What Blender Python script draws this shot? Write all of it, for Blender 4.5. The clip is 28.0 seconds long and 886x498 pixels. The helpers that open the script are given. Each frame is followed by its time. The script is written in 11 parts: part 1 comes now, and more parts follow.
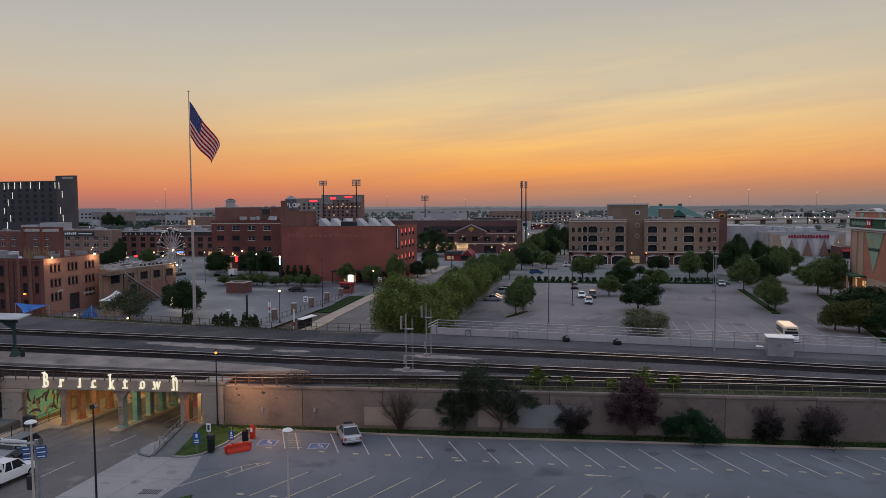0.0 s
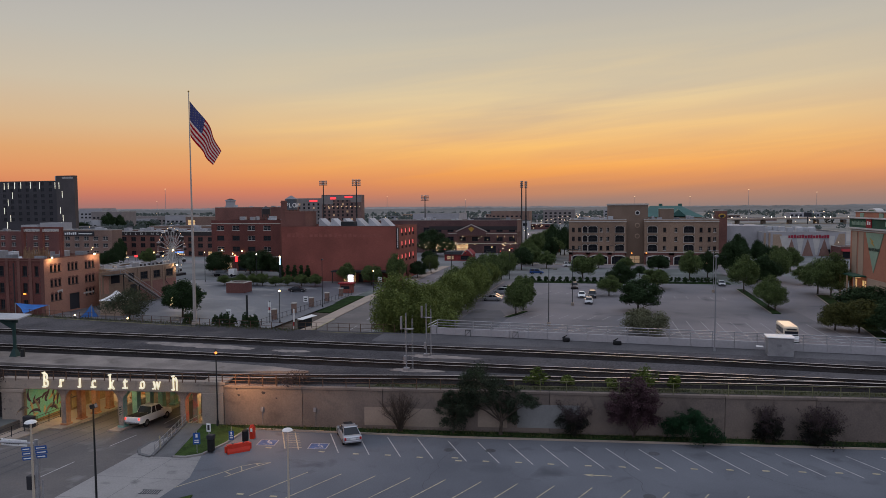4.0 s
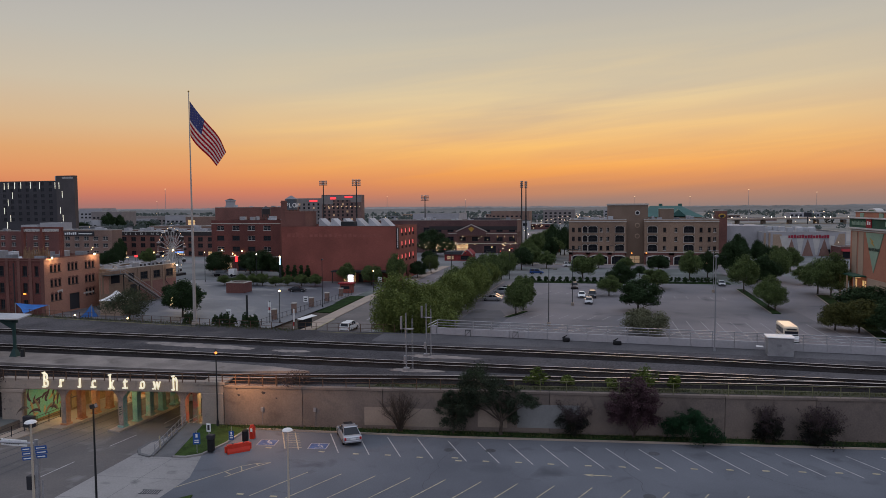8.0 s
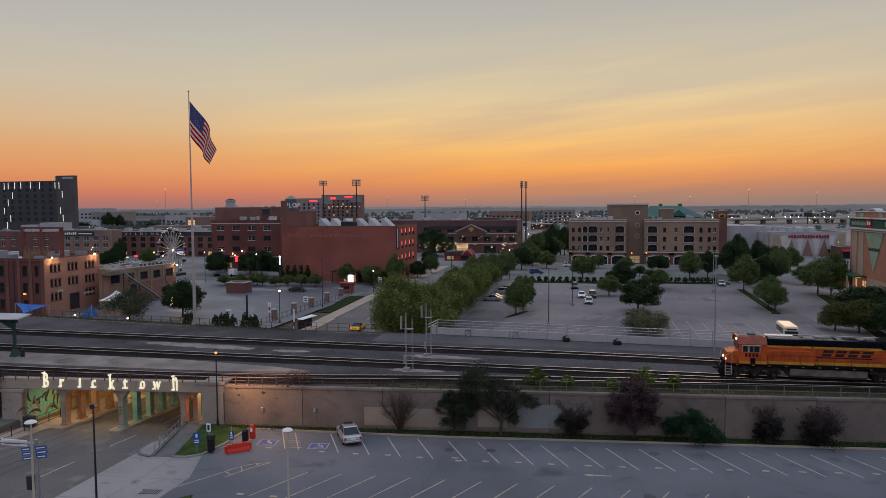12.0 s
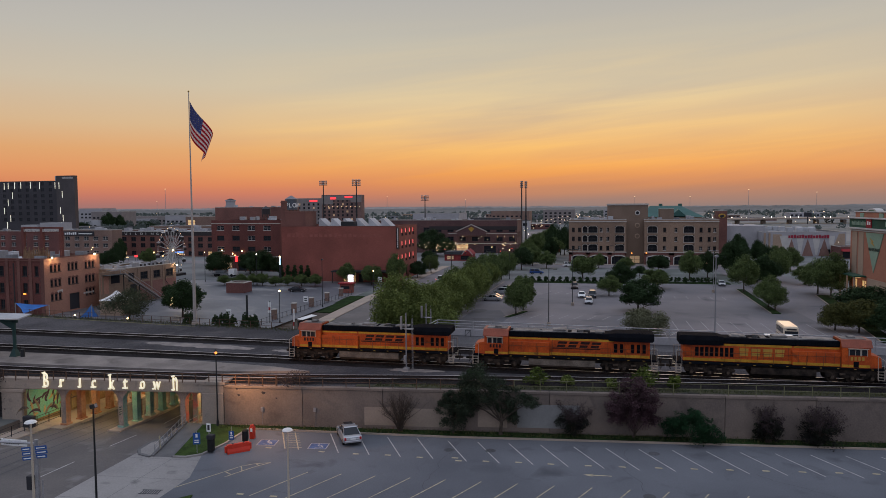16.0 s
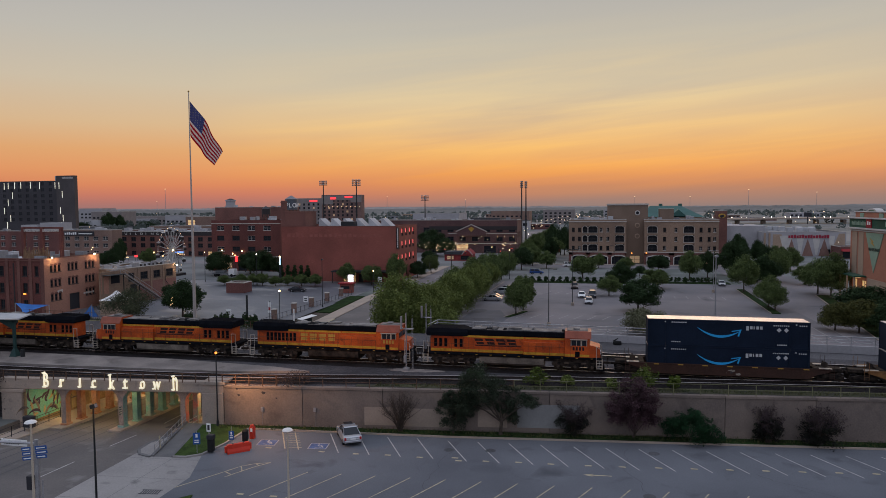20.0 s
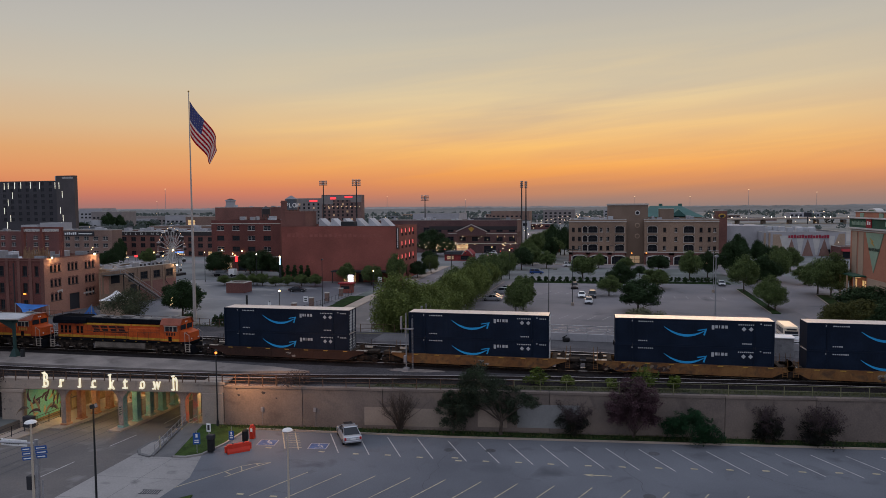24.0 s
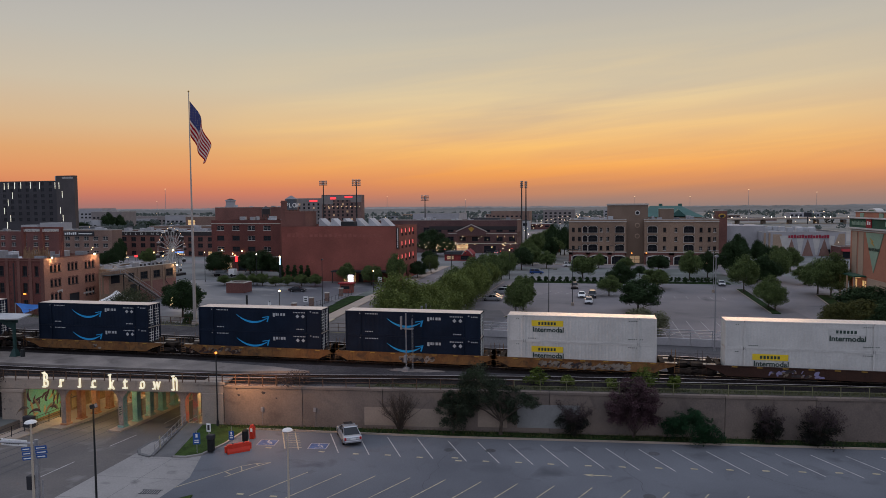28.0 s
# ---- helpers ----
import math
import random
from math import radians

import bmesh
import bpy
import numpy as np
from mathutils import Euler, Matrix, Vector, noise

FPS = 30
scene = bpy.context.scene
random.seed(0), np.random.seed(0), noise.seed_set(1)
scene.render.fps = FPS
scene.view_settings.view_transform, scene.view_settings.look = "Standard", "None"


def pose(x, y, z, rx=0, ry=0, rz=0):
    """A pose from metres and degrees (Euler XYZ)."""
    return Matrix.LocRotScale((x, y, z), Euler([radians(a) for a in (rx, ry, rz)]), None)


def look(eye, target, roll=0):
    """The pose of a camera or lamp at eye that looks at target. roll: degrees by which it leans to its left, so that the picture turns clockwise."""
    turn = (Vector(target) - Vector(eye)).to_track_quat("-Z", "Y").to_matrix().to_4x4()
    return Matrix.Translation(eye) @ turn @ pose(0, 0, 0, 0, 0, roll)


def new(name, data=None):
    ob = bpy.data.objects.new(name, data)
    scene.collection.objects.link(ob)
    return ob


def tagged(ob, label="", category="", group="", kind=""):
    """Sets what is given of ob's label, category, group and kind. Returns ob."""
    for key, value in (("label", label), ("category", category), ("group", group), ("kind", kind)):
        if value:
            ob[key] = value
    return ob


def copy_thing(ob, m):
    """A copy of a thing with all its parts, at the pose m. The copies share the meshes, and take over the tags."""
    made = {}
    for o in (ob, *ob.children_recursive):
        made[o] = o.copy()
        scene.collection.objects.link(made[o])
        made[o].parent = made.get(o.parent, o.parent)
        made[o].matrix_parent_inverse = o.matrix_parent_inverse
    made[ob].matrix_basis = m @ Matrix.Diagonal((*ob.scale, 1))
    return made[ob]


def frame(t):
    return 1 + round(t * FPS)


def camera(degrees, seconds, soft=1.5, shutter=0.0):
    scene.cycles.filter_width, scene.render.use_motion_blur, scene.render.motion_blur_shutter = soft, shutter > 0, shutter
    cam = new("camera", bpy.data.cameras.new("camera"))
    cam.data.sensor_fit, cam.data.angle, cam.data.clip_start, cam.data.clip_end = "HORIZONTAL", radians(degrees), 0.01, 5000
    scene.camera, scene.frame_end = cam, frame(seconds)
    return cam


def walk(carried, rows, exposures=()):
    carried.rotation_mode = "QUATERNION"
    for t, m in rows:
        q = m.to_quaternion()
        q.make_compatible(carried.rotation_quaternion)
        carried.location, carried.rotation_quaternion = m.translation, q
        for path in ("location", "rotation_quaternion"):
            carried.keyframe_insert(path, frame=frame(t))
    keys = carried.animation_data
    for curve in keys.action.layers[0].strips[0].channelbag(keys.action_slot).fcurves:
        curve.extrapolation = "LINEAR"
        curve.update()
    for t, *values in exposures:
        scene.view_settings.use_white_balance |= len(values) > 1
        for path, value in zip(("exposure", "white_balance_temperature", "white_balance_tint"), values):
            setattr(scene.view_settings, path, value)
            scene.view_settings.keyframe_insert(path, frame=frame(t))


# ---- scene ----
# ---------------- camera: fixed on a high floor, looking out over the tracks
cam = camera(65.45, 28.0, soft=0.6)
EYE = pose(0, 0, 23.0) @ pose(0, 0, 0, 0, 0, 12.1) @ pose(0, 0, 0, 86.53) @ pose(0, 0, 0, 0, 0, -0.37)
walk(cam, [(0.0, EYE), (28.0, EYE)])
scene.view_settings.exposure = 0.0


def srgb(r, g, b):
    return tuple(((c / 255 + 0.055) / 1.055) ** 2.4 if c > 10 else c / 255 / 12.92 for c in (r, g, b))


# ---------------- world: a hazy sunrise, warm low in the east, grey-blue behind
def make_world():
    w = bpy.data.worlds.new("sunrise_sky")
    scene.world = w
    w.use_nodes = True
    nt = w.node_tree
    n, l = nt.nodes, nt.links
    n.clear()
    tc = n.new("ShaderNodeTexCoord")
    sep = n.new("ShaderNodeSeparateXYZ")
    l.new(tc.outputs["Generated"], sep.inputs[0])

    def ramp(stops):
        r = n.new("ShaderNodeValToRGB")
        r.color_ramp.interpolation = "EASE" if len(stops) < 4 else "LINEAR"
        e = r.color_ramp.elements
        while len(e) < len(stops):
            e.new(0.5)
        for k, (p, c) in enumerate(stops):
            e[k].position, e[k].color = p, (*c, 1)
        return r

    def math_node(op, a, b, clamp=False):
        m = n.new("ShaderNodeMath")
        m.operation, m.use_clamp = op, clamp
        for k, v in ((0, a), (1, b)):
            if isinstance(v, (int, float)):
                m.inputs[k].default_value = v
            else:
                l.new(v, m.inputs[k])
        return m.outputs[0]

    east = ramp([(0.0, srgb(158, 118, 112)), (0.008, srgb(178, 119, 107)), (0.018, srgb(202, 124, 101)), (0.032, srgb(222, 138, 95)), (0.052, srgb(231, 156, 101)),
                 (0.078, srgb(229, 170, 113)), (0.112, srgb(222, 187, 142)), (0.165, srgb(210, 195, 167)), (0.225, srgb(195, 190, 175)),
                 (0.30, srgb(180, 178, 174)), (0.42, srgb(190, 192, 198)), (0.65, (0.64, 0.69, 0.78)), (1.0, (0.90, 1.00, 1.18))])
    west = ramp([(0.0, srgb(170, 173, 186)), (0.08, srgb(196, 198, 212)), (0.3, srgb(202, 210, 228)), (0.65, (0.64, 0.69, 0.78)), (1.0, (0.90, 1.00, 1.18))])
    l.new(sep.outputs[2], east.inputs[0])
    l.new(sep.outputs[2], west.inputs[0])
    # towards the rising sun: a little right of straight away from the tracks
    dot = n.new("ShaderNodeVectorMath")
    dot.operation = "DOT_PRODUCT"
    l.new(tc.outputs["Generated"], dot.inputs[0])
    dot.inputs[1].default_value = (-0.05, 0.9987, 0.0)
    side = n.new("ShaderNodeMapRange")
    side.inputs["From Min"].default_value, side.inputs["From Max"].default_value = -0.2, 0.6
    l.new(dot.outputs["Value"], side.inputs["Value"])
    mix = n.new("ShaderNodeMixRGB")
    l.new(side.outputs[0], mix.inputs[0])
    l.new(west.outputs[0], mix.inputs[1])
    l.new(east.outputs[0], mix.inputs[2])
    # rosier to the north, away from the brightest part of the dawn
    rose = n.new("ShaderNodeMapRange")
    rose.inputs["From Min"].default_value, rose.inputs["From Max"].default_value = 0.995, 0.72
    l.new(dot.outputs["Value"], rose.inputs["Value"])
    tint = n.new("ShaderNodeMixRGB")
    tint.blend_type = "MULTIPLY"
    l.new(math_node("MULTIPLY", rose.outputs[0], 0.5), tint.inputs[0])
    l.new(mix.outputs[0], tint.inputs[1])
    tint.inputs[2].default_value = (0.86, 0.86, 1.0, 1)
    # a grey smoke layer low in the south-east
    smoke_x = n.new("ShaderNodeMapRange")
    smoke_x.inputs["From Min"].default_value, smoke_x.inputs["From Max"].default_value = -0.44, -0.02
    l.new(sep.outputs[0], smoke_x.inputs["Value"])
    smoke_z = ramp([(0.0, (1, 1, 1)), (0.014, (0.92, 0.92, 0.92)), (0.026, (0.80, 0.80, 0.80)), (0.038, (0.48, 0.48, 0.48)), (0.055, (0.18, 0.18, 0.18)), (0.09, (0.10, 0.10, 0.10)), (0.2, (0.13, 0.13, 0.13)), (0.32, (0.08, 0.08, 0.08)), (0.5, (0, 0, 0))])
    smoke_col = ramp([(0.0, srgb(138, 124, 120)), (0.012, srgb(150, 127, 116)), (0.03, srgb(172, 132, 106)), (0.10, srgb(178, 150, 128)), (0.4, srgb(165, 155, 150))])
    l.new(sep.outputs[2], smoke_col.inputs[0])
    l.new(sep.outputs[2], smoke_z.inputs[0])
    smoke = n.new("ShaderNodeMixRGB")
    l.new(math_node("MULTIPLY", math_node("MULTIPLY", smoke_x.outputs[0], smoke_z.outputs[0]), 0.9, True), smoke.inputs[0])
    l.new(tint.outputs[0], smoke.inputs[1])
    l.new(smoke_col.outputs[0], smoke.inputs[2])
    # thin streaks of lit cloud
    mp = n.new("ShaderNodeMapping")
    mp.inputs["Scale"].default_value = (2.0, 2.0, 30)
    tilt = n.new("ShaderNodeMapping")
    tilt.inputs["Rotation"].default_value = (0, radians(5), 0)
    l.new(tc.outputs["Generated"], tilt.inputs[0])
    l.new(tilt.outputs[0], mp.inputs[0])
    ns = n.new("ShaderNodeTexNoise")
    ns.inputs["Scale"].default_value, ns.inputs["Detail"].default_value, ns.inputs["Distortion"].default_value = 1.0, 5, 0.5
    l.new(mp.outputs[0], ns.inputs["Vector"])
    band = ramp([(0.0, (0, 0, 0)), (0.03, (0.35, 0.35, 0.35)), (0.06, (1, 1, 1)), (0.11, (1, 1, 1)), (0.16, (0.6, 0.6, 0.6)), (0.26, (0, 0, 0))])
    l.new(sep.outputs[2], band.inputs[0])
    near = n.new("ShaderNodeMapRange")
    near.inputs["From Min"].default_value, near.inputs["From Max"].default_value = 0.87, 0.99
    l.new(dot.outputs["Value"], near.inputs["Value"])
    streak = n.new("ShaderNodeMapRange")
    streak.inputs["From Min"].default_value, streak.inputs["From Max"].default_value = 0.32, 0.62
    l.new(ns.outputs["Fac"], streak.inputs["Value"])
    f = math_node("MULTIPLY", math_node("MULTIPLY", streak.outputs[0], band.outputs[0]), near.outputs[0], True)
    cloud = n.new("ShaderNodeMixRGB")
    l.new(math_node("MULTIPLY", f, 0.95), cloud.inputs[0])
    l.new(smoke.outputs[0], cloud.inputs[1])
    glow_col = ramp([(0.0, srgb(232, 140, 80)), (0.045, srgb(244, 162, 80)), (0.085, srgb(252, 196, 114)), (0.15, srgb(240, 212, 158))])
    l.new(sep.outputs[2], glow_col.inputs[0])
    l.new(glow_col.outputs[0], cloud.inputs[2])
    # the clear-air sky behind the haze
    sky = n.new("ShaderNodeTexSky")
    sky.sky_type, sky.sun_disc = "NISHITA", False
    sky.sun_elevation, sky.sun_rotation = radians(1.0), radians(6.0)
    bg = n.new("ShaderNodeBackground")
    l.new(cloud.outputs[0], bg.inputs[0])
    bg.inputs[1].default_value = 1.0
    bg2 = n.new("ShaderNodeBackground")
    l.new(sky.outputs[0], bg2.inputs[0])
    bg2.inputs[1].default_value = 0.0015
    add = n.new("ShaderNodeAddShader")
    l.new(bg.outputs[0], add.inputs[0])
    l.new(bg2.outputs[0], add.inputs[1])
    out = n.new("ShaderNodeOutputWorld")
    l.new(add.outputs[0], out.inputs[0])


make_world()
sun = new("sun", bpy.data.lights.new("sun", "SUN"))
sun.data.energy, sun.data.angle, sun.data.color = 0.5, radians(20), (1.0, 0.62, 0.36)
sun.matrix_world = look((0, 0, 0), (-0.10, -0.97, -0.10))


# ---------------- materials
def mat(name, col, rough=0.8, metal=0.0, var=0.25, scale=0.6, grain=12.0, bump=0.15, col2=None, emit=0.0, stain=None, spec=0.22):
    m = bpy.data.materials.new(name)
    m.use_nodes = True
    nt = m.node_tree
    n, l = nt.nodes, nt.links
    b = n["Principled BSDF"]
    b.inputs["Roughness"].default_value, b.inputs["Metallic"].default_value = rough, metal
    b.inputs["Specular IOR Level"].default_value = spec
    if emit:
        b.inputs["Base Color"].default_value = (*col, 1)
        b.inputs["Emission Color"].default_value, b.inputs["Emission Strength"].default_value = (*col, 1), emit
        return m
    tc, oi = n.new("ShaderNodeTexCoord"), n.new("ShaderNodeObjectInfo")
    off = n.new("ShaderNodeVectorMath")
    off.operation = "MULTIPLY_ADD"
    off.inputs[1].default_value = (37.0, 23.0, 11.0)
    l.new(oi.outputs["Random"], off.inputs[0])
    l.new(tc.outputs["Object"], off.inputs[2])
    big, fine = n.new("ShaderNodeTexNoise"), n.new("ShaderNodeTexNoise")
    for t, s, d in ((big, scale, 5), (fine, grain, 3)):
        t.inputs["Scale"].default_value, t.inputs["Detail"].default_value = s, d
        l.new(off.outputs[0], t.inputs["Vector"])
    c2 = col2 or tuple(c * (1 - var) for c in col)
    r = n.new("ShaderNodeValToRGB")
    r.color_ramp.elements[0].position, r.color_ramp.elements[1].position = 0.36, 0.64
    r.color_ramp.elements[0].color, r.color_ramp.elements[1].color = (*c2, 1), (*col, 1)
    l.new(big.outputs["Fac"], r.inputs[0])
    g = n.new("ShaderNodeMapRange")
    g.inputs["From Min"].default_value, g.inputs["From Max"].default_value = 0.3, 0.7
    g.inputs["To Min"].default_value, g.inputs["To Max"].default_value = 1 - var * 0.6, 1 + var * 0.5
    l.new(fine.outputs["Fac"], g.inputs["Value"])
    mul = n.new("ShaderNodeVectorMath")
    mul.operation = "SCALE"
    l.new(r.outputs[0], mul.inputs[0])
    l.new(g.outputs[0], mul.inputs["Scale"])
    last = mul.outputs[0]
    if stain:
        sc, scol, lo, hi = stain
        sn = n.new("ShaderNodeTexNoise")
        sn.inputs["Scale"].default_value, sn.inputs["Detail"].default_value, sn.inputs["Distortion"].default_value = sc, 6, 0.6
        l.new(off.outputs[0], sn.inputs["Vector"])
        mr = n.new("ShaderNodeMapRange")
        mr.inputs["From Min"].default_value, mr.inputs["From Max"].default_value = lo, hi
        l.new(sn.outputs["Fac"], mr.inputs["Value"])
        mx = n.new("ShaderNodeMixRGB")
        l.new(mr.outputs[0], mx.inputs[0])
        l.new(last, mx.inputs[1])
        mx.inputs[2].default_value = (*scol, 1)
        last = mx.outputs[0]
    l.new(last, b.inputs["Base Color"])
    if bump:
        bp = n.new("ShaderNodeBump")
        bp.inputs["Strength"].default_value, bp.inputs["Distance"].default_value = bump, 0.02
        l.new(fine.outputs["Fac"], bp.inputs["Height"])
        l.new(bp.outputs[0], b.inputs["Normal"])
    return m


def brick_mat(name, a, b_, mortar, w=0.24, h=0.08):
    m = mat(name, a, 0.9, 0, 0.25, 0.12, 6.0, 0.0, col2=b_)
    nt = m.node_tree
    n, l = nt.nodes, nt.links
    bs = n["Principled BSDF"]
    src = bs.inputs["Base Color"].links[0].from_socket
    tc = n.new("ShaderNodeTexCoord")
    sp, cb, ad = n.new("ShaderNodeSeparateXYZ"), n.new("ShaderNodeCombineXYZ"), n.new("ShaderNodeMath")
    l.new(tc.outputs["Object"], sp.inputs[0])
    l.new(sp.outputs[0], ad.inputs[0])
    l.new(sp.outputs[1], ad.inputs[1])
    l.new(ad.outputs[0], cb.inputs[0])
    l.new(sp.outputs[2], cb.inputs[1])
    br = n.new("ShaderNodeTexBrick")
    br.inputs["Scale"].default_value = 1.0
    br.inputs["Brick Width"].default_value, br.inputs["Row Height"].default_value, br.inputs["Mortar Size"].default_value = w, h, 0.008
    br.inputs["Color1"].default_value, br.inputs["Color2"].default_value = (1, 1, 1, 1), (0.72, 0.70, 0.70, 1)
    br.inputs["Mortar"].default_value = (*mortar, 1)
    l.new(cb.outputs[0], br.inputs["Vector"])
    mx = n.new("ShaderNodeMixRGB")
    mx.blend_type, mx.inputs[0].default_value = "MULTIPLY", 1.0
    l.new(src, mx.inputs[1])
    l.new(br.outputs["Color"], mx.inputs[2])
    l.new(mx.outputs[0], bs.inputs["Base Color"])
    return m


def glow(name, col, strength):
    return mat(name, col, emit=strength)


M = {}
M["asphalt"] = mat("asphalt", (0.132, 0.137, 0.152), 0.88, 0, 0.2, 0.09, 9.0, 0.2, col2=(0.097, 0.101, 0.114), stain=(0.35, (0.074, 0.077, 0.086), 0.58, 0.80), spec=0.15)
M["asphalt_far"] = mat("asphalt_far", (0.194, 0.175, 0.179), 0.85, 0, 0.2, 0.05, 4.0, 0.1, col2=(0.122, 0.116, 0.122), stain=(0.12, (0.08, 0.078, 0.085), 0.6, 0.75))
M["asphalt_yard"] = mat("asphalt_yard", (0.118, 0.122, 0.136), 0.5, 0, 0.35, 0.05, 3.0, 0.1, col2=(0.058, 0.062, 0.074), stain=(0.11, (0.175, 0.168, 0.168), 0.53, 0.66), spec=0.5)
M["asphalt_dark"] = mat("asphalt_dark", (0.085, 0.085, 0.09), 0.85, 0, 0.25, 0.1, 5.0, 0.1)
M["concrete"] = mat("concrete", (0.345, 0.272, 0.217), 0.9, 0, 0.18, 0.35, 8.0, 0.15, col2=(0.28, 0.235, 0.195), stain=(0.9, (0.17, 0.14, 0.12), 0.62, 0.8))
M["concrete_road"] = mat("concrete_road", (0.275, 0.258, 0.245), 0.88, 0, 0.15, 0.15, 7.0, 0.15, col2=(0.215, 0.202, 0.195), stain=(0.5, (0.11, 0.105, 0.105), 0.6, 0.8))
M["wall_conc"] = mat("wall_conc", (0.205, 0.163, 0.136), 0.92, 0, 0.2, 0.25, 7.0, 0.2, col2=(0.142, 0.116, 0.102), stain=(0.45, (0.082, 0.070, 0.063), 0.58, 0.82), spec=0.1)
M["wall_patch"] = mat("wall_patch", (0.31, 0.245, 0.195), 0.92, 0, 0.14, 0.6, 7.0, 0.1)
M["wall_patch_grey"] = mat("wall_patch_grey", (0.225, 0.225, 0.22), 0.92, 0, 0.12, 0.6, 7.0, 0.1)
M["path_grey"] = mat("path_grey", (0.135, 0.132, 0.132), 0.9, 0, 0.2, 0.4, 8.0, 0.15, col2=(0.10, 0.098, 0.10))
M["ballast"] = mat("ballast", (0.088, 0.083, 0.087), 0.95, 0, 0.85, 0.12, 6.0, 1.0, col2=(0.050, 0.048, 0.052), stain=(0.2, (0.092, 0.084, 0.082), 0.55, 0.75), spec=0.05)
M["track_bed"] = mat("track_bed", (0.024, 0.021, 0.021), 0.95, 0, 0.7, 0.3, 6.0, 0.8, col2=(0.014, 0.012, 0.012), spec=0.05)
M["ballast_light"] = mat("ballast_light", (0.27, 0.235, 0.215), 0.95, 0, 0.4, 0.5, 8.0, 0.8, col2=(0.17, 0.15, 0.14))
M["platform"] = mat("platform", (0.245, 0.212, 0.190), 0.9, 0, 0.25, 0.25, 6.0, 0.2, col2=(0.155, 0.135, 0.123), stain=(0.3, (0.10, 0.085, 0.077), 0.56, 0.74))
M["rail"] = mat("rail", (0.60, 0.545, 0.53), 0.38, 1.0, 0.12, 2.0, 20, 0.0)
M["rail_web"] = mat("rail_web", (0.03, 0.022, 0.02), 0.8, 0.2, 0.3)
M["tie"] = mat("tie", (0.032, 0.026, 0.023), 0.95, 0, 0.4, 2.0, 10, 0.3, spec=0.05)
M["grass"] = mat("grass", (0.020, 0.042, 0.012), 0.95, 0, 0.5, 0.8, 9.0, 0.8, col2=(0.012, 0.022, 0.008), spec=0.05)
M["lawn"] = mat("lawn", (0.050, 0.080, 0.022), 0.95, 0, 0.4, 0.8, 9.0, 0.8, col2=(0.030, 0.048, 0.015), spec=0.05)
M["dry_grass"] = mat("dry_grass", (0.155, 0.135, 0.06), 0.95, 0, 0.5, 0.8, 9.0, 0.8, col2=(0.085, 0.085, 0.04))
M["weeds"] = mat("weeds", (0.062, 0.060, 0.030), 0.95, 0, 0.5, 0.5, 9.0, 0.8, col2=(0.036, 0.036, 0.026))
M["soil"] = mat("soil", (0.09, 0.07, 0.055), 0.95, 0, 0.4, 1.0, 9.0, 0.6)
# town ground, its base colour raised to imitate haze over the distance
M["far_ground"] = mat("far_ground", (0.17, 0.172, 0.172), 0.95, 0, 0.5, 0.012, 0.09, 0.0, col2=(0.105, 0.118, 0.105), stain=(0.006, (0.21, 0.20, 0.195), 0.5, 0.62))
M["paint_yellow"] = mat("paint_yellow", (0.44, 0.38, 0.25), 0.8, 0, 0.3, 2.0, 12, 0.1, stain=(3.0, (0.2, 0.19, 0.17), 0.54, 0.70))
M["paint_white"] = mat("paint_white", (0.44, 0.42, 0.40), 0.8, 0, 0.3, 2.0, 12, 0.1, stain=(3.0, (0.22, 0.21, 0.2), 0.56, 0.72))
M["paint_blue"] = mat("paint_blue", (0.08, 0.12, 0.25), 0.8, 0, 0.3, 2.0, 12, 0.1)
M["steel_dark"] = mat("steel_dark", (0.03, 0.033, 0.035), 0.5, 0.3, 0.2)
M["steel_green"] = mat("steel_green", (0.025, 0.06, 0.055), 0.5, 0.2, 0.2)
M["steel_grey"] = mat("steel_grey", (0.36, 0.36, 0.37), 0.45, 0.6, 0.2, 1.5)
M["steel_rust"] = mat("steel_rust", (0.13, 0.075, 0.05), 0.8, 0.2, 0.4, 2.0)
M["white_paint"] = mat("white_paint", (0.72, 0.71, 0.69), 0.5, 0, 0.1)
M["rubber"] = mat("rubber", (0.015, 0.015, 0.016), 0.85, 0, 0.2)
M["chrome"] = mat("chrome", (0.55, 0.55, 0.56), 0.2, 0.9, 0.1)
M["steel_pole"] = mat("steel_pole", (0.25, 0.25, 0.26), 0.55, 0.2, 0.15)
M["street_dark"] = mat("street_dark", (0.138, 0.122, 0.114), 0.85, 0, 0.2, 0.12, 7.0, 0.2, col2=(0.102, 0.093, 0.090), stain=(0.4, (0.185, 0.172, 0.166), 0.58, 0.75))
M["glass"] = mat("glass", (0.02, 0.023, 0.028), 0.12, 0.0, 0.1, spec=0.2, bump=0)
M["lamp_warm"] = glow("lamp_warm", (1.0, 0.62, 0.26), 8.0)
M["lamp_white"] = glow("lamp_white", (1.0, 0.86, 0.66), 14.0)
M["lamp_orange"] = glow("lamp_orange", (1.0, 0.30, 0.05), 2.0)
M["lamp_soft"] = glow("lamp_soft", (1.0, 0.66, 0.34), 1.2)
M["lamp_red"] = glow("lamp_red", (1.0, 0.08, 0.05), 3.0)
M["lamp_pink"] = glow("lamp_pink", (1.0, 0.16, 0.14), 0.9)
M["letter_glow"] = glow("letter_glow", (1.0, 0.90, 0.64), 0.55)
M["screen"] = glow("screen", (1.0, 0.90, 0.90), 2.0)
M["bar_dark"] = mat("bar_dark", (0.03, 0.03, 0.035), 0.6, 0, 0.1)
M["bar_white"] = mat("bar_white", (0.75, 0.75, 0.73), 0.6, 0, 0.1)


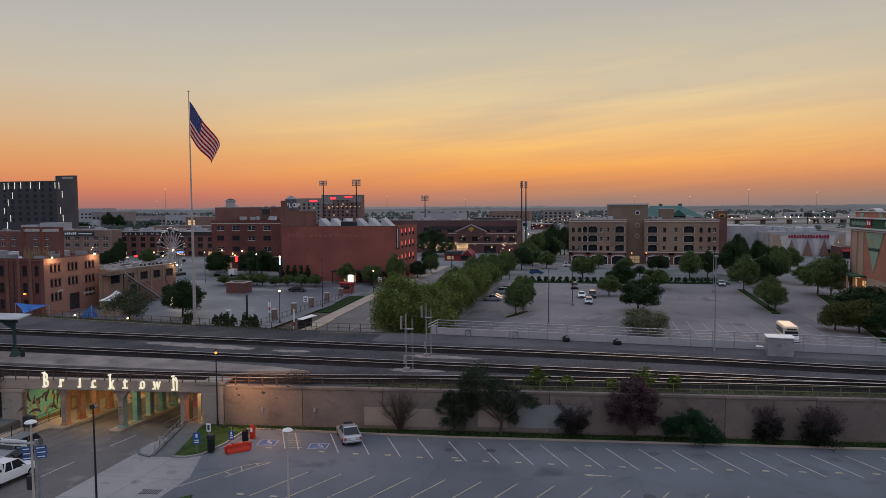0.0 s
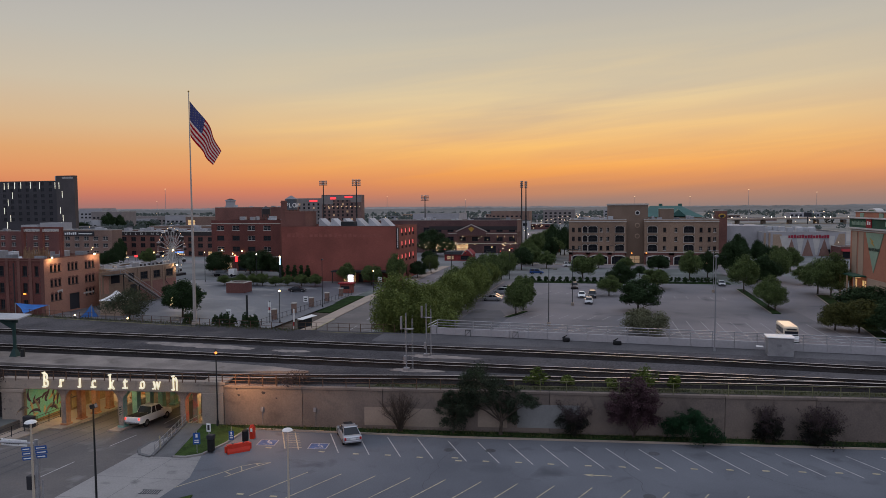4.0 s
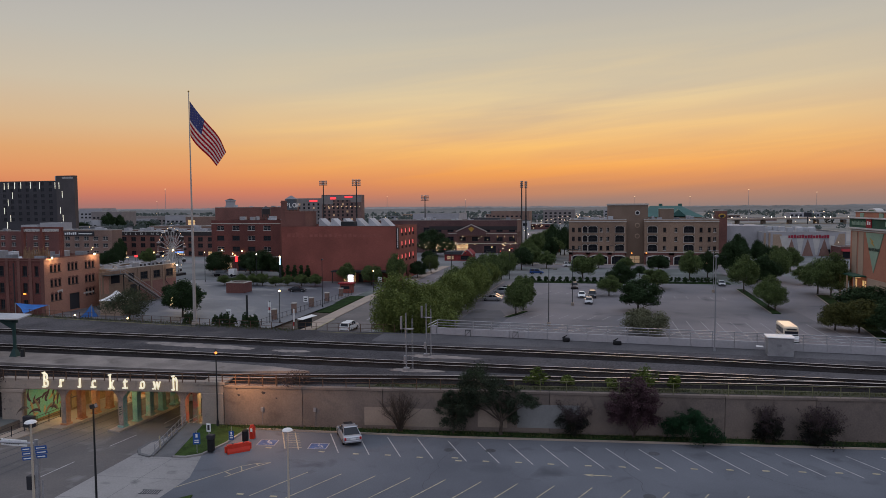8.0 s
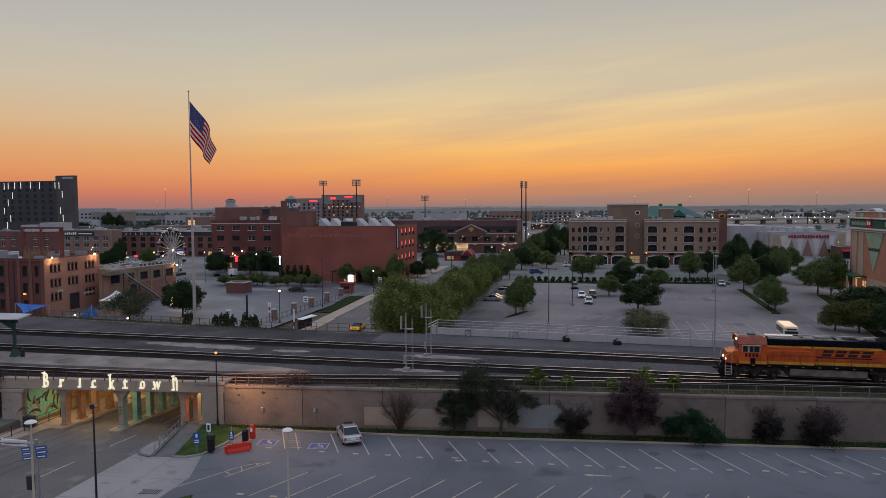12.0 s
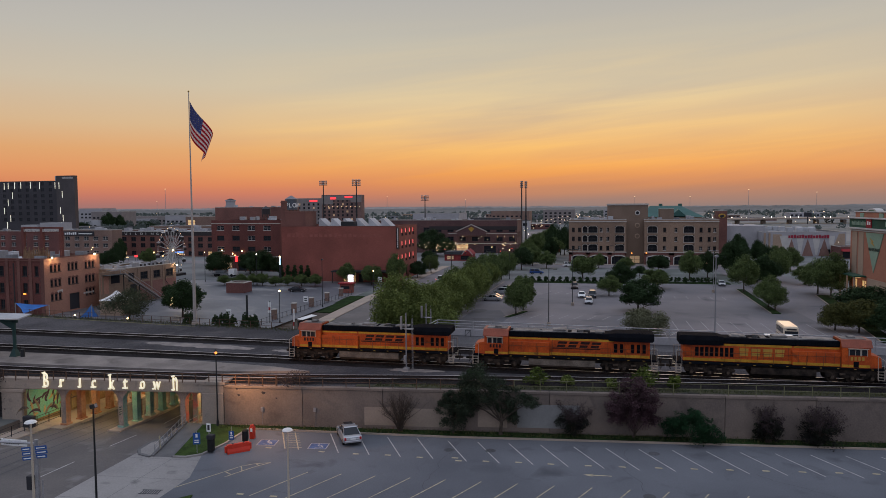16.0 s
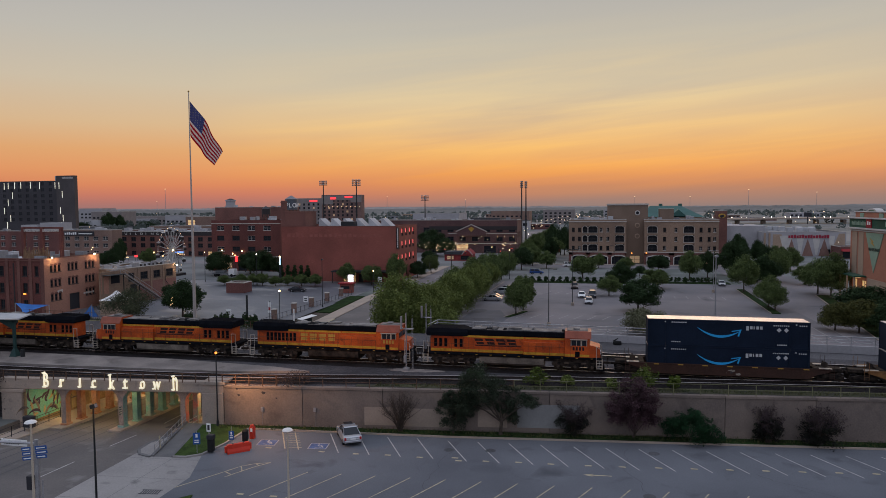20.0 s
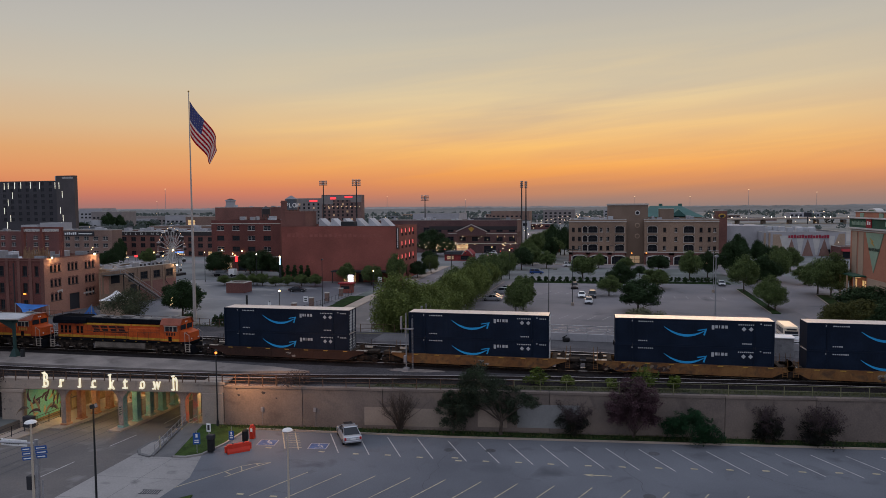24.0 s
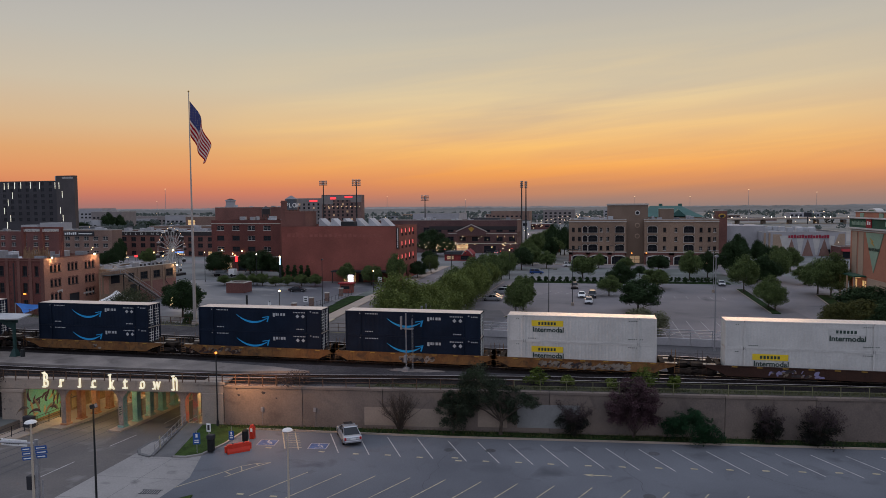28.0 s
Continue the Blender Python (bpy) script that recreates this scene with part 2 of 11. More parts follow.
# ---------------- mesh building
class Build:
    """Collects vertices and faces of one mesh."""

    def __init__(self):
        self.v, self.f, self.m = [], [], []

    def face(self, pts, mi=0):
        k = len(self.v)
        self.v += [tuple(p) for p in pts]
        self.f.append(tuple(range(k, k + len(pts))))
        self.m.append(mi)

    def box(self, x0, x1, y0, y1, z0, z1, mi=0):
        k = len(self.v)
        self.v += [(x, y, z) for z in (z0, z1) for y in (y0, y1) for x in (x0, x1)]
        for a in ((0, 2, 3, 1), (4, 5, 7, 6), (0, 1, 5, 4), (2, 6, 7, 3), (0, 4, 6, 2), (1, 3, 7, 5)):
            self.f.append(tuple(k + i for i in a))
            self.m.append(mi)
        return self

    def cham(self, x0, x1, y0, y1, z0, z1, b=0.02, mi=0):
        """A box with chamfered edges."""
        k, idx = len(self.v), {}
        X, Y, Z = (x0, x1), (y0, y1), (z0, z1)
        for i in (0, 1):
            for j in (0, 1):
                for h in (0, 1):
                    dx, dy, dz = (b if i == 0 else -b), (b if j == 0 else -b), (b if h == 0 else -b)
                    for a, p in enumerate(((X[i], Y[j] + dy, Z[h] + dz), (X[i] + dx, Y[j], Z[h] + dz), (X[i] + dx, Y[j] + dy, Z[h]))):
                        idx[i, j, h, a] = len(self.v)
                        self.v.append(p)
        g = lambda *c: tuple(idx[q] for q in c)
        fs = []
        for s in (0, 1):
            fs += [g((s, 0, 0, 0), (s, 1, 0, 0), (s, 1, 1, 0), (s, 0, 1, 0)), g((0, s, 0, 1), (1, s, 0, 1), (1, s, 1, 1), (0, s, 1, 1)),
                   g((0, 0, s, 2), (1, 0, s, 2), (1, 1, s, 2), (0, 1, s, 2))]
            for t in (0, 1):
                fs += [g((0, s, t, 1), (1, s, t, 1), (1, s, t, 2), (0, s, t, 2)), g((s, 0, t, 0), (s, 1, t, 0), (s, 1, t, 2), (s, 0, t, 2)),
                       g((s, t, 0, 0), (s, t, 1, 0), (s, t, 1, 1), (s, t, 0, 1))]
                for u in (0, 1):
                    fs.append(g((s, t, u, 0), (s, t, u, 1), (s, t, u, 2)))
        self.f += fs
        self.m += [mi] * len(fs)
        return self

    def cyl(self, p0, p1, r0, r1=None, n=8, mi=0, caps=True):
        r1 = r0 if r1 is None else r1
        p0, p1 = Vector(p0), Vector(p1)
        q = (p1 - p0).to_track_quat("Z", "Y")
        k = len(self.v)
        for p, r in ((p0, r0), (p1, r1)):
            for i in range(n):
                a = 2 * math.pi * i / n
                self.v.append(tuple(p + q @ Vector((r * math.cos(a), r * math.sin(a), 0))))
        for i in range(n):
            j = (i + 1) % n
            self.f.append((k + i, k + j, k + n + j, k + n + i))
            self.m.append(mi)
        if caps:
            self.f += [tuple(range(k, k + n))[::-1], tuple(range(k + n, k + 2 * n))]
            self.m += [mi, mi]
        return self

    def tube(self, pts, r, n=6, mi=0):
        for a, b in zip(pts, pts[1:]):
            self.cyl(a, b, r, r, n, mi)
        return self

    def prism(self, poly, axis, a, b, mi=0):
        """Extrudes a polygon: axis x takes (y, z), y takes (x, z), z takes (x, y)."""
        put = {"x": lambda p, t: (t, p[0], p[1]), "y": lambda p, t: (p[0], t, p[1]), "z": lambda p, t: (p[0], p[1], t)}[axis]
        k, n = len(self.v), len(poly)
        self.v += [put(p, a) for p in poly] + [put(p, b) for p in poly]
        self.f += [tuple(range(k, k + n))[::-1], tuple(range(k + n, k + 2 * n))]
        self.f += [(k + i, k + (i + 1) % n, k + n + (i + 1) % n, k + n + i) for i in range(n)]
        self.m += [mi] * (n + 2)
        return self

    def ball(self, c, r, n=8, rz=None, mi=0):
        rz = rz or r
        k, h = len(self.v), n // 2
        for i in range(h + 1):
            t = math.pi * i / h
            for j in range(n):
                a = 2 * math.pi * j / n
                self.v.append((c[0] + r * math.sin(t) * math.cos(a), c[1] + r * math.sin(t) * math.sin(a), c[2] + rz * math.cos(t)))
        for i in range(h):
            for j in range(n):
                self.f.append((k + i * n + j, k + i * n + (j + 1) % n, k + (i + 1) * n + (j + 1) % n, k + (i + 1) * n + j))
                self.m.append(mi)
        return self

    def loft(self, rings, mi=0, caps=True):
        k, n = len(self.v), len(rings[0])
        for r in rings:
            self.v += [tuple(p) for p in r]
        for i in range(len(rings) - 1):
            for j in range(n):
                self.f.append((k + i * n + j, k + i * n + (j + 1) % n, k + (i + 1) * n + (j + 1) % n, k + (i + 1) * n + j))
                self.m.append(mi)
        if caps:
            self.f += [tuple(range(k, k + n))[::-1], tuple(range(k + (len(rings) - 1) * n, k + len(rings) * n))]
            self.m += [mi, mi]
        return self

    def wall(self, org, u, w, h, holes=(), depth=0.3, mi=0, z0=0.0):
        """A wall face from org along the unit way u, w long and h high, with openings (a, b, lo, hi) and their reveals."""
        u = Vector((u[0], u[1], 0))
        inn = Vector((-u[1], u[0], 0)) * depth
        o = Vector(org)
        P = lambda a, z, d=0: tuple(o + u * a + Vector((0, 0, z)) + inn * d)
        us = sorted({0.0, w, *[q for hh in holes for q in hh[:2]]})
        zs = sorted({z0, h, *[q for hh in holes for q in hh[2:]]})
        for a, b in zip(us, us[1:]):
            run = None
            for lo, hi in zip(zs, zs[1:]):
                cut = any(q[0] <= (a + b) / 2 <= q[1] and q[2] <= (lo + hi) / 2 <= q[3] for q in holes)
                if cut:
                    if run:
                        self.face([P(a, run[0]), P(b, run[0]), P(b, run[1]), P(a, run[1])], mi)
                    run = None
                else:
                    run = (run[0], hi) if run else (lo, hi)
            if run:
                self.face([P(a, run[0]), P(b, run[0]), P(b, run[1]), P(a, run[1])], mi)
        for a, b, lo, hi in holes:
            for p, q in (((a, lo), (b, lo)), ((b, lo), (b, hi)), ((b, hi), (a, hi)), ((a, hi), (a, lo))):
                self.face([P(*p), P(*q), P(*q, 1), P(*p, 1)], mi)
        return self

    def mesh(self, name, mats):
        me = bpy.data.meshes.new(name)
        me.from_pydata(self.v, [], self.f)
        for m in (mats if isinstance(mats, (list, tuple)) else [mats]):
            me.materials.append(M[m] if isinstance(m, str) else m)
        if any(self.m):
            me.polygons.foreach_set("material_index", self.m)
        me.update()
        return me


# fine repeated detail, joined per part
FINE = {"markings", "lettering", "vents", "reflectors", "hood_grille", "radiator_slats", "text_bars", "sign_letters", "letter_blocks", "spray_marks", "window_band", "roof_units", "corner_castings", "roof_ribs", "hood_seams",
        "window_trim", "roof_equipment", "shop_signs", "window_arches", "tar_stain", "leaf_shapes", "eave_lamps", "yellow_stripes", "faded_lettering", "lock_rods", "panel_letters"}


def part(name, bm, material, parent, label="", at=None):
    me = bm if isinstance(bm, bpy.types.Mesh) else bm.mesh(name, material)
    ob = new(name, me)
    ob.parent = parent
    if at is not None:
        ob.matrix_basis = at
    return tagged(ob, label, kind="stuff" if name in FINE else "")


def thing(name, label, category, at=None, group="", kind=""):
    ob = new(name)
    ob.empty_display_size = 0.3
    if at is not None:
        ob.matrix_basis = at
    return tagged(ob, label, category, group, kind)


def setting(name, bm, material, label="", at=None, kind="structure", category=""):
    ob = new(name, bm.mesh(name, material))
    if at is not None:
        ob.matrix_basis = at
    return tagged(ob, label, category, "", kind)


def word(text, size, depth, bold=0.0):
    """The mesh of a word in the built-in font, upright in the x-z plane, facing -y."""
    cu = bpy.data.curves.new("word", "FONT")
    cu.body, cu.size, cu.extrude, cu.offset, cu.resolution_u = text, size, depth, bold, 3
    ob = bpy.data.objects.new("word", cu)
    scene.collection.objects.link(ob)
    dg = bpy.context.evaluated_depsgraph_get()
    me = bpy.data.meshes.new_from_object(ob.evaluated_get(dg))
    bpy.data.objects.remove(ob)
    me.transform(pose(0, 0, 0, 90))
    return me


# ---------------- ground, roads and the raised railway
WALL = pose(-39.0, 65.5, 0, 0, 0, 6.07)        # along the foot of the retaining wall


def wall_y(x):
    return 65.5 + 0.1064 * (x + 39.0)


def lerp_at(pts, t):
    for (a, va), (b, vb) in zip(pts, pts[1:]):
        if t <= b:
            return va + (vb - va) * max(0.0, (t - a) / (b - a))
    return pts[-1][1]


DIP = [(30.0, 0.0), (44.0, -0.05), (58.0, -0.55), (68.0, -1.1), (104.0, -1.3), (128.0, -1.0), (168.0, 0.02)]


def road_z(y):
    return lerp_at(DIP, y)


def sheet(rects, z):
    b = Build()
    for x0, x1, y0, y1 in rects:
        b.face([(x0, y0, z), (x1, y0, z), (x1, y1, z), (x0, y1, z)])
    return b


R0, R1 = -61.2, -40.2      # the street cutting, side to side
FAR = 4700
setting("ground", sheet([(-3600, R0, -400, FAR), (R1, 3600, -400, FAR), (R0, R1, -400, 44), (R0, R1, 168, FAR)], 0.0), "far_ground", "dull green and grey town ground out to the horizon")

# near car park, its concrete drive and the street
lot = Build().prism([(-33.5, -40), (110, -40), (110, 70.6), (45, 72.3), (27, 70.5), (-14, 66.1), (-34.8, 64.7), (-34.8, 60.2), (-35.4, 57.0), (-33.5, 52)], "z", -0.05, 0.012)
setting("car_park_near", lot, "asphalt", "worn grey asphalt car park with faded stripes")
drive = Build().prism([(-41.8, 44), (-41.8, 56.4), (-37.6, 55.9), (-35.4, 57.0), (-33.5, 52), (-33.5, -40), (-40.2, -40), (-40.2, 44)], "z", -0.05, 0.014)
setting("pavement_drive", drive, "concrete_road", "pale concrete driveway apron beside the street")
rd = Build()
ys = [44 + 4 * i for i in range(32)]
for a, b in zip(ys, ys[1:]):
    rd.face([(R0, a, road_z(a)), (R1, a, road_z(a)), (R1, b, road_z(b)), (R0, b, road_z(b))])
for x in (R0, R1):
    for a, b in zip(ys, ys[1:]):
        rd.face([(x, a, road_z(a)), (x, b, road_z(b)), (x, b, 0.01), (x, a, 0.01)])
setting("road_underpass", rd, "street_dark", "grey street dipping under the railway bridge")
setting("road_near", sheet([(R0, R1, -200, 44)], 0.012), "street_dark", "grey street leading to the railway underpass")
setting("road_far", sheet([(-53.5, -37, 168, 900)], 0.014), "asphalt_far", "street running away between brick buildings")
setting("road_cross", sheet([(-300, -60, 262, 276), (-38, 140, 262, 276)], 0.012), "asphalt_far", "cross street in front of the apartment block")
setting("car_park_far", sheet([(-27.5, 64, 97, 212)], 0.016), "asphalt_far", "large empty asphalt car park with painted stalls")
setting("car_park_left", sheet([(-148, -60, 104, 200)], 0.012), "asphalt_yard", "wide asphalt yard in front of the red brick warehouse")
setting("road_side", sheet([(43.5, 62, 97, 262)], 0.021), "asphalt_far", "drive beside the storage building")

joints = Build()


def seam(b, x0, y0, x1, y1, w, z):
    d = Vector((x1 - x0, y1 - y0)).normalized() * w / 2
    b.face([(x0 - d.y, y0 + d.x, z), (x0 + d.y, y0 - d.x, z), (x1 + d.y, y1 - d.x, z), (x1 - d.y, y1 + d.x, z)])


for i in range(9):
    seam(joints, -41.7, 20 + i * 4.4, -33.6, 20.6 + i * 4.4, 0.03, 0.018)
seam(joints, -37.6, 16, -37.6, 55.6, 0.03, 0.018)
setting("slab_joints", joints, "asphalt_dark", "dark joints between the concrete drive slabs")

# raised railway ground, open where the street passes under
em = Build()
back_r = [(-40.0, 98.2), (-22, 98.2), (60, 92.1), (420, 92.1)]
em.prism([(-40.0, wall_y(-40) + 0.45), (45, wall_y(45) + 0.45), (420, wall_y(45) + 0.45)] + back_r[::-1], "z", -0.5, 4.35)
em.prism([(-420, 60.8), (-61.4, wall_y(-61.4) + 0.45), (-61.4, 99.6), (-104.6, 104.4), (-420, 110)], "z", -0.5, 4.35)
setting("ground_railway", em, "ballast", "dark grey ballast bed of the railway embankment")
deck = Build().prism([(-61.4, wall_y(-61.4) + 0.9), (-40.0, wall_y(-40) + 0.9), (-40.0, 98.0), (-61.4, 99.4)], "z", 3.75, 4.352)
setting("bridge_deck", deck, "ballast", "ballasted railway bridge deck over the street")
slope = Build()
for (xa, ya), (xb, yb) in (((-420, 110), (-104.6, 104.4)), ((-104.6, 104.4), (-61.4, 99.6))):
    slope.face([(xa, ya - 2.0, 4.37), (xb, yb - 2.0, 4.37), (xb, yb + 0.2, 4.3), (xa, ya + 0.2, 4.3)])
    slope.face([(xa, ya + 0.2, 4.3), (xb, yb + 0.2, 4.3), (xb, yb + 6.0, 0.02), (xa, ya + 6.0, 0.02)])
slope.face([(-40, 96.6, 4.37), (-23, 96.6, 4.37), (-23, 98.3, 4.3), (-40, 98.3, 4.3)])
slope.face([(-40, 98.3, 4.3), (-23, 98.3, 4.3), (-23, 103, 0.02), (-40, 103, 0.02)])
setting("ground_verge", slope, "dry_grass", "dry grassy bank along the railway edge")
patch = Build()
rnd = random.Random(18)
for x, y, rx, ry in ((-57.6, 84.6, 3.2, 0.9), (-54.0, 84.2, 3.6, 1.3), (-50.0, 83.9, 4.0, 1.2), (-46.4, 83.4, 2.8, 0.9), (-38.2, 83.0, 2.4, 0.8), (-19.6, 75.6, 3.2, 0.9), (-18.6, 83.0, 3.6, 1.0), (-15.6, 82.8, 2.4, 0.6)):
    ring = []
    for k in range(34):
        a = 2 * math.pi * k / 34
        j = 1 + rnd.uniform(-0.22, 0.18)
        ring.append((x + rx * j * math.cos(a), y + ry * j * math.sin(a)))
    patch.prism(ring, "z", 4.3, 4.372 + 0.0007 * len(patch.v) / 68)
setting("ground_gravel", patch, "ballast_light", "pale patches of fresh gravel between the tracks")
lane = Build().prism([(-30, 91.6), (-30, 97.4), (-22, 97.6), (60, 91.5), (200, 91.5), (200, 88.6), (60, 88.6), (10, 91.2)], "z", 4.3, 4.366)
setting("ground_service_lane", lane, mat("cinder", (0.102, 0.097, 0.101), 0.95, 0, 0.6, 0.15, 6.0, 0.8, col2=(0.064, 0.061, 0.064)), "grey cinder service lane beside the tracks")
weed = Build().prism([(x, wall_y(min(x, 45)) + d) for x, d in ((-24, 0.5), (0, 0.5), (45, 0.5), (120, 0.5), (120, 1.9), (45, 1.9), (28, 2.6), (0, 2.3), (-24, 1.7))], "z", 4.3, 4.372)
setting("ground_weeds", weed, "weeds", "weedy strip behind the retaining wall fence")


# retaining wall with cast panels, coping and repaired patches
def retaining_wall():
    w = tagged(new("wall_retaining"), "tan concrete retaining wall below the railway", "wall", "", "structure")
    w.matrix_basis = WALL
    L = 85.0
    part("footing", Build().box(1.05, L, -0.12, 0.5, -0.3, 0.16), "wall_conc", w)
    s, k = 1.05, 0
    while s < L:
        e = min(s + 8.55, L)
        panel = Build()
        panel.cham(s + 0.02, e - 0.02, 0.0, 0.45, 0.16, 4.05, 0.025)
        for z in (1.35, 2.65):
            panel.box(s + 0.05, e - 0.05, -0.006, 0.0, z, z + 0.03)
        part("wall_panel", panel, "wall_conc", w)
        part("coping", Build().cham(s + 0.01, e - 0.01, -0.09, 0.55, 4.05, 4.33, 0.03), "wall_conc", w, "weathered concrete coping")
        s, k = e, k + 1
    for a, b, z0, z1, m in ((16.2, 20.2, 0.45, 2.35, "wall_patch"), (20.2, 25.0, 0.4, 2.3, "wall_patch"), (28.0, 31.0, 0.55, 2.35, "wall_patch"), (32.0, 38.3, 0.6, 3.0, "wall_patch_grey")):
        part("repair_patch", Build().cham(a, b, -0.012, 0.0, z0, z1, 0.005), m, w, "paler painted-over patch")
    for s, z in ((5.1, 1.6), (10.8, 1.7)):
        part("junction_box", Build().cham(s, s + 0.3, -0.12, 0.0, z, z + 0.45, 0.02).cyl((s + 0.15, -0.04, 0.2), (s + 0.15, -0.04, z), 0.018), "steel_pole", w, "grey metal electrical box with conduit")
    stain = Build()
    for s, z, a, c in ((5.4, 3.6, 0.35, 0.22), (2.7, 3.3, 0.25, 0.15), (6.8, 3.05, 0.18, 0.1), (2.5, 3.95, 0.2, 0.12)):
        stain.face([(s + a * math.cos(t * 0.9) * (0.7 + 0.3 * math.sin(3.1 * t)), -0.004, z + c * math.sin(t * 0.9) * (0.7 + 0.3 * math.cos(2.3 * t))) for t in range(7)])
    part("tar_stain", stain, "bar_dark", w, "dark tar blotches")
    return w


retaining_wall()
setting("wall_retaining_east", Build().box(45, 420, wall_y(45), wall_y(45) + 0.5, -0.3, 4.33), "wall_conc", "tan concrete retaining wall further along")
lw = Build().box(-40, -1.2, 0.1, 0.6, -0.3, 4.3)
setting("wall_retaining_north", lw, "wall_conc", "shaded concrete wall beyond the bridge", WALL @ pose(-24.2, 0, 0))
setting("kerb", Build().prism([(-34.8, 64.75), (-14, 66.15), (27, 70.55), (45, 72.35), (45, 72.55), (27, 70.75), (-14, 66.35), (-34.8, 64.95)], "z", -0.05, 0.15), "concrete", "concrete kerb along the car park")
setting("verge_near", Build().prism([(-34.8, 64.95), (-14, 66.35), (27, 70.75), (45, 72.55), (45, 74.3), (-39.0, 65.4)], "z", -0.05, 0.11), "grass", "dark grass strip below the retaining wall")


# bridge over the street: facing girder, abutments, three rows of painted columns
def columns(name, label, x, m, m2, first=64.8, n=14):
    row = tagged(new(name), label, "bridge columns", "", "structure")
    for i in range(n):
        y = first + 2.35 * i
        z = road_z(y) + 0.12
        c = Build()
        prof = [(-0.3, z), (-0.3, 2.35), (-0.45, 2.75), (-0.85, 3.2), (-0.85, 3.75), (0.85, 3.75), (0.85, 3.2), (0.45, 2.75), (0.3, 2.35), (0.3, z)]
        c.prism([(x + a, b) for a, b in prof], "y", y - 0.34, y + 0.34)
        c.cham(x - 0.42, x + 0.42, y - 0.46, y + 0.46, z - 0.3, z + 0.3, 0.04)
        part("column", c, m if i % 2 == 0 else m2, row)
        if i == 0:
            part("front_face", Build().prism([(x + a * 0.99, b) for a, b in prof], "y", y - 0.362, y - 0.34), "col_bare", row, "worn bare concrete front face with warm light in its colour")
        part("beam_web", Build().prism([(y + 0.34, 3.75), (y + 0.34, 2.6), (y + 0.62, 3.05), (y + 1.175, 3.25), (y + 1.73, 3.05), (y + 2.01, 2.6), (y + 2.01, 3.75)], "x", x - 0.3, x + 0.3), m2, row)
    part("column_kerb", Build().prism([(first - 1.6, road_z(first) - 0.3)] + [(y, road_z(y) + 0.16) for y in (first - 1.6, 75, 85, 96)] + [(96, -1.6)], "x", x - 0.75, x + 0.75), "concrete", row)
    return row


# bare concrete of the front columns, lightened as if lit from outside
M["col_bare"] = mat("col_bare", (0.40, 0.275, 0.205), 0.85, 0, 0.3, 0.8, 7, 0.15, col2=(0.235, 0.185, 0.155), stain=(0.8, (0.15, 0.12, 0.105), 0.58, 0.75))
M["col_teal"] = mat("col_teal", (0.16, 0.34, 0.28), 0.75, 0, 0.3, 1.2, 8, 0.1, col2=(0.30, 0.33, 0.26))
M["col_teal2"] = mat("col_teal2", (0.20, 0.36, 0.27), 0.75, 0, 0.3, 1.2, 8, 0.1, col2=(0.12, 0.26, 0.22))
M["col_orange"] = mat("col_orange", (0.42, 0.17, 0.07), 0.75, 0, 0.3, 1.2, 8, 0.1, col2=(0.36, 0.21, 0.13))
M["col_orange2"] = mat("col_orange2", (0.40, 0.22, 0.13), 0.75, 0, 0.3, 1.2, 8, 0.1, col2=(0.30, 0.12, 0.06))
M["col_red"] = mat("col_red", (0.50, 0.12, 0.10), 0.75, 0, 0.3, 1.2, 8, 0.1, col2=(0.42, 0.20, 0.13))
M["col_red2"] = mat("col_red2", (0.20, 0.30, 0.25), 0.75, 0, 0.3, 1.2, 8, 0.1, col2=(0.46, 0.16, 0.13))
columns("columns_north", "orange painted concrete bridge columns with flared heads", -56.6, "col_orange", "col_orange2", 64.6)
columns("columns_middle", "teal painted concrete bridge columns with flared heads", -49.9, "col_teal", "col_teal2", 65.2)
hz = tagged(new("hazard_board"), "yellow and black striped hazard board on the middle column", "sign")
hz.matrix_basis = pose(-49.9, 64.83, 0.6)
part("board", Build().cham(-0.16, 0.16, -0.03, 0.0, 0, 1.0, 0.01), "paint_yellow", hz)
for k in range(4):
    part("stripe", Build().prism([(-0.15, 0.05 + k * 0.25), (0.15, 0.15 + k * 0.25), (0.15, 0.25 + k * 0.25), (-0.15, 0.15 + k * 0.25)], "y", -0.034, -0.03), "bar_dark", hz)
columns("columns_south", "coral painted concrete bridge columns with flared heads", -43.0, "col_red", "col_red2", 66.2)


def bridge_front():
    g = tagged(new("bridge_front"), "pale concrete bridge front with square abutments", "bridge", "", "structure")
    g.matrix_basis = WALL
    part("girder", Build().cham(-24.6, 1.05, -0.02, 0.75, 3.42, 4.62, 0.04).box(-22.0, -1.4, -0.07, -0.02, 4.35, 4.5), "concrete", g)
    part("abutment", Build().cham(-24.4, -22.0, -0.1, 2.2, -1.2, 3.42, 0.05).cham(-24.6, -21.7, -0.18, 2.3, 3.05, 3.42, 0.04), "concrete", g)
    part("abutment", Build().cham(-1.4, 1.0, -0.1, 2.2, -1.0, 3.42, 0.05).cham(-1.4, 1.25, -0.16, 2.3, 4.3, 4.66, 0.04), "concrete", g)
    return g


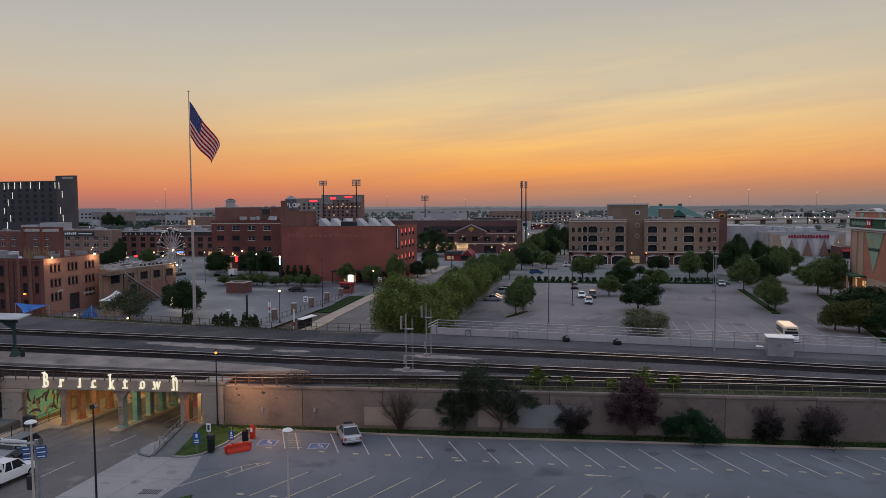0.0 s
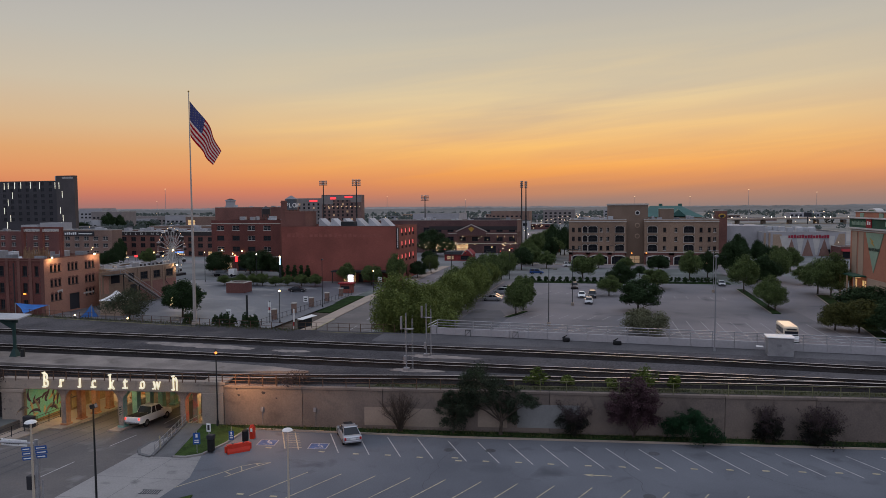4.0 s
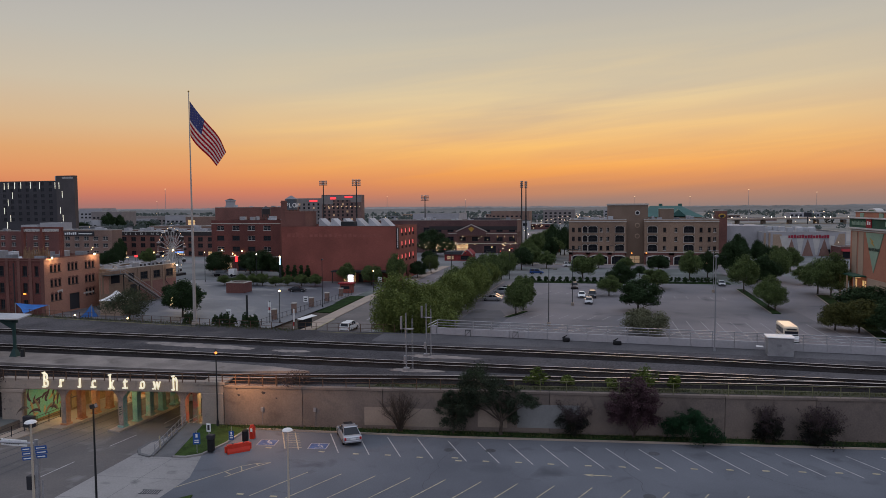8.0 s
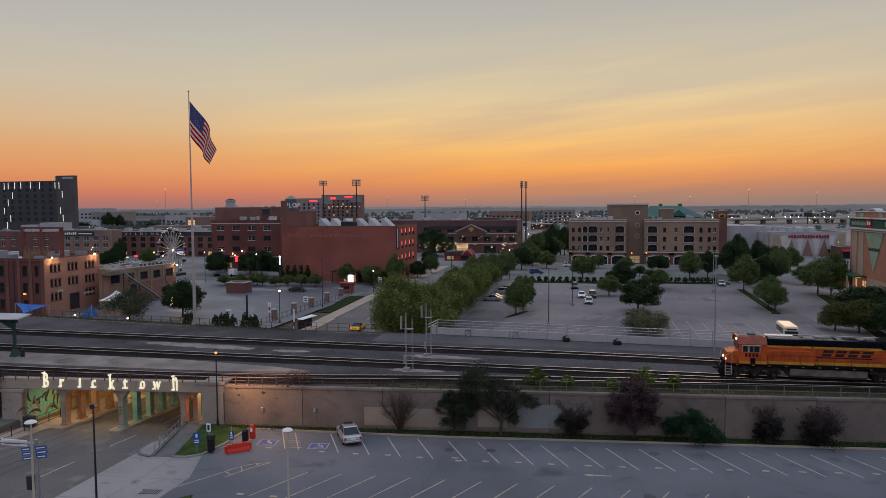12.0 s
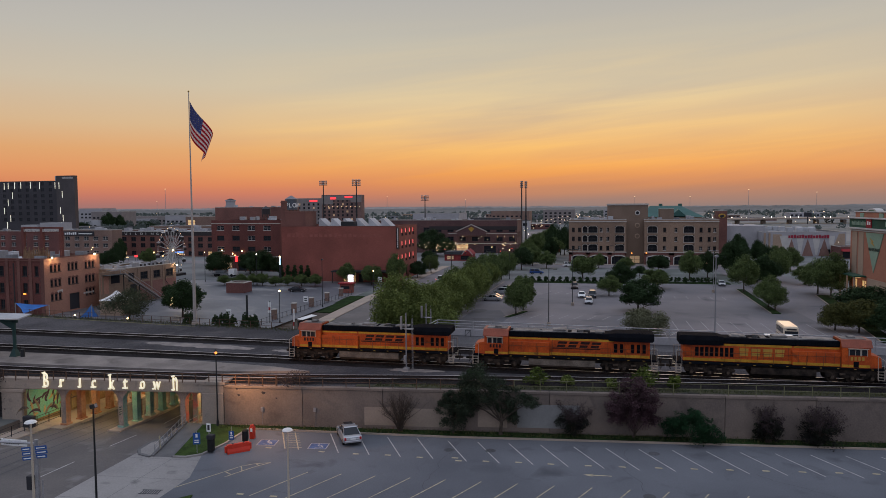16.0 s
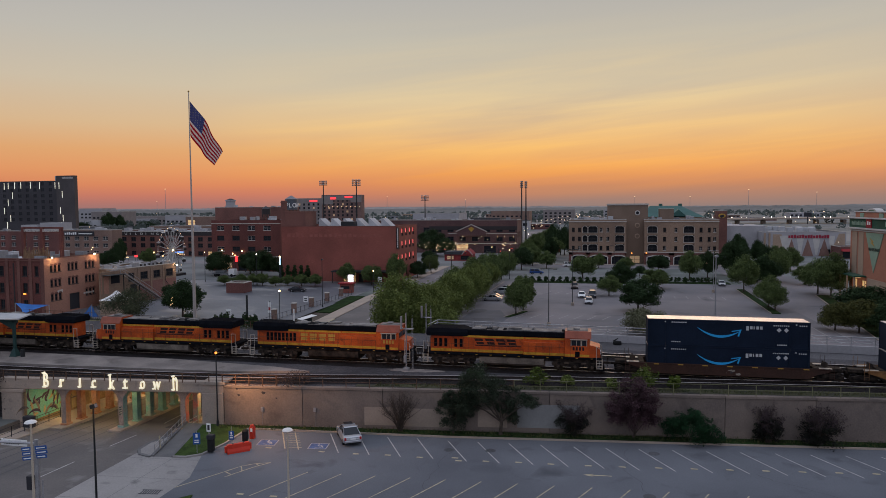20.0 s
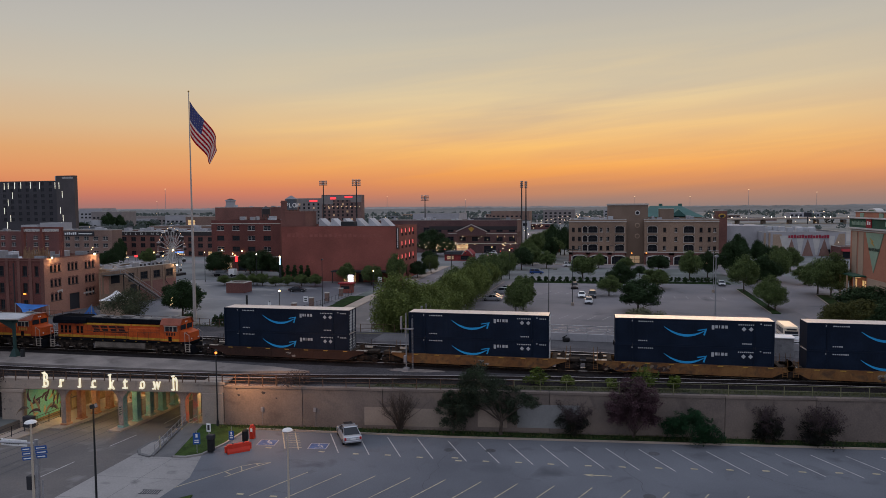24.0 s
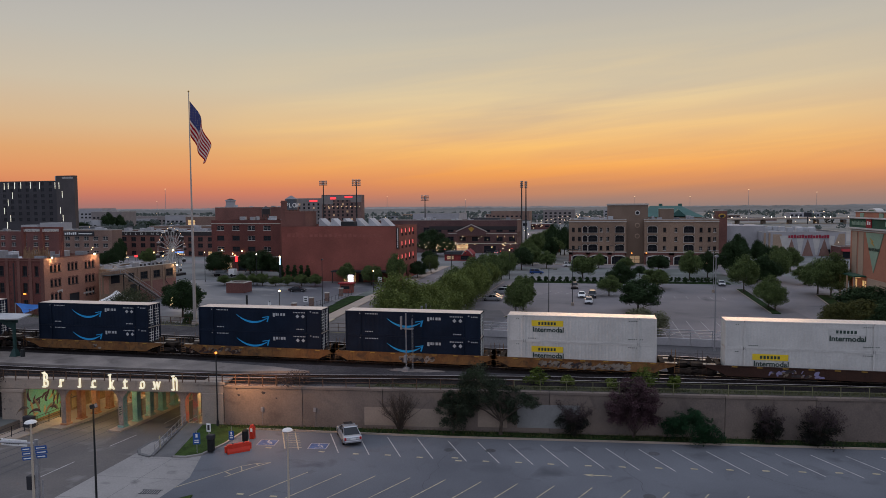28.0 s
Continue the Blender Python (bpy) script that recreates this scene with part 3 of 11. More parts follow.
bridge_front()
setting("wall_underpass_south", Build().box(-40.6, -40.2, 67.3, 98.5, -1.5, 3.76), "wall_conc", "plain concrete side wall of the underpass")
M["mural_teal"] = mat("mural_teal", (0.13, 0.40, 0.33), 0.8, 0, 0.3, 0.5, 6, 0.05, col2=(0.22, 0.42, 0.27))
M["mural_sand"] = mat("mural_sand", (0.44, 0.34, 0.18), 0.8, 0, 0.3, 0.7, 6, 0.05, col2=(0.36, 0.22, 0.10))
M["mural_brown"] = mat("mural_brown", (0.20, 0.16, 0.13), 0.8, 0, 0.3, 0.7, 6, 0.05)
M["mural_ink"] = mat("mural_ink", (0.06, 0.04, 0.07), 0.8, 0, 0.3, 0.7, 6, 0.05)
M["mural_wood"] = mat("mural_wood", (0.30, 0.20, 0.10), 0.8, 0, 0.3, 0.7, 6, 0.05)


def mural_wall():
    w = tagged(new("wall_mural"), "underpass side wall painted with arches and leaves", "wall", "", "structure")
    x = -60.6
    part("wall_body", Build().box(x - 0.6, x, 63.4, 99, -1.5, 3.76), "mural_wood", w)
    part("painted_field", Build().box(x, x + 0.01, 63.5, 68.9, -0.4, 3.6), "mural_teal", w, "teal painted field with leaf shapes")
    leaf = Build()
    rnd = random.Random(5)
    for i in range(26):
        y, z, L, a = 63.7 + 0.19 * i, -0.3 + rnd.random() * 2.2, 0.8 + rnd.random() * 1.3, radians(rnd.uniform(20, 160))
        bend = rnd.uniform(-1.1, 1.1)
        up, lo = [], []
        for k in range(7):
            t_, wd = k / 6, 0.17 * math.sin(math.pi * (0.08 + 0.9 * k / 6))
            q = a + bend * t_
            py, pz = y + L * t_ * math.cos(q), min(3.5, z + L * t_ * math.sin(q))
            up.append((x + 0.014 + 0.0008 * i, py - wd * math.sin(q), pz + wd * math.cos(q)))
            lo.append((x + 0.014 + 0.0008 * i, py + wd * math.sin(q), pz - wd * math.cos(q)))
        leaf.face(up + lo[::-1], (0, 2, 2, 1)[i % 4])
    part("leaf_shapes", leaf, ["mural_brown", "mural_sand", "mural_ink"], w)
    for i in range(9):
        y = 71.0 + 3.0 * i
        arch = Build()
        pts = [(y - 0.9, -0.7), (y + 0.9, -0.7), (y + 0.9, 2.2)] + [(y + 0.9 * math.cos(t), 2.2 + 0.95 * math.sin(t)) for t in (0.5, 1.0, 1.57, 2.1, 2.6)] + [(y - 0.9, 2.2)]
        arch.prism(pts, "x", x, x + 0.03)
        arch.box(x + 0.03, x + 0.07, y - 0.9, y + 0.9, 0.5, 0.62, 1)
        arch.box(x + 0.03, x + 0.07, y - 0.06, y + 0.06, -0.7, 2.4, 1)
        part("painted_arch", arch, ["mural_sand", "mural_brown"], w, "ochre painted arch panel")
    return w


mural_wall()

# street edges: streetcar rails, kerbs, walks and lane marks
walks = Build()
for x0, x1, dz in ((-60.6, -57.6, 0.14), (-42.3, -40.6, 0.14)):
    for a, b in zip(ys[:14], ys[1:15]):
        za, zb = road_z(a) + dz, road_z(b) + dz
        if x1 > -50 and a < 55:
            continue
        if x1 < -50 and a < 50:
            continue
        walks.loft([[(x0, a, za - 0.4), (x1, a, za - 0.4), (x1, a, za), (x0, a, za)], [(x0, b, zb - 0.4), (x1, b, zb - 0.4), (x1, b, zb), (x0, b, zb)]])
setting("pavement_underpass", walks, "concrete", "concrete footways through the underpass")
ramp = Build().prism([(-42.3, 65.6), (-40.5, 65.6), (-37.9, 56.0), (-39.6, 55.8)], "z", -0.6, 0.02)
setting("pavement_ramp", ramp, "path_grey", "sloping grey footpath down to the underpass")
setting("kerb_ramp", Build().prism([(-40.5, 65.2), (-37.9, 56.0), (-37.7, 56.0), (-40.2, 65.2)], "z", -0.1, 0.14).prism([(-42.6, 65.6), (-42.3, 65.6), (-39.6, 55.8), (-39.9, 55.8)], "z", -0.6, 0.16)
        .prism([(-39.9, 55.8), (-41.2, 56.2), (-42.0, 57.2), (-42.1, 59.0), (-41.4, 61.0), (-41.7, 61.0), (-42.4, 59.0), (-42.3, 57.1), (-41.3, 55.9), (-39.9, 55.5)], "z", -0.5, 0.12), "path_grey", "grey concrete kerbs round the footpath")
setting("pavement_island", Build().prism([(-39.9, 55.8), (-41.2, 56.2), (-42.0, 57.2), (-42.1, 59.0), (-41.4, 61.0), (-41.0, 60.0)], "z", -0.5, 0.09), "concrete_road", "small concrete island at the driveway corner")
setting("lawn_corner", Build().prism([(-37.7, 56.0), (-40.1, 64.9), (-39.2, 65.4), (-34.9, 64.8), (-34.9, 60.3), (-35.5, 57.1), (-36.6, 56.2)], "z", -0.05, 0.13), "lawn", "small trimmed lawn at the corner")
setting("kerb_lawn", Build().prism([(-37.75, 55.9), (-36.5, 56.0), (-35.35, 56.95), (-34.7, 60.2), (-34.7, 64.8), (-34.9, 64.8), (-34.92, 60.3), (-35.55, 57.1), (-36.6, 56.25), (-37.7, 56.1)], "z", -0.05, 0.15), "concrete_road", "grey concrete kerb round the lawn")
marks = Build()


def stripe(b, x0, y0, x1, y1, w, z=None):
    d = Vector((x1 - x0, y1 - y0)).normalized() * w / 2
    f = (lambda y: road_z(y) + 0.012) if z is None else (lambda y: z)
    b.face([(x0 - d.y, y0 + d.x, f(y0)), (x0 + d.y, y0 - d.x, f(y0)), (x1 + d.y, y1 - d.x, f(y1)), (x1 - d.y, y1 + d.x, f(y1))])


for y in range(14, 100, 9):
    z = 0.02 if y < 44 else None
    stripe(marks, -46.8, y, -46.8, y + 4.2, 0.14, z)
for y in range(168, 420, 12):
    stripe(marks, -49, y, -49, y + 4, 0.2, 0.022)
    stripe(marks, -42.5, y, -42.5, y + 4, 0.2, 0.022)
for y in range(108, 168, 10):
    stripe(marks, -46.2, y, -46.2, y + 4, 0.16)
setting("lane_marks", marks, "paint_white", "worn white lane dashes")
grooves = Build()
for x in (-50.7, -52.1, -54.0, -55.4):
    for a, b in zip([-60, 20] + ys[:14], [20] + ys[:14] + ys[14:15]):
        if b > a:
            za, zb = road_z(a) + 0.016, road_z(b) + 0.016
            grooves.face([(x - 0.06, a, za), (x + 0.06, a, za), (x + 0.06, b, zb), (x - 0.06, b, zb)])
setting("streetcar_rails", grooves, "asphalt_dark", "dark streetcar rails set in the street")
walk_far = Build().loft([[(-56.6, y, -1.6), (-53.5, y, -1.6), (-53.5, y, road_z(y) + 0.14), (-56.6, y, road_z(y) + 0.14)] for y in (100, 128, 150, 168)]).prism([(-56.6, 168), (-53.5, 168), (-53.5, 262), (-56.6, 262)], "z", -0.1, 0.14).prism([(-37.8, 170), (-34.5, 170), (-34.5, 260), (-37.8, 260)], "z", -0.1, 0.12)
walk_far.prism([(-36, 276), (60, 276), (60, 279), (-36, 279)], "z", -0.1, 0.12)
setting("pavement_far", walk_far, "concrete", "pale concrete pavements along the far street")
setting("kerb_yellow", Build().loft([[(-53.55, y, -1.6), (-53.2, y, -1.6), (-53.2, y, road_z(y) + 0.15), (-53.55, y, road_z(y) + 0.15)] for y in (104, 128, 138)]), "paint_yellow", "yellow painted kerb")
setting("verge_street", Build().loft([[(-61.3, y, -1.6), (-56.6, y, -1.6), (-56.6, y, road_z(y) + 0.12), (-61.3, y, max(-0.2, road_z(y) + 0.12))] for y in (100, 128, 150, 168)]), "soil", "bare earth verge between fence and pavement")
setting("lawn_street", Build().loft([[(-60.6, y, -1.5), (-56.7, y, -1.5), (-56.7, y, road_z(y) + 0.3), (-60.6, y, road_z(y) + 0.3)] for y in (144, 156, 168)]), "grass", "narrow lawn beside the pavement")


# ---------------- tracks
def resample(pts, step):
    out, carry = [], 0.0
    for (x0, y0), (x1, y1) in zip(pts, pts[1:]):
        d = math.hypot(x1 - x0, y1 - y0)
        t = carry
        while t < d:
            out.append((x0 + (x1 - x0) * t / d, y0 + (y1 - y0) * t / d, math.atan2(y1 - y0, x1 - x0)))
            t += step
        carry = t - d
    return out


def smooth(pts, n=3):
    for _ in range(n):
        q = [pts[0]]
        for a, b in zip(pts, pts[1:]):
            q += [(a[0] * 0.75 + b[0] * 0.25, a[1] * 0.75 + b[1] * 0.25), (a[0] * 0.25 + b[0] * 0.75, a[1] * 0.25 + b[1] * 0.75)]
        pts = q + [pts[-1]]
    return pts


def track(name, label, line):
    t = tagged(new(name), label, "railway track", "", "structure")
    line = smooth(line)
    for off in (-0.76, 0.76):
        r, top = [], []
        for k, (x, y) in enumerate(line):
            x1, y1 = line[min(k + 1, len(line) - 1)]
            x0, y0 = line[max(k - 1, 0)]
            a = math.atan2(y1 - y0, x1 - x0)
            c, s = -math.sin(a), math.cos(a)
            P = lambda o, z: (x + c * (off + o), y + s * (off + o), z)
            r.append([P(-0.07, 4.52), P(0.07, 4.52), P(0.07, 4.54), P(0.012, 4.56), P(0.03, 4.672), P(-0.03, 4.672), P(-0.012, 4.56), P(-0.07, 4.54)])
            top.append([P(-0.04, 4.672), P(0.04, 4.672), P(0.046, 4.69), P(0.036, 4.703), P(-0.036, 4.703), P(-0.046, 4.69)])
        part("rail_web", Build().loft(r), "rail_web", t)
        part("rail_head", Build().loft(top), "rail", t, "polished steel rail head")
    ties = Build()
    for x, y, a in resample(line, 0.56):
        if -125 < x < 120:
            c, s = math.cos(a), math.sin(a)
            P = lambda u, v, z: (x + c * u - s * v, y + s * u + c * v, z)
            k = len(ties.v)
            ties.v += [P(u, v, z) for z in (4.34, 4.52) for v in (-1.3, 1.3) for u in (-0.115, 0.115)]
            for q in ((4, 5, 7, 6), (0, 1, 5, 4), (2, 6, 7, 3), (0, 4, 6, 2), (1, 3, 7, 5)):
                ties.f.append(tuple(k + i for i in q))
                ties.m.append(0)
    tagged(part("sleepers", ties, "tie", t, "dark timber sleepers"), kind="stuff")
    bed = []
    for k, (x, y) in enumerate(line):
        x1, y1 = line[min(k + 1, len(line) - 1)]
        x0, y0 = line[max(k - 1, 0)]
        a = math.atan2(y1 - y0, x1 - x0)
        c, s = -math.sin(a), math.cos(a)
        bed.append([(x + c * o, y + s * o, z) for o, z in ((-2.1, 4.345), (-1.45, 4.47), (1.45, 4.47), (2.1, 4.345))])
    part("ballast_bed", Build().loft(bed, caps=False), "track_bed", t)
    return t


TRAIN_Y = 78.15
track("track_main", "main railway track with shiny worn rails", [(-420, TRAIN_Y), (-100, TRAIN_Y), (60, TRAIN_Y), (420, TRAIN_Y)])
track("track_far", "second railway track along the far side", [(-420, 89.2), (-90, 88.8), (-40, 87.6), (-10, 87.1), (10, 86.6), (32, 84.6), (60, 83.6), (420, 83.6)])
track("track_near", "siding track curving in beside the bridge railing", [(-420, 66.0), (-110, 66.0), (-62, 66.9), (-36, 68.3), (-17, 71.7), (6, 74.7), (29, 77.0), (56, 78.1)])
setting("platform", Build().prism([(-130, 69.2), (-62, 69.4), (-40, 70.2), (-31, 72.1), (-36, 73.4), (-50, 74.9), (-130, 74.9)], "z", 4.3, 4.62), "platform", "pale worn concrete platform between the tracks")
setting("bridge_edge", Build().prism([(-63, wall_y(-63) + 0.2), (-38, wall_y(-38) + 0.2), (-38, wall_y(-38) + 1.0), (-63, wall_y(-63) + 1.0)], "z", 4.3, 4.40), "concrete", "narrow concrete edge of the bridge deck")


def rail_fence(name, label, at, s0, s1, step, h, mat_, rails, base=0.0, pr=0.045, rr=0.03):
    f = thing(name, label, "fence", at)
    n = max(1, round((s1 - s0) / step))
    me = Build().cham(-pr, pr, -pr, pr, 0, h, 0.008).mesh("post", mat_)
    for i in range(n + 1):
        part("post", me, mat_, f, at=pose(s0 + (s1 - s0) * i / n, 0, base))
    for z in rails:
        part("rail", Build().cyl((s0, 0, base + z), (s1, 0, base + z), rr, n=6), mat_, f)
    return f


rail_fence("bridge_railing", "rusty brown steel pipe railing on the bridge", WALL, -30, 6.8, 1.5, 1.15, "steel_rust", (0.15, 0.5, 0.82, 1.12), 4.34)
rail_fence("wall_fence", "rusty post and rail fence on the retaining wall", WALL, 6.9, 31.6, 2.6, 1.1, "steel_rust", (0.55, 1.08), 4.34, 0.035, 0.022)
M["rail_olive"] = mat("rail_olive", (0.16, 0.155, 0.085), 0.7, 0.1, 0.25, 2.0)
rail_fence("wall_fence", "faded yellow-green post and rail fence on the retaining wall", WALL, 31.7, 84, 2.6, 1.1, "rail_olive", (0.55, 1.08), 4.34, 0.035, 0.026)


# ---------------- the train
M["loco_orange"] = mat("loco_orange", (0.50, 0.088, 0.016), 0.5, 0, 0.35, 0.7, 9, 0.03, col2=(0.34, 0.056, 0.014), stain=(1.1, (0.075, 0.026, 0.016), 0.57, 0.80), spec=0.15)
M["loco_roof_orange"] = mat("loco_roof_orange", (0.26, 0.075, 0.045), 0.5, 0, 0.2, 0.9, 9, 0.03)
M["loco_yellow"] = mat("loco_yellow", (0.52, 0.27, 0.03), 0.5, 0, 0.3, 1.0, 9, 0.03, stain=(1.1, (0.10, 0.05, 0.02), 0.56, 0.8), spec=0.15)
M["loco_black"] = mat("loco_black", (0.008, 0.009, 0.012), 0.9, 0, 0.3, 1.0, 9, 0.05, spec=0.02)
M["loco_roof"] = mat("loco_roof", (0.22, 0.205, 0.195), 0.7, 0.1, 0.4, 0.8, 9, 0.05, col2=(0.06, 0.06, 0.06))
M["loco_under"] = mat("loco_under", (0.010, 0.009, 0.009), 0.85, 0, 0.4, 1.4, 9, 0.2, col2=(0.050, 0.038, 0.030), spec=0.06)
# brown tone that paints the light caught by small truck parts
M["truck_dust"] = mat("truck_dust", (0.085, 0.062, 0.045), 0.9, 0, 0.4, 2.0, 9, 0.1, col2=(0.04, 0.03, 0.024))
M["loco_tank"] = mat("loco_tank", (0.17, 0.142, 0.115), 0.8, 0.0, 0.4, 0.8, 9, 0.05, col2=(0.09, 0.075, 0.062))
M["loco_rail"] = mat("loco_rail", (0.42, 0.36, 0.30), 0.5, 0.1, 0.2)
M["loco_rail_dark"] = mat("loco_rail_dark", (0.10, 0.045, 0.02), 0.5, 0.1, 0.2)
M["logo_maroon"] = mat("logo_maroon", (0.022, 0.008, 0.008), 0.5, 0, 0.2)
M["logo_yellow"] = mat("logo_yellow", (0.46, 0.27, 0.05), 0.5, 0, 0.2)
M["headlight"] = glow("headlight", (1.0, 0.75, 0.4), 8.0)


def sheared(b, x, z0, z1, w, lean, y, mi=0):
    k = lean * (z1 - z0)
    b.face([(x, y, z0), (x + w, y, z0), (x + w + k, y, z1), (x + k, y, z1)], mi)


def locomotive(label, old, logo, lit=False):
    """Nose towards -x at x = 0; z = 0 on the rail; both flanks alike."""
    t = thing("locomotive", label, "locomotive", group="locomotives of the freight train")
    L = 20.9
    # frame, deck and underbody
    part("deck", Build().cham(0.55, L - 0.1, -1.5, 1.5, 1.42, 1.66, 0.03), "loco_black", t)
    part("frame", Build().box(0.9, L - 0.5, -1.15, 1.15, 1.0, 1.42), "loco_under", t)
    tank = Build().prism([(-1.42, 1.28), (-1.42, 0.62), (-1.05, 0.34), (1.05, 0.34), (1.42, 0.62), (1.42, 1.28)], "x", 6.9, 13.2 if old else 14.2)
    part("fuel_tank", tank, "loco_tank" if not old else "loco_under", t, "dusty fuel tank")
    if old:
        part("air_reservoir", Build().cyl((7.6, -1.38, 1.12), (10.2, -1.38, 1.12), 0.17, n=10).cyl((10.6, -1.38, 1.12), (13.0, -1.38, 1.12), 0.17, n=10), "loco_rail", t, "grey air reservoirs")
    # trucks with wheels
    wheel_me = Build().cyl((0, -0.07, 0), (0, 0.07, 0), 0.53, n=16).cyl((0, -0.1, 0), (0, 0.1, 0), 0.16, n=8).mesh("wheel", "loco_under")
    for c in (3.5, 17.3):
        tr = Build().prism([(c - 2.6, 0.85), (c - 2.5, 0.6), (c - 1.0, 0.5), (c + 1.0, 0.5), (c + 2.5, 0.6), (c + 2.6, 0.85), (c + 2.4, 1.02), (c - 2.4, 1.02)], "y", -1.2, -1.02)
        tr.prism([(c - 2.6, 0.85), (c - 2.5, 0.6), (c - 1.0, 0.5), (c + 1.0, 0.5), (c + 2.5, 0.6), (c + 2.6, 0.85), (c + 2.4, 1.02), (c - 2.4, 1.02)], "y", 1.02, 1.2)
        for dx in (-1.9, -0.95, 0.95, 1.9):
            for y in (-1.28, 1.28):
                tr.cyl((c + dx, y, 0.55), (c + dx, y, 1.0), 0.13, n=8)
        for dx in (-1.85, 0, 1.85):
            for y in (-1.26, 1.26):
                tr.cham(c + dx - 0.2, c + dx + 0.2, y - 0.1, y + 0.1, 0.35, 0.78, 0.03)
        part("truck", tr, "loco_under", t, "grimy three-axle truck frame")
        for dx in (-1.85, 0, 1.85):
            for y in (-1.37, 1.37):
                part("axle_box", Build().cyl((c + dx, y - 0.03, 0.56), (c + dx, y + 0.03, 0.56), 0.17, n=10), "truck_dust", t, "round axle box cover in a lit brown tone")
        for dx in (-0.95, 0.95):
            for y in (-1.36, 1.36):
                part("brake_cylinder", Build().cyl((c + dx - 0.25, y, 0.92), (c + dx + 0.25, y, 0.92), 0.11, n=8), "truck_dust", t)
        for dx in (-1.85, 0, 1.85):
            for y in (-0.78, 0.78):
                part("wheel", wheel_me, "", t, at=pose(c + dx, y, 0.53))
    # cab and nose
    part("nose", Build().loft([[(0.75, -1.15, 1.66), (0.75, 1.15, 1.66), (0.8, 1.05, 2.75), (0.8, -1.05, 2.75)],
                               [(1.9, -1.45, 1.66), (1.9, 1.45, 1.66), (1.9, 1.4, 3.02), (1.9, -1.4, 3.02)]]), "loco_orange", t)
    cab = Build().loft([[(x, y, z) for y, z in ((-1.5, 1.66), (1.5, 1.66), (1.5, 3.75), (1.05, 4.42), (-1.05, 4.42), (-1.5, 3.75))] for x in (1.9, 4.6)])
    part("cab", cab, "loco_orange", t)
    part("cab_roof", Build().loft([[(x, y, z) for y, z in ((-1.56, 3.76), (-1.08, 4.47), (1.08, 4.47), (1.56, 3.76), (1.5, 3.72), (1.02, 4.41), (-1.02, 4.41), (-1.5, 3.72))] for x in (1.75, 4.62)]), "loco_roof_orange", t, "dull pinkish orange cab roof")
    for s in (-1, 1):
        part("cab_window", Build().box(2.25, 2.75, s * 1.505 - 0.005, s * 1.505 + 0.005, 2.95, 3.55), "glass", t)
        part("cab_window", Build().box(2.9, 3.9, s * 1.505 - 0.005, s * 1.505 + 0.005, 2.95, 3.55), "glass", t)
        part("windshield", Build().box(1.865, 1.885, min(s * 0.12, s * 1.25), max(s * 0.12, s * 1.25), 3.12, 3.72), "glass", t)
    trim = Build()
    for s in (-1, 1):
        for a, b in ((2.2, 2.27), (2.74, 2.91), (3.89, 3.97)):
            trim.box(a, b, s * 1.512 - 0.008, s * 1.512 + 0.008, 2.9, 3.6)
        trim.box(2.2, 3.97, s * 1.512 - 0.008, s * 1.512 + 0.008, 3.54, 3.6)
        trim.box(3.3, 3.36, s * 1.512 - 0.008, s * 1.512 + 0.008, 2.95, 3.55)
        trim.prism([(2.15, 3.62), (4.05, 3.62), (4.05, 3.67), (2.15, 3.67)], "y", s * 1.5, s * 1.74)
    part("window_trim", trim, "loco_rail", t)
    for x, y, z in ((1.86, -0.14, 4.05), (1.86, 0.14, 4.05), (0.68, -0.75, 2.0), (0.68, 0.75, 2.0)):
        part("headlight", Build().cyl((x, y, z), (x + 0.06, y, z), 0.09, n=8), "headlight" if lit else "bar_white", t)
    # hood: low equipment hood behind the cab, long engine hood, flared radiator
    hw = 1.0
    hood = Build().cham(4.6, 9.2, -1.32, 1.32, 1.66, 3.15, 0.04).cham(4.6, L - 0.9, -hw, hw, 1.66, 3.62, 0.05)
    part("hood", hood, "loco_orange", t)
    part("hood_upper", Build().cham(4.62, L - 1.0, -hw - 0.01, hw + 0.01, 3.62, 4.28, 0.08), "loco_black", t, "black upper engine hood")
    gr = Build()
    for i in range(9):
        gr.cham(4.9 + i * 0.5, 5.3 + i * 0.5, -hw - 0.05, hw + 0.05, 3.72, 4.2, 0.02)
    part("hood_grille", gr, "loco_black", t)
    yl = Build()
    for s in (-1, 1):
        y = s * (hw + 0.008)
        yl.box(9.2, 16.2 if not old else 19.6, y - 0.006, y + 0.006, 3.4, 3.62)
        yl.box(9.2, L - 0.95, y - 0.006, y + 0.006, 1.72, 2.02)
        y2 = s * 1.326
        yl.box(4.62, 9.18, y2 - 0.005, y2 + 0.005, 1.72, 2.0)
        yl.box(1.95, 4.58, s * 1.506 - 0.005, s * 1.506 + 0.005, 1.72, 1.98)
        yl.box(4.65, 9.0, y - 0.006, y + 0.006, 3.42, 3.6)
    seam_b = Build()
    for s in (-1, 1):
        for i in range(18):
            x = 9.5 + i * 0.6
            if x < L - 1.1:
                seam_b.box(x, x + 0.025, s * (hw + 0.01) - 0.006, s * (hw + 0.01) + 0.006, 2.06, 3.38)
        for i in range(5):
            seam_b.box(5.2 + i * 0.85, 5.225 + i * 0.85, s * 1.328 - 0.006, s * 1.328 + 0.006, 2.04, 3.08)
        seam_b.box(3.98, 4.0, s * 1.508 - 0.005, s * 1.508 + 0.005, 1.7, 3.6)
        seam_b.box(9.3, L - 1.0, s * (hw + 0.01) - 0.006, s * (hw + 0.01) + 0.006, 2.2, 2.222)
    part("hood_seams", seam_b, "loco_rail_dark", t)
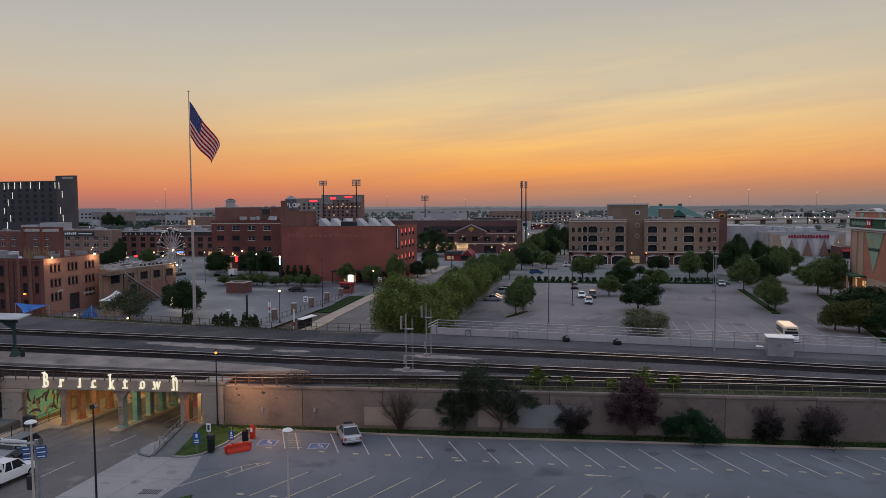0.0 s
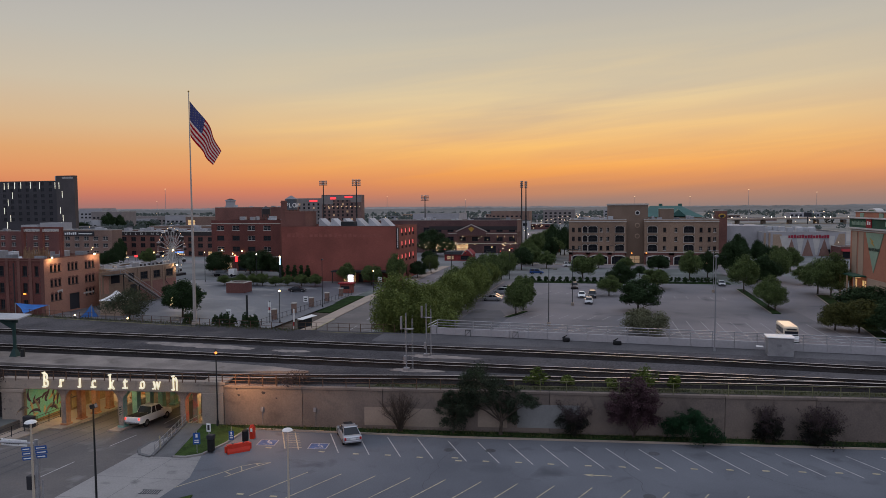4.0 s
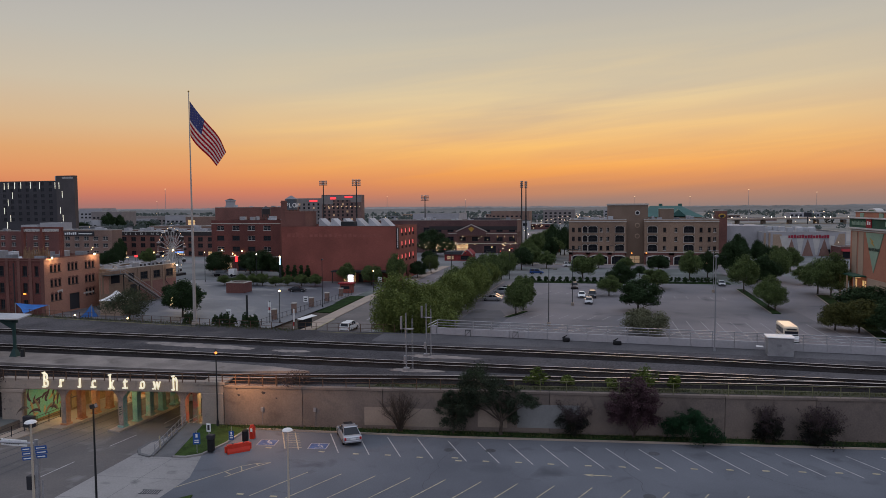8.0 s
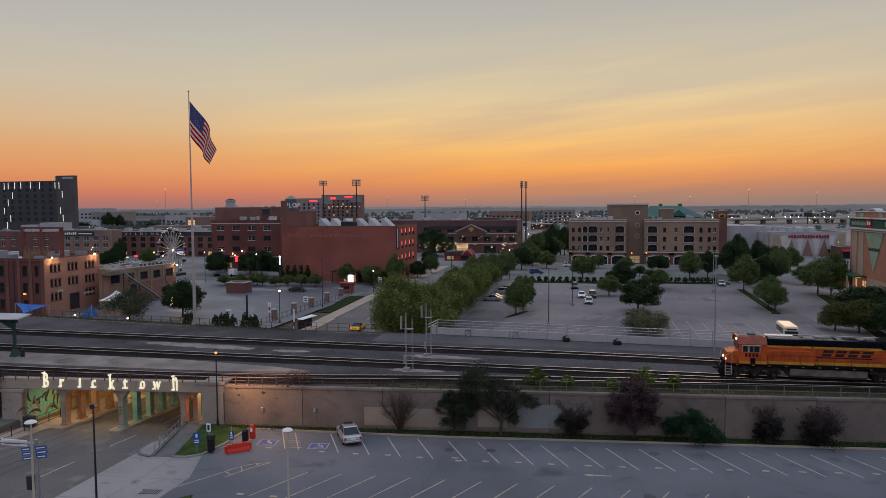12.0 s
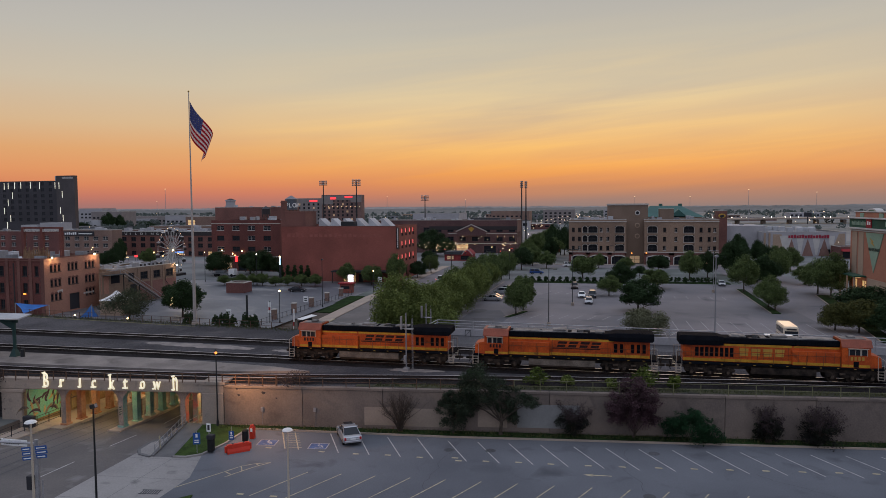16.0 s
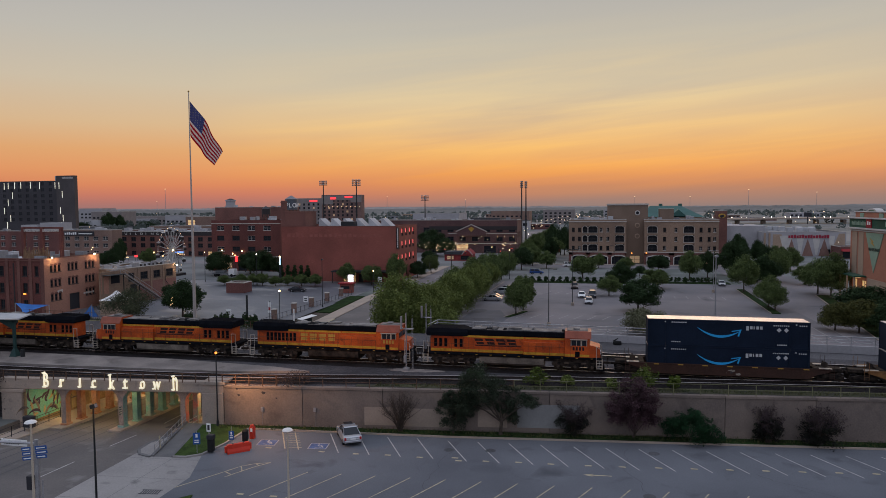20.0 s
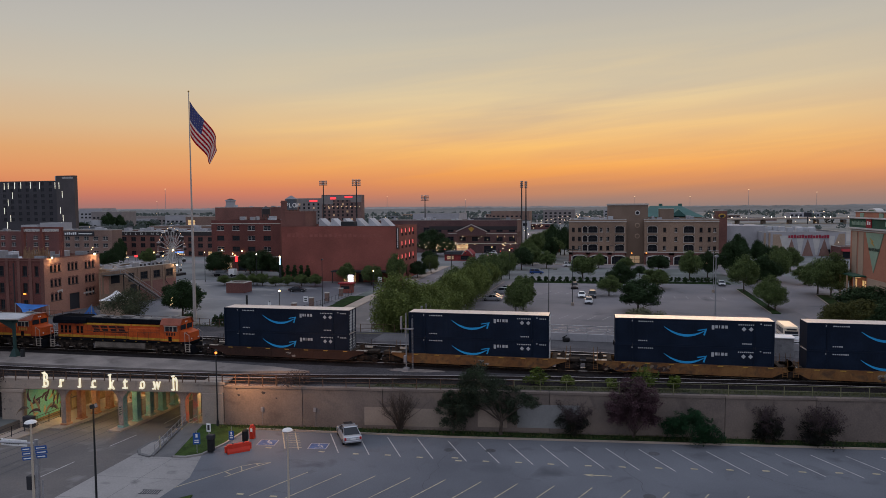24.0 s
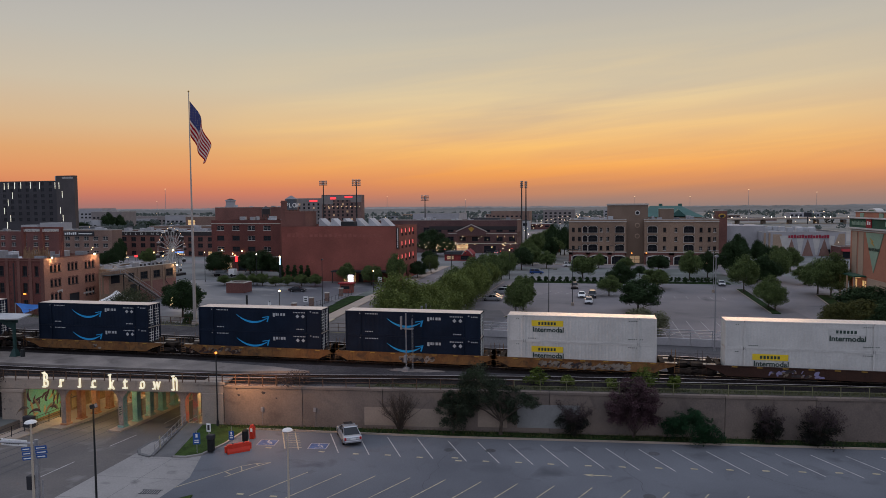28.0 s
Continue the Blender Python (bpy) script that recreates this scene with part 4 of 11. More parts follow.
    part("yellow_stripes", yl, "loco_yellow", t, "yellow stripes along the hood")
    rad = Build().loft([[(x, -h, z0), (x, h, z0), (x, h, 4.0), (x, h - 0.22, z1), (x, -h + 0.22, z1), (x, -h, 4.0)] for x, h, z0, z1 in
                        (((15.6, 1.10, 3.55, 4.30), (16.4, 1.50, 3.55, 4.42), (20.2, 1.50, 3.55, 4.42), (20.4, 1.42, 3.7, 4.34)) if not old else
                         ((15.9, 1.1, 3.45, 4.32), (16.5, 1.32, 3.45, 4.44), (20.2, 1.32, 3.45, 4.44), (20.4, 1.28, 3.5, 4.36)))])
    part("radiator_housing", rad, "loco_black", t, "black flared radiator housing")
    rs = Build()
    for i in range(11):
        rs.box(16.5 + i * 0.33, 16.62 + i * 0.33, -1.0, 1.0, 4.40, 4.46)
    part("radiator_slats", rs, "loco_black", t)
    roof = Build().cham(5.0, 11.2, -0.75, 0.75, 4.28, 4.37, 0.03).cham(9.5, 11.0, -0.5, 0.5, 4.37, 4.55, 0.04).cyl((12.6, 0, 4.28), (12.6, 0, 4.52), 0.3, n=10).cham(13.6, 15.2, -0.6, 0.6, 4.28, 4.42, 0.03)
    for e in (-0.86, 0.86):
        roof.box(4.8, 13.4, e - 0.06, e + 0.06, 4.28, 4.33)
    roof.cham(11.6, 12.2, -0.8, 0.8, 4.28, 4.36, 0.02).cyl((8.2, -0.3, 4.37), (8.2, 0.3, 4.37), 0.16, n=8).cham(14.2, 14.9, -0.9, 0.3, 4.28, 4.5, 0.03)
    roof.cham(2.1, 4.4, -0.7, 0.7, 4.47, 4.53, 0.02).cham(3.0, 3.7, -0.4, 0.4, 4.53, 4.72, 0.04)
    part("roof_equipment", roof, "loco_roof", t, "pale roof hatches and vents")
    ven = Build()
    for s in (-1, 1):
        y = s * (hw + 0.012)
        spots = [16.2 + 0.62 * i for i in range(2)] + [18.0 + 0.6 * i for i in range(3)] if not old else [14.9 + 0.5 * i for i in range(8)]
        for x in spots:
            ven.box(x, x + 0.36, y - 0.02, y + 0.02, 2.25, 3.2)
        ven.box(3.0, 3.5, s * 1.508 - 0.005, s * 1.508 + 0.005, 1.7, 2.3)
    part("vents", ven, "loco_black", t, "black louvred vents")
    # company lettering as plain slanted blocks
    lg = Build()
    for s in (-1, 1):
        y = s * (hw + 0.014)
        x0 = 9.9 if s < 0 else 9.9
        lean = 0.45 if not old else 0.0
        wd, hz = (0.98, (2.62, 3.30)) if not old else (0.92, (2.40, 3.2))
        for i in range(4):
            x = x0 + i * (wd + 0.25)
            zm = (hz[0] + hz[1]) / 2
            for a, b, z0, z1 in ((0, wd, zm + 0.06, hz[1]), (0.06, wd - 0.06, hz[0], zm - 0.04)):
                k = lean * (z0 - hz[0])
                sheared(lg, x + a + k, z0, z1, b - a, lean, y)
        if not old:
            sheared(lg, x0 - 0.4, 2.45, 2.56, 5.2, lean, y)
        for i in range(4):
            lg.box(2.5 + i * 0.35, 2.72 + i * 0.35, s * 1.508 - 0.004, s * 1.508 + 0.004, 2.42, 2.8)
    part("lettering", lg, logo, t, "company lettering drawn as plain blocks")
    # steps, handrails, couplers, plow
    for x0, x1 in ((0.55, 1.15), (L - 0.65, L - 0.1)):
        for s in (-1, 1):
            st = Build()
            for k in range(4):
                st.box(x0, x1, s * 1.3 - 0.2, s * 1.3 + 0.2, 0.42 + 0.3 * k, 0.46 + 0.3 * k)
            for x in (x0, x1):
                st.box(x - 0.03, x + 0.03, s * 1.46 - 0.02, s * 1.46 + 0.02, 0.4, 1.6)
            part("step_ladder", st, "loco_rail", t, "pale edged entry steps")
    part("plow", Build().loft([[(0.25, -1.2, 0.15), (0.25, 1.2, 0.15), (0.55, 1.3, 1.1), (0.55, -1.3, 1.1)], [(0.75, -1.3, 0.15), (0.75, 1.3, 0.15), (0.75, 1.4, 1.3), (0.75, -1.4, 1.3)]]), "loco_black", t)
    part("coupler", Build().cham(-0.45, 0.6, -0.15, 0.15, 0.75, 1.0, 0.04), "loco_under", t)
    part("coupler", Build().cham(L - 0.2, L + 0.75, -0.15, 0.15, 0.75, 1.0, 0.04), "loco_under", t)
    for s in (-1, 1):
        for x in (-0.05, L + 0.25):
            part("air_hose", Build().tube([(x, s * 0.5, 1.5), (x + 0.1, s * 0.45, 0.7), (x, s * 0.2, 0.5)], 0.035, 5), "loco_under", t)
    for s in (-1, 1):
        h = Build().cyl((4.7, s * 1.47, 2.72), (L - 0.3, s * 1.47, 2.72), 0.022, n=5)
        for i in range(11):
            x = 4.7 + i * (L - 5.0) / 10
            h.cyl((x, s * 1.47, 1.66), (x, s * 1.47, 2.72), 0.02, n=5)
        part("handrail", h, "loco_rail_dark", t, "walkway handrail")
        for x0, z0, x1, z1 in ((0.6, 2.5, 1.2, 2.9), (L - 0.75, 2.9, L - 0.2, 2.9)):
            part("grab_rail", Build().tube([(x0, s * 1.48, 0.5), (x0, s * 1.48, z0), (x1, s * 1.48, z1), (x1, s * 1.48, 0.5)], 0.03, 5), "loco_rail", t, "pale end grab rail")
    tk = Build()
    for i in range(12):
        for s in (-1, 1):
            tk.box(1.6 + i * 1.6, 1.82 + i * 1.6, s * 1.505 - 0.004, s * 1.505 + 0.004, 1.5, 1.56)
    part("reflectors", tk, "logo_yellow", t, "yellow reflector strips")
    return t


M["box_navy"] = mat("box_navy", (0.0075, 0.0145, 0.030), 0.6, 0, 0.25, 0.5, 6, 0.02, col2=(0.005, 0.010, 0.021), spec=0.10)
M["box_white"] = mat("box_white", (0.54, 0.53, 0.50), 0.5, 0, 0.12, 0.4, 6, 0.02, col2=(0.46, 0.45, 0.425), stain=(0.7, (0.36, 0.33, 0.30), 0.66, 0.9))
# roof colour includes the pinkish reflection of the dawn sky
M["box_roof"] = mat("box_roof", (0.68, 0.58, 0.52), 0.35, 0.2, 0.15, 0.8, 6, 0.03)
M["swoosh_blue"] = mat("swoosh_blue", (0.02, 0.30, 0.62), 0.5, 0, 0.1)
M["sign_yellow"] = mat("sign_yellow", (0.72, 0.52, 0.03), 0.5, 0, 0.1)
M["text_dark"] = mat("text_dark", (0.03, 0.055, 0.045), 0.5, 0, 0.1)
M["car_brown"] = mat("car_brown", (0.048, 0.022, 0.015), 0.75, 0, 0.35, 0.7, 6, 0.05, col2=(0.036, 0.018, 0.013))
M["car_ochre"] = mat("car_ochre", (0.215, 0.108, 0.038), 0.75, 0, 0.3, 0.7, 6, 0.05, col2=(0.15, 0.066, 0.024), stain=(0.9, (0.055, 0.034, 0.024), 0.52, 0.72))
M["graffiti_pale"] = mat("graffiti_pale", (0.25, 0.215, 0.18), 0.6, 0, 0.2)
M["graffiti_dark"] = mat("graffiti_dark", (0.05, 0.04, 0.04), 0.6, 0, 0.3, 3.0)
M["graffiti_mid"] = mat("graffiti_mid", (0.20, 0.15, 0.11), 0.6, 0, 0.3, 3.0)
M["graffiti_violet"] = mat("graffiti_violet", (0.22, 0.20, 0.33), 0.6, 0, 0.2)
CW, CH, CL = 1.3, 2.896, 16.15


def side_sheet(depth, pitch, flat=1.35):
    """Corrugated flank profile along x."""
    pts, x = [(0.0, 0.0), (flat, 0.0)], flat
    while x + pitch < CL - flat:
        pts += [(x + pitch * 0.2, depth), (x + pitch * 0.55, depth), (x + pitch * 0.75, 0.0), (x + pitch, 0.0)]
        x += pitch
    return pts + [(CL, 0.0)]


def container(navy, label, badge):
    """One 53-foot box; x along it from 0, z from its floor; both flanks alike."""
    t = thing("shipping_container", label, "container", group="containers on the freight train")
    m = "box_navy" if navy else "box_white"
    prof = side_sheet(0.012 if navy else 0.028, 0.55 if navy else 0.36)
    body = Build()
    for s in (-1, 1):
        for (xa, da), (xb, db) in zip(prof, prof[1:]):
            body.face([(xa, s * (CW - 0.02 - da), 0.14), (xb, s * (CW - 0.02 - db), 0.14), (xb, s * (CW - 0.02 - db), CH - 0.1), (xa, s * (CW - 0.02 - da), CH - 0.1)])
    body.box(0.03, CL - 0.03, -CW + 0.1, CW - 0.1, 0.1, CH - 0.05)
    part("body", body, m, t)
    fr = Build()
    for x in (0.0, 1.86, CL - 2.0, CL - 0.14):
        for s in (-1, 1):
            fr.cham(x, x + 0.14, s * CW - 0.06, s * CW + (0.005 if s > 0 else -0.005) + 0.06 * (s < 0) * 0 + (0.055 if s < 0 else 0), 0.0, CH - 0.01, 0.01)
    for s in (-1, 1):
        y = s * (CW - 0.04)
        fr.box(0, CL, y - 0.04, y + 0.04, 0.0, 0.16)
        fr.box(0, CL, y - 0.04, y + 0.04, CH - 0.12, CH)
    part("frame", fr, m, t)
    cst = Build()
    for x in (1.82, CL - 2.02):
        for s in (-1, 1):
            for z in (0.0, CH - 0.16):
                cst.cham(x, x + 0.2, s * CW - 0.04, s * CW + 0.04, z, z + 0.16, 0.01)
    part("corner_castings", cst, "bar_dark", t)
    part("roof", Build().cham(0.03, CL - 0.03, -CW + 0.06, CW - 0.06, CH - 0.05, CH + 0.004, 0.01), "box_roof", t, "pale metal roof sheet with pink sky sheen in its colour")
    rf = Build()
    for i in range(26):
        rf.box(0.4 + i * 0.6, 0.7 + i * 0.6, -CW + 0.12, CW - 0.12, CH + 0.003, CH + 0.011)
    part("roof_ribs", rf, "box_roof", t)
    dr = Build()
    for y in (-0.75, -0.35, 0.35, 0.75):
        dr.cyl((CL + 0.03, y, 0.15), (CL + 0.03, y, CH - 0.15), 0.025, n=6)
    for k in range(6):
        dr.box(CL - 0.028, CL - 0.02, -1.05, -0.2, 0.5 + k * 0.34, 0.58 + k * 0.34)
        dr.box(CL - 0.028, CL - 0.02, 0.15, 1.0, 0.5 + k * 0.34, 0.56 + k * 0.34)
    part("lock_rods", dr, "bar_white", t, "rear doors with lock rods and pale notices")
    mk = Build()
    Y0 = CW + 0.012
    if navy:
        sw = Build()
        for s in (-1, 1):
            y = s * Y0
            up, lo = [], []
            for i in range(13):
                u = i / 12
                x = 5.1 + 4.3 * u
                z = 1.90 - 0.78 * (1 - (2 * u - 1.08) ** 2) + 0.05
                th = 0.05 + 0.21 * math.sin(math.pi * min(1.0, u * 1.02)) ** 0.8
                up.append((x, y, z + th / 2))
                lo.append((x, y, z - th / 2))
            for a, b, c, d in zip(up, up[1:], lo[1:], lo):
                sw.face([a, b, c, d])
            for tri in (((8.5, 1.80), (9.5, 1.98), (9.45, 1.86), (8.55, 1.70)), ((9.5, 1.98), (9.26, 1.22), (9.1, 1.26), (9.3, 1.92))):
                sw.face([(a, y + s * 0.001, b) for a, b in tri])
        part("swoosh", sw, "swoosh_blue", t, "bright blue curved arrow")
        for s in (-1, 1):
            y = s * Y0
            # small word as plain strokes, diamonds and code lines
            for i, (h, tail) in enumerate(((0.42, 1), (0.42, 0), (0.42, 0), (0.42, 0), (0.42, 0))):
                x = 9.95 + i * 0.36 - (0.1 if i > 2 else 0)
                mk.box(x, x + (0.26 if i != 2 else 0.1), y - 0.003, y + 0.003, 2.04 - 0.14 * tail, 2.02 + h * 0.8)
            for x in (13.15, 13.85):
                mk.face([(x - 0.24, y, 2.02), (x, y, 1.78), (x + 0.24, y, 2.02), (x, y, 2.26)])
            for x, w, z in ((1.75, 0.25, 2.55), (2.45, 1.6, 2.52), (12.6, 1.6, 2.42), (14.75, 0.3, 2.55), (15.1, 0.85, 2.45), (2.45, 1.1, 0.42), (13.0, 1.2, 0.4)):
                for j in range(max(1, int(w / 0.2))):
                    mk.box(x + j * 0.2, x + j * 0.2 + 0.13, y - 0.003, y + 0.003, z, z + 0.12)
        part("markings", mk, mat("mark_grey", (0.42, 0.43, 0.44), 0.6, 0, 0.1) if "mark_grey" not in bpy.data.materials else bpy.data.materials["mark_grey"], t, "white code marks and diamonds")
    else:
        x0 = 2.7 if badge < 2 else 9.9
        bd = Build()
        for s in (-1, 1):
            y = s * Y0
            bd.box(x0, x0 + 3.5, y - 0.004, y + 0.004, 1.72, 2.36)
            for j in range(6):
                mk.box(x0 + 0.75 + j * 0.34, x0 + 0.98 + j * 0.34, y - 0.008, y + 0.008, 1.86, 2.18)
            for x, w, z in ((1.0, 0.5, 2.5), (2.3, 1.0, 0.3), (13.2, 1.6, 0.5), (13.2, 1.2, 2.5)):
                for j in range(int(w / 0.2)):
                    mk.box(x + j * 0.2, x + j * 0.2 + 0.12, y - 0.003, y + 0.003, z, z + 0.07)
        part("badge", bd, "sign_yellow" if badge == 1 else "box_white", t, "yellow company panel" if badge == 1 else "blank white company panel")
        part("markings", mk, "text_dark", t, "dark letter blocks and code lines")
        part("wording", WORDS["intermodal"], "", t, "dark green lettering", at=pose(x0 + 0.12, -Y0 - 0.005, 1.08))
        part("wording", WORDS["intermodal"], "", t, "dark green lettering", at=pose(x0 + 3.4, Y0 + 0.005, 1.08, 0, 0, 180))
    return t


WORDS = {}
WORDS["intermodal"] = word("Intermodal", 0.78, 0.004, 0.018)
WORDS["intermodal"].materials.append(M["text_dark"])


def well_car(label, m, length, lead, graffiti):
    """A well wagon; x from its front end, z = 0 on the rail; the well begins at x = lead."""
    t = thing("well_wagon", label, "rail wagon", group="wagons of the freight train")
    a, b = lead - 0.35, lead + CL + 0.35
    for s in (-1, 1):
        sides = Build()
        prof = [(a - 1.6, 1.15), (a - 0.3, 0.75), (a + 0.6, 0.3), (b - 0.6, 0.3), (b + 0.3, 0.75), (b + 1.6, 1.15), (b + 1.6, 1.4), (a - 1.6, 1.4)]
        sides.prism(prof, "y", s * 1.5 - 0.06, s * 1.5 + 0.06)
        for i in range(9):
            x = a + 1.2 + i * (b - a - 2.4) / 8
            sides.box(x - 0.06, x + 0.06, s * 1.57 - 0.02, s * 1.57 + 0.02, 0.32, 1.36)
        sides.box(a - 1.6, b + 1.6, s * 1.55 - 0.07, s * 1.55 + 0.07, 1.33, 1.42)
        part("side_sill", sides, m, t)
    part("well_floor", Build().box(a, b, -1.45, 1.45, 0.25, 0.34), "loco_under", t)
    for x0, x1, x, d in ((0.1, a, a, -1), (b, length - 0.1, b, 1)):
        part("end_platform", Build().cham(x0, x1, -0.55, 0.55, 0.95, 1.3, 0.04).box(min(x, x + d * 0.5), max(x, x + d * 0.5), -1.5, 1.5, 0.8, 1.5), "loco_under", t, "dark wagon end platform")
        for y in (-1.1, 1.1):
            part("walkway", Build().box(min(x, x + d * 1.8), max(x, x + d * 1.8), y - 0.25, y + 0.25, 1.32, 1.42), "loco_rail", t, "grey end walkway")
        part("brake_wheel", Build().cyl((x + d * 1.2, -0.2, 1.42), (x + d * 1.2, -0.2, 2.05), 0.1, n=6).cyl((x + d * 1.2, -0.9, 1.75), (x + d * 1.2, -0.7, 1.75), 0.32, n=10), "loco_under", t)
        lad = Build()
        for s in (-1, 1):
            for k in range(4):
                lad.cyl((x + d * 1.5, s * 1.58, 0.5 + 0.25 * k), (x + d * 1.95, s * 1.58, 0.5 + 0.25 * k), 0.02, n=4)
            lad.cyl((x + d * 1.5, s * 1.58, 0.4), (x + d * 1.5, s * 1.58, 2.3), 0.025, n=4)
            lad.cyl((x + d * 1.95, s * 1.58, 0.4), (x + d * 1.95, s * 1.58, 2.3), 0.025, n=4)
        part("end_ladder", lad, m, t)
    wheel_me = Build().cyl((0, -0.07, 0), (0, 0.07, 0), 0.46, n=14).mesh("wheel", "loco_under")
    for c in (min(1.35, lead * 0.5), length - min(1.35, lead * 0.5)):
        tr = Build()
        for s in (-1, 1):
            tr.prism([(c - 1.25, 0.62), (c - 0.9, 0.36), (c + 0.9, 0.36), (c + 1.25, 0.62), (c + 0.5, 0.8), (c - 0.5, 0.8)], "y", s * 1.05 - 0.08, s * 1.05 + 0.08)
        part("truck", tr, "loco_under", t)
        for dx in (-0.9, 0.9):
            for y in (-0.78, 0.78):
                part("wheel", wheel_me, "", t, at=pose(c + dx, y, 0.46))
    for x in (-0.35, length - 0.3):
        part("coupler", Build().cham(x, x + 0.65, -0.14, 0.14, 0.75, 1.0, 0.03), "loco_under", t)
    rf = Build()
    for i in range(7):
        x = a + 1.0 + i * (b - a - 2) / 6
        for s in (-1, 1):
            rf.box(x, x + 0.55, s * 1.632 - 0.004, s * 1.632 + 0.004, 1.27, 1.36)
    part("reflectors", rf, "logo_yellow", t, "yellow reflector strips")
    gb = Build()
    rnd = random.Random(int(lead * 10) + graffiti)
    for s in (-1, 1):
        n, x0, run = ((5, 11.4, 1.3), (50, 2.0, 7.0), (60, 8.2, 4.2), (130, 5.2, 9.6), (40, 7.8, 5.0))[graffiti]
        for i in range(n):
            x, z = x0 + run * rnd.random(), 0.5 + 0.55 * rnd.random()
            rx, rz, k0 = rnd.uniform(0.08, 0.34), rnd.uniform(0.08, 0.28), rnd.uniform(0, 6)
            y = s * (1.582 + 0.0004 * i)
            gb.face([(x + rx * (0.85 + 0.2 * math.sin(2 * a + k0)) * math.cos(a) + 0.4 * rz * math.sin(a), y, z + rz * (0.85 + 0.2 * math.cos(3 * a + k0)) * math.sin(a)) for a in [k * 0.628 for k in range(10)]], rnd.choice((0, 0, 1, 2)))
    part("spray_marks", gb, [("graffiti_pale", "car_brown", "graffiti_pale", "graffiti_pale", "graffiti_violet")[graffiti], "graffiti_dark", "graffiti_mid"], t, "faded sprayed letter shapes")
    return t


TRAIN = []     # (thing, its place along the train behind the first nose)


def build_train():
    new_a = locomotive("orange lead locomotive with lit headlights and yellow stripes", False, "logo_maroon", True)
    TRAIN.append((new_a, 0.15, 0))
    b = locomotive("orange freight locomotive with black roof, second in line", False, "logo_maroon")
    TRAIN.append((b, 22.6, 0))
    old = locomotive("older orange freight locomotive with yellow lettering, facing backward", True, "logo_yellow")
    TRAIN.append((old, 45.1 + 20.9, 180))
    d = copy_thing(b, pose(0, 0, 0))
    tagged(d, "orange freight locomotive with black roof, facing backward")
    TRAIN.append((d, 66.9 + 20.9, 180))
    navy = None
    white = {}
    for k, (start, is_navy, badge, m, front, back, gr) in enumerate((
            (92.0, 1, 0, "car_brown", 3.45, 3.45, 0), (115.5, 1, 0, "car_ochre", 3.45, 3.45, 0), (138.8, 1, 0, "car_ochre", 3.2, 1.55, 1),
            (158.05, 1, 0, "car_ochre", 1.55, 1.55, 2), (177.3, 0, 1, "car_ochre", 1.55, 3.4, 3), (200.4, 0, 2, "car_brown", 3.4, 1.6, 4))):
        car = well_car("brown well wagon carrying stacked containers" if m == "car_brown" else "ochre well wagon with sprayed marks carrying stacked containers", m, front + CL + back, front, gr)
        TRAIN.append((car, start - front, 0))
        for lvl in (0, 1):
            kind = 0 if is_navy else (1 if (badge == 1 or lvl == 0) else 2)
            if is_navy:
                if navy is None:
                    navy = container(True, "dark navy container with a blue curved arrow", 0)
                    c = navy
                else:
                    c = copy_thing(navy, pose(0, 0, 0))
            elif kind in white:
                c = copy_thing(white[kind], pose(0, 0, 0))
            else:
                c = white[kind] = container(False, "white ribbed container with a yellow panel" if kind == 1 else "white ribbed container with a blank panel", kind)
            TRAIN.append((c, start, 0, 0.36 + lvl * (CH + 0.012)))


build_train()
NOSE = [(0.0, 162.1), (5.5, 93.9), (11.0, 25.7), (17.0, -48.6), (20.0, -85.9), (25.0, -148.7), (28.0, -186.4)]


# ---------------- buildings
M["brick_red"] = brick_mat("brick_red", (0.315, 0.106, 0.082), (0.232, 0.079, 0.062), (0.75, 0.7, 0.68))
M["brick_orange"] = brick_mat("brick_orange", (0.43, 0.228, 0.166), (0.32, 0.168, 0.126), (0.85, 0.8, 0.75))
M["brick_dark"] = brick_mat("brick_dark", (0.215, 0.101, 0.083), (0.150, 0.073, 0.062), (0.8, 0.75, 0.7))
M["brick_mauve"] = brick_mat("brick_mauve", (0.215, 0.137, 0.120), (0.153, 0.101, 0.094), (0.85, 0.8, 0.75))
M["brick_plum"] = brick_mat("brick_plum", (0.150, 0.083, 0.078), (0.105, 0.060, 0.060), (0.85, 0.8, 0.75))
M["brick_oxblood"] = brick_mat("brick_oxblood", (0.185, 0.068, 0.058), (0.128, 0.050, 0.043), (0.8, 0.75, 0.7))
M["brick_brown"] = brick_mat("brick_brown", (0.28, 0.186, 0.150), (0.21, 0.142, 0.118), (0.85, 0.8, 0.75))
M["brick_tan"] = brick_mat("brick_tan", (0.30, 0.208, 0.150), (0.228, 0.160, 0.120), (0.9, 0.86, 0.8))
M["brick_maroon"] = brick_mat("brick_maroon", (0.20, 0.090, 0.080), (0.145, 0.068, 0.062), (0.8, 0.75, 0.7))
M["stone_trim"] = mat("stone_trim", (0.46, 0.42, 0.37), 0.85, 0, 0.15)
M["cladding_dark"] = mat("cladding_dark", (0.055, 0.052, 0.058), 0.6, 0.1, 0.2, 0.1, 2.0, 0.05)
M["cladding_dark2"] = mat("cladding_dark2", (0.085, 0.075, 0.075), 0.6, 0.1, 0.2, 0.1, 2.0, 0.05)
M["roof_white"] = mat("roof_white", (0.42, 0.42, 0.43), 0.7, 0, 0.15, 0.15, 3.0, 0.05, col2=(0.33, 0.33, 0.34))
M["roof_grey"] = mat("roof_grey", (0.22, 0.22, 0.23), 0.8, 0, 0.2, 0.15, 3.0, 0.05)
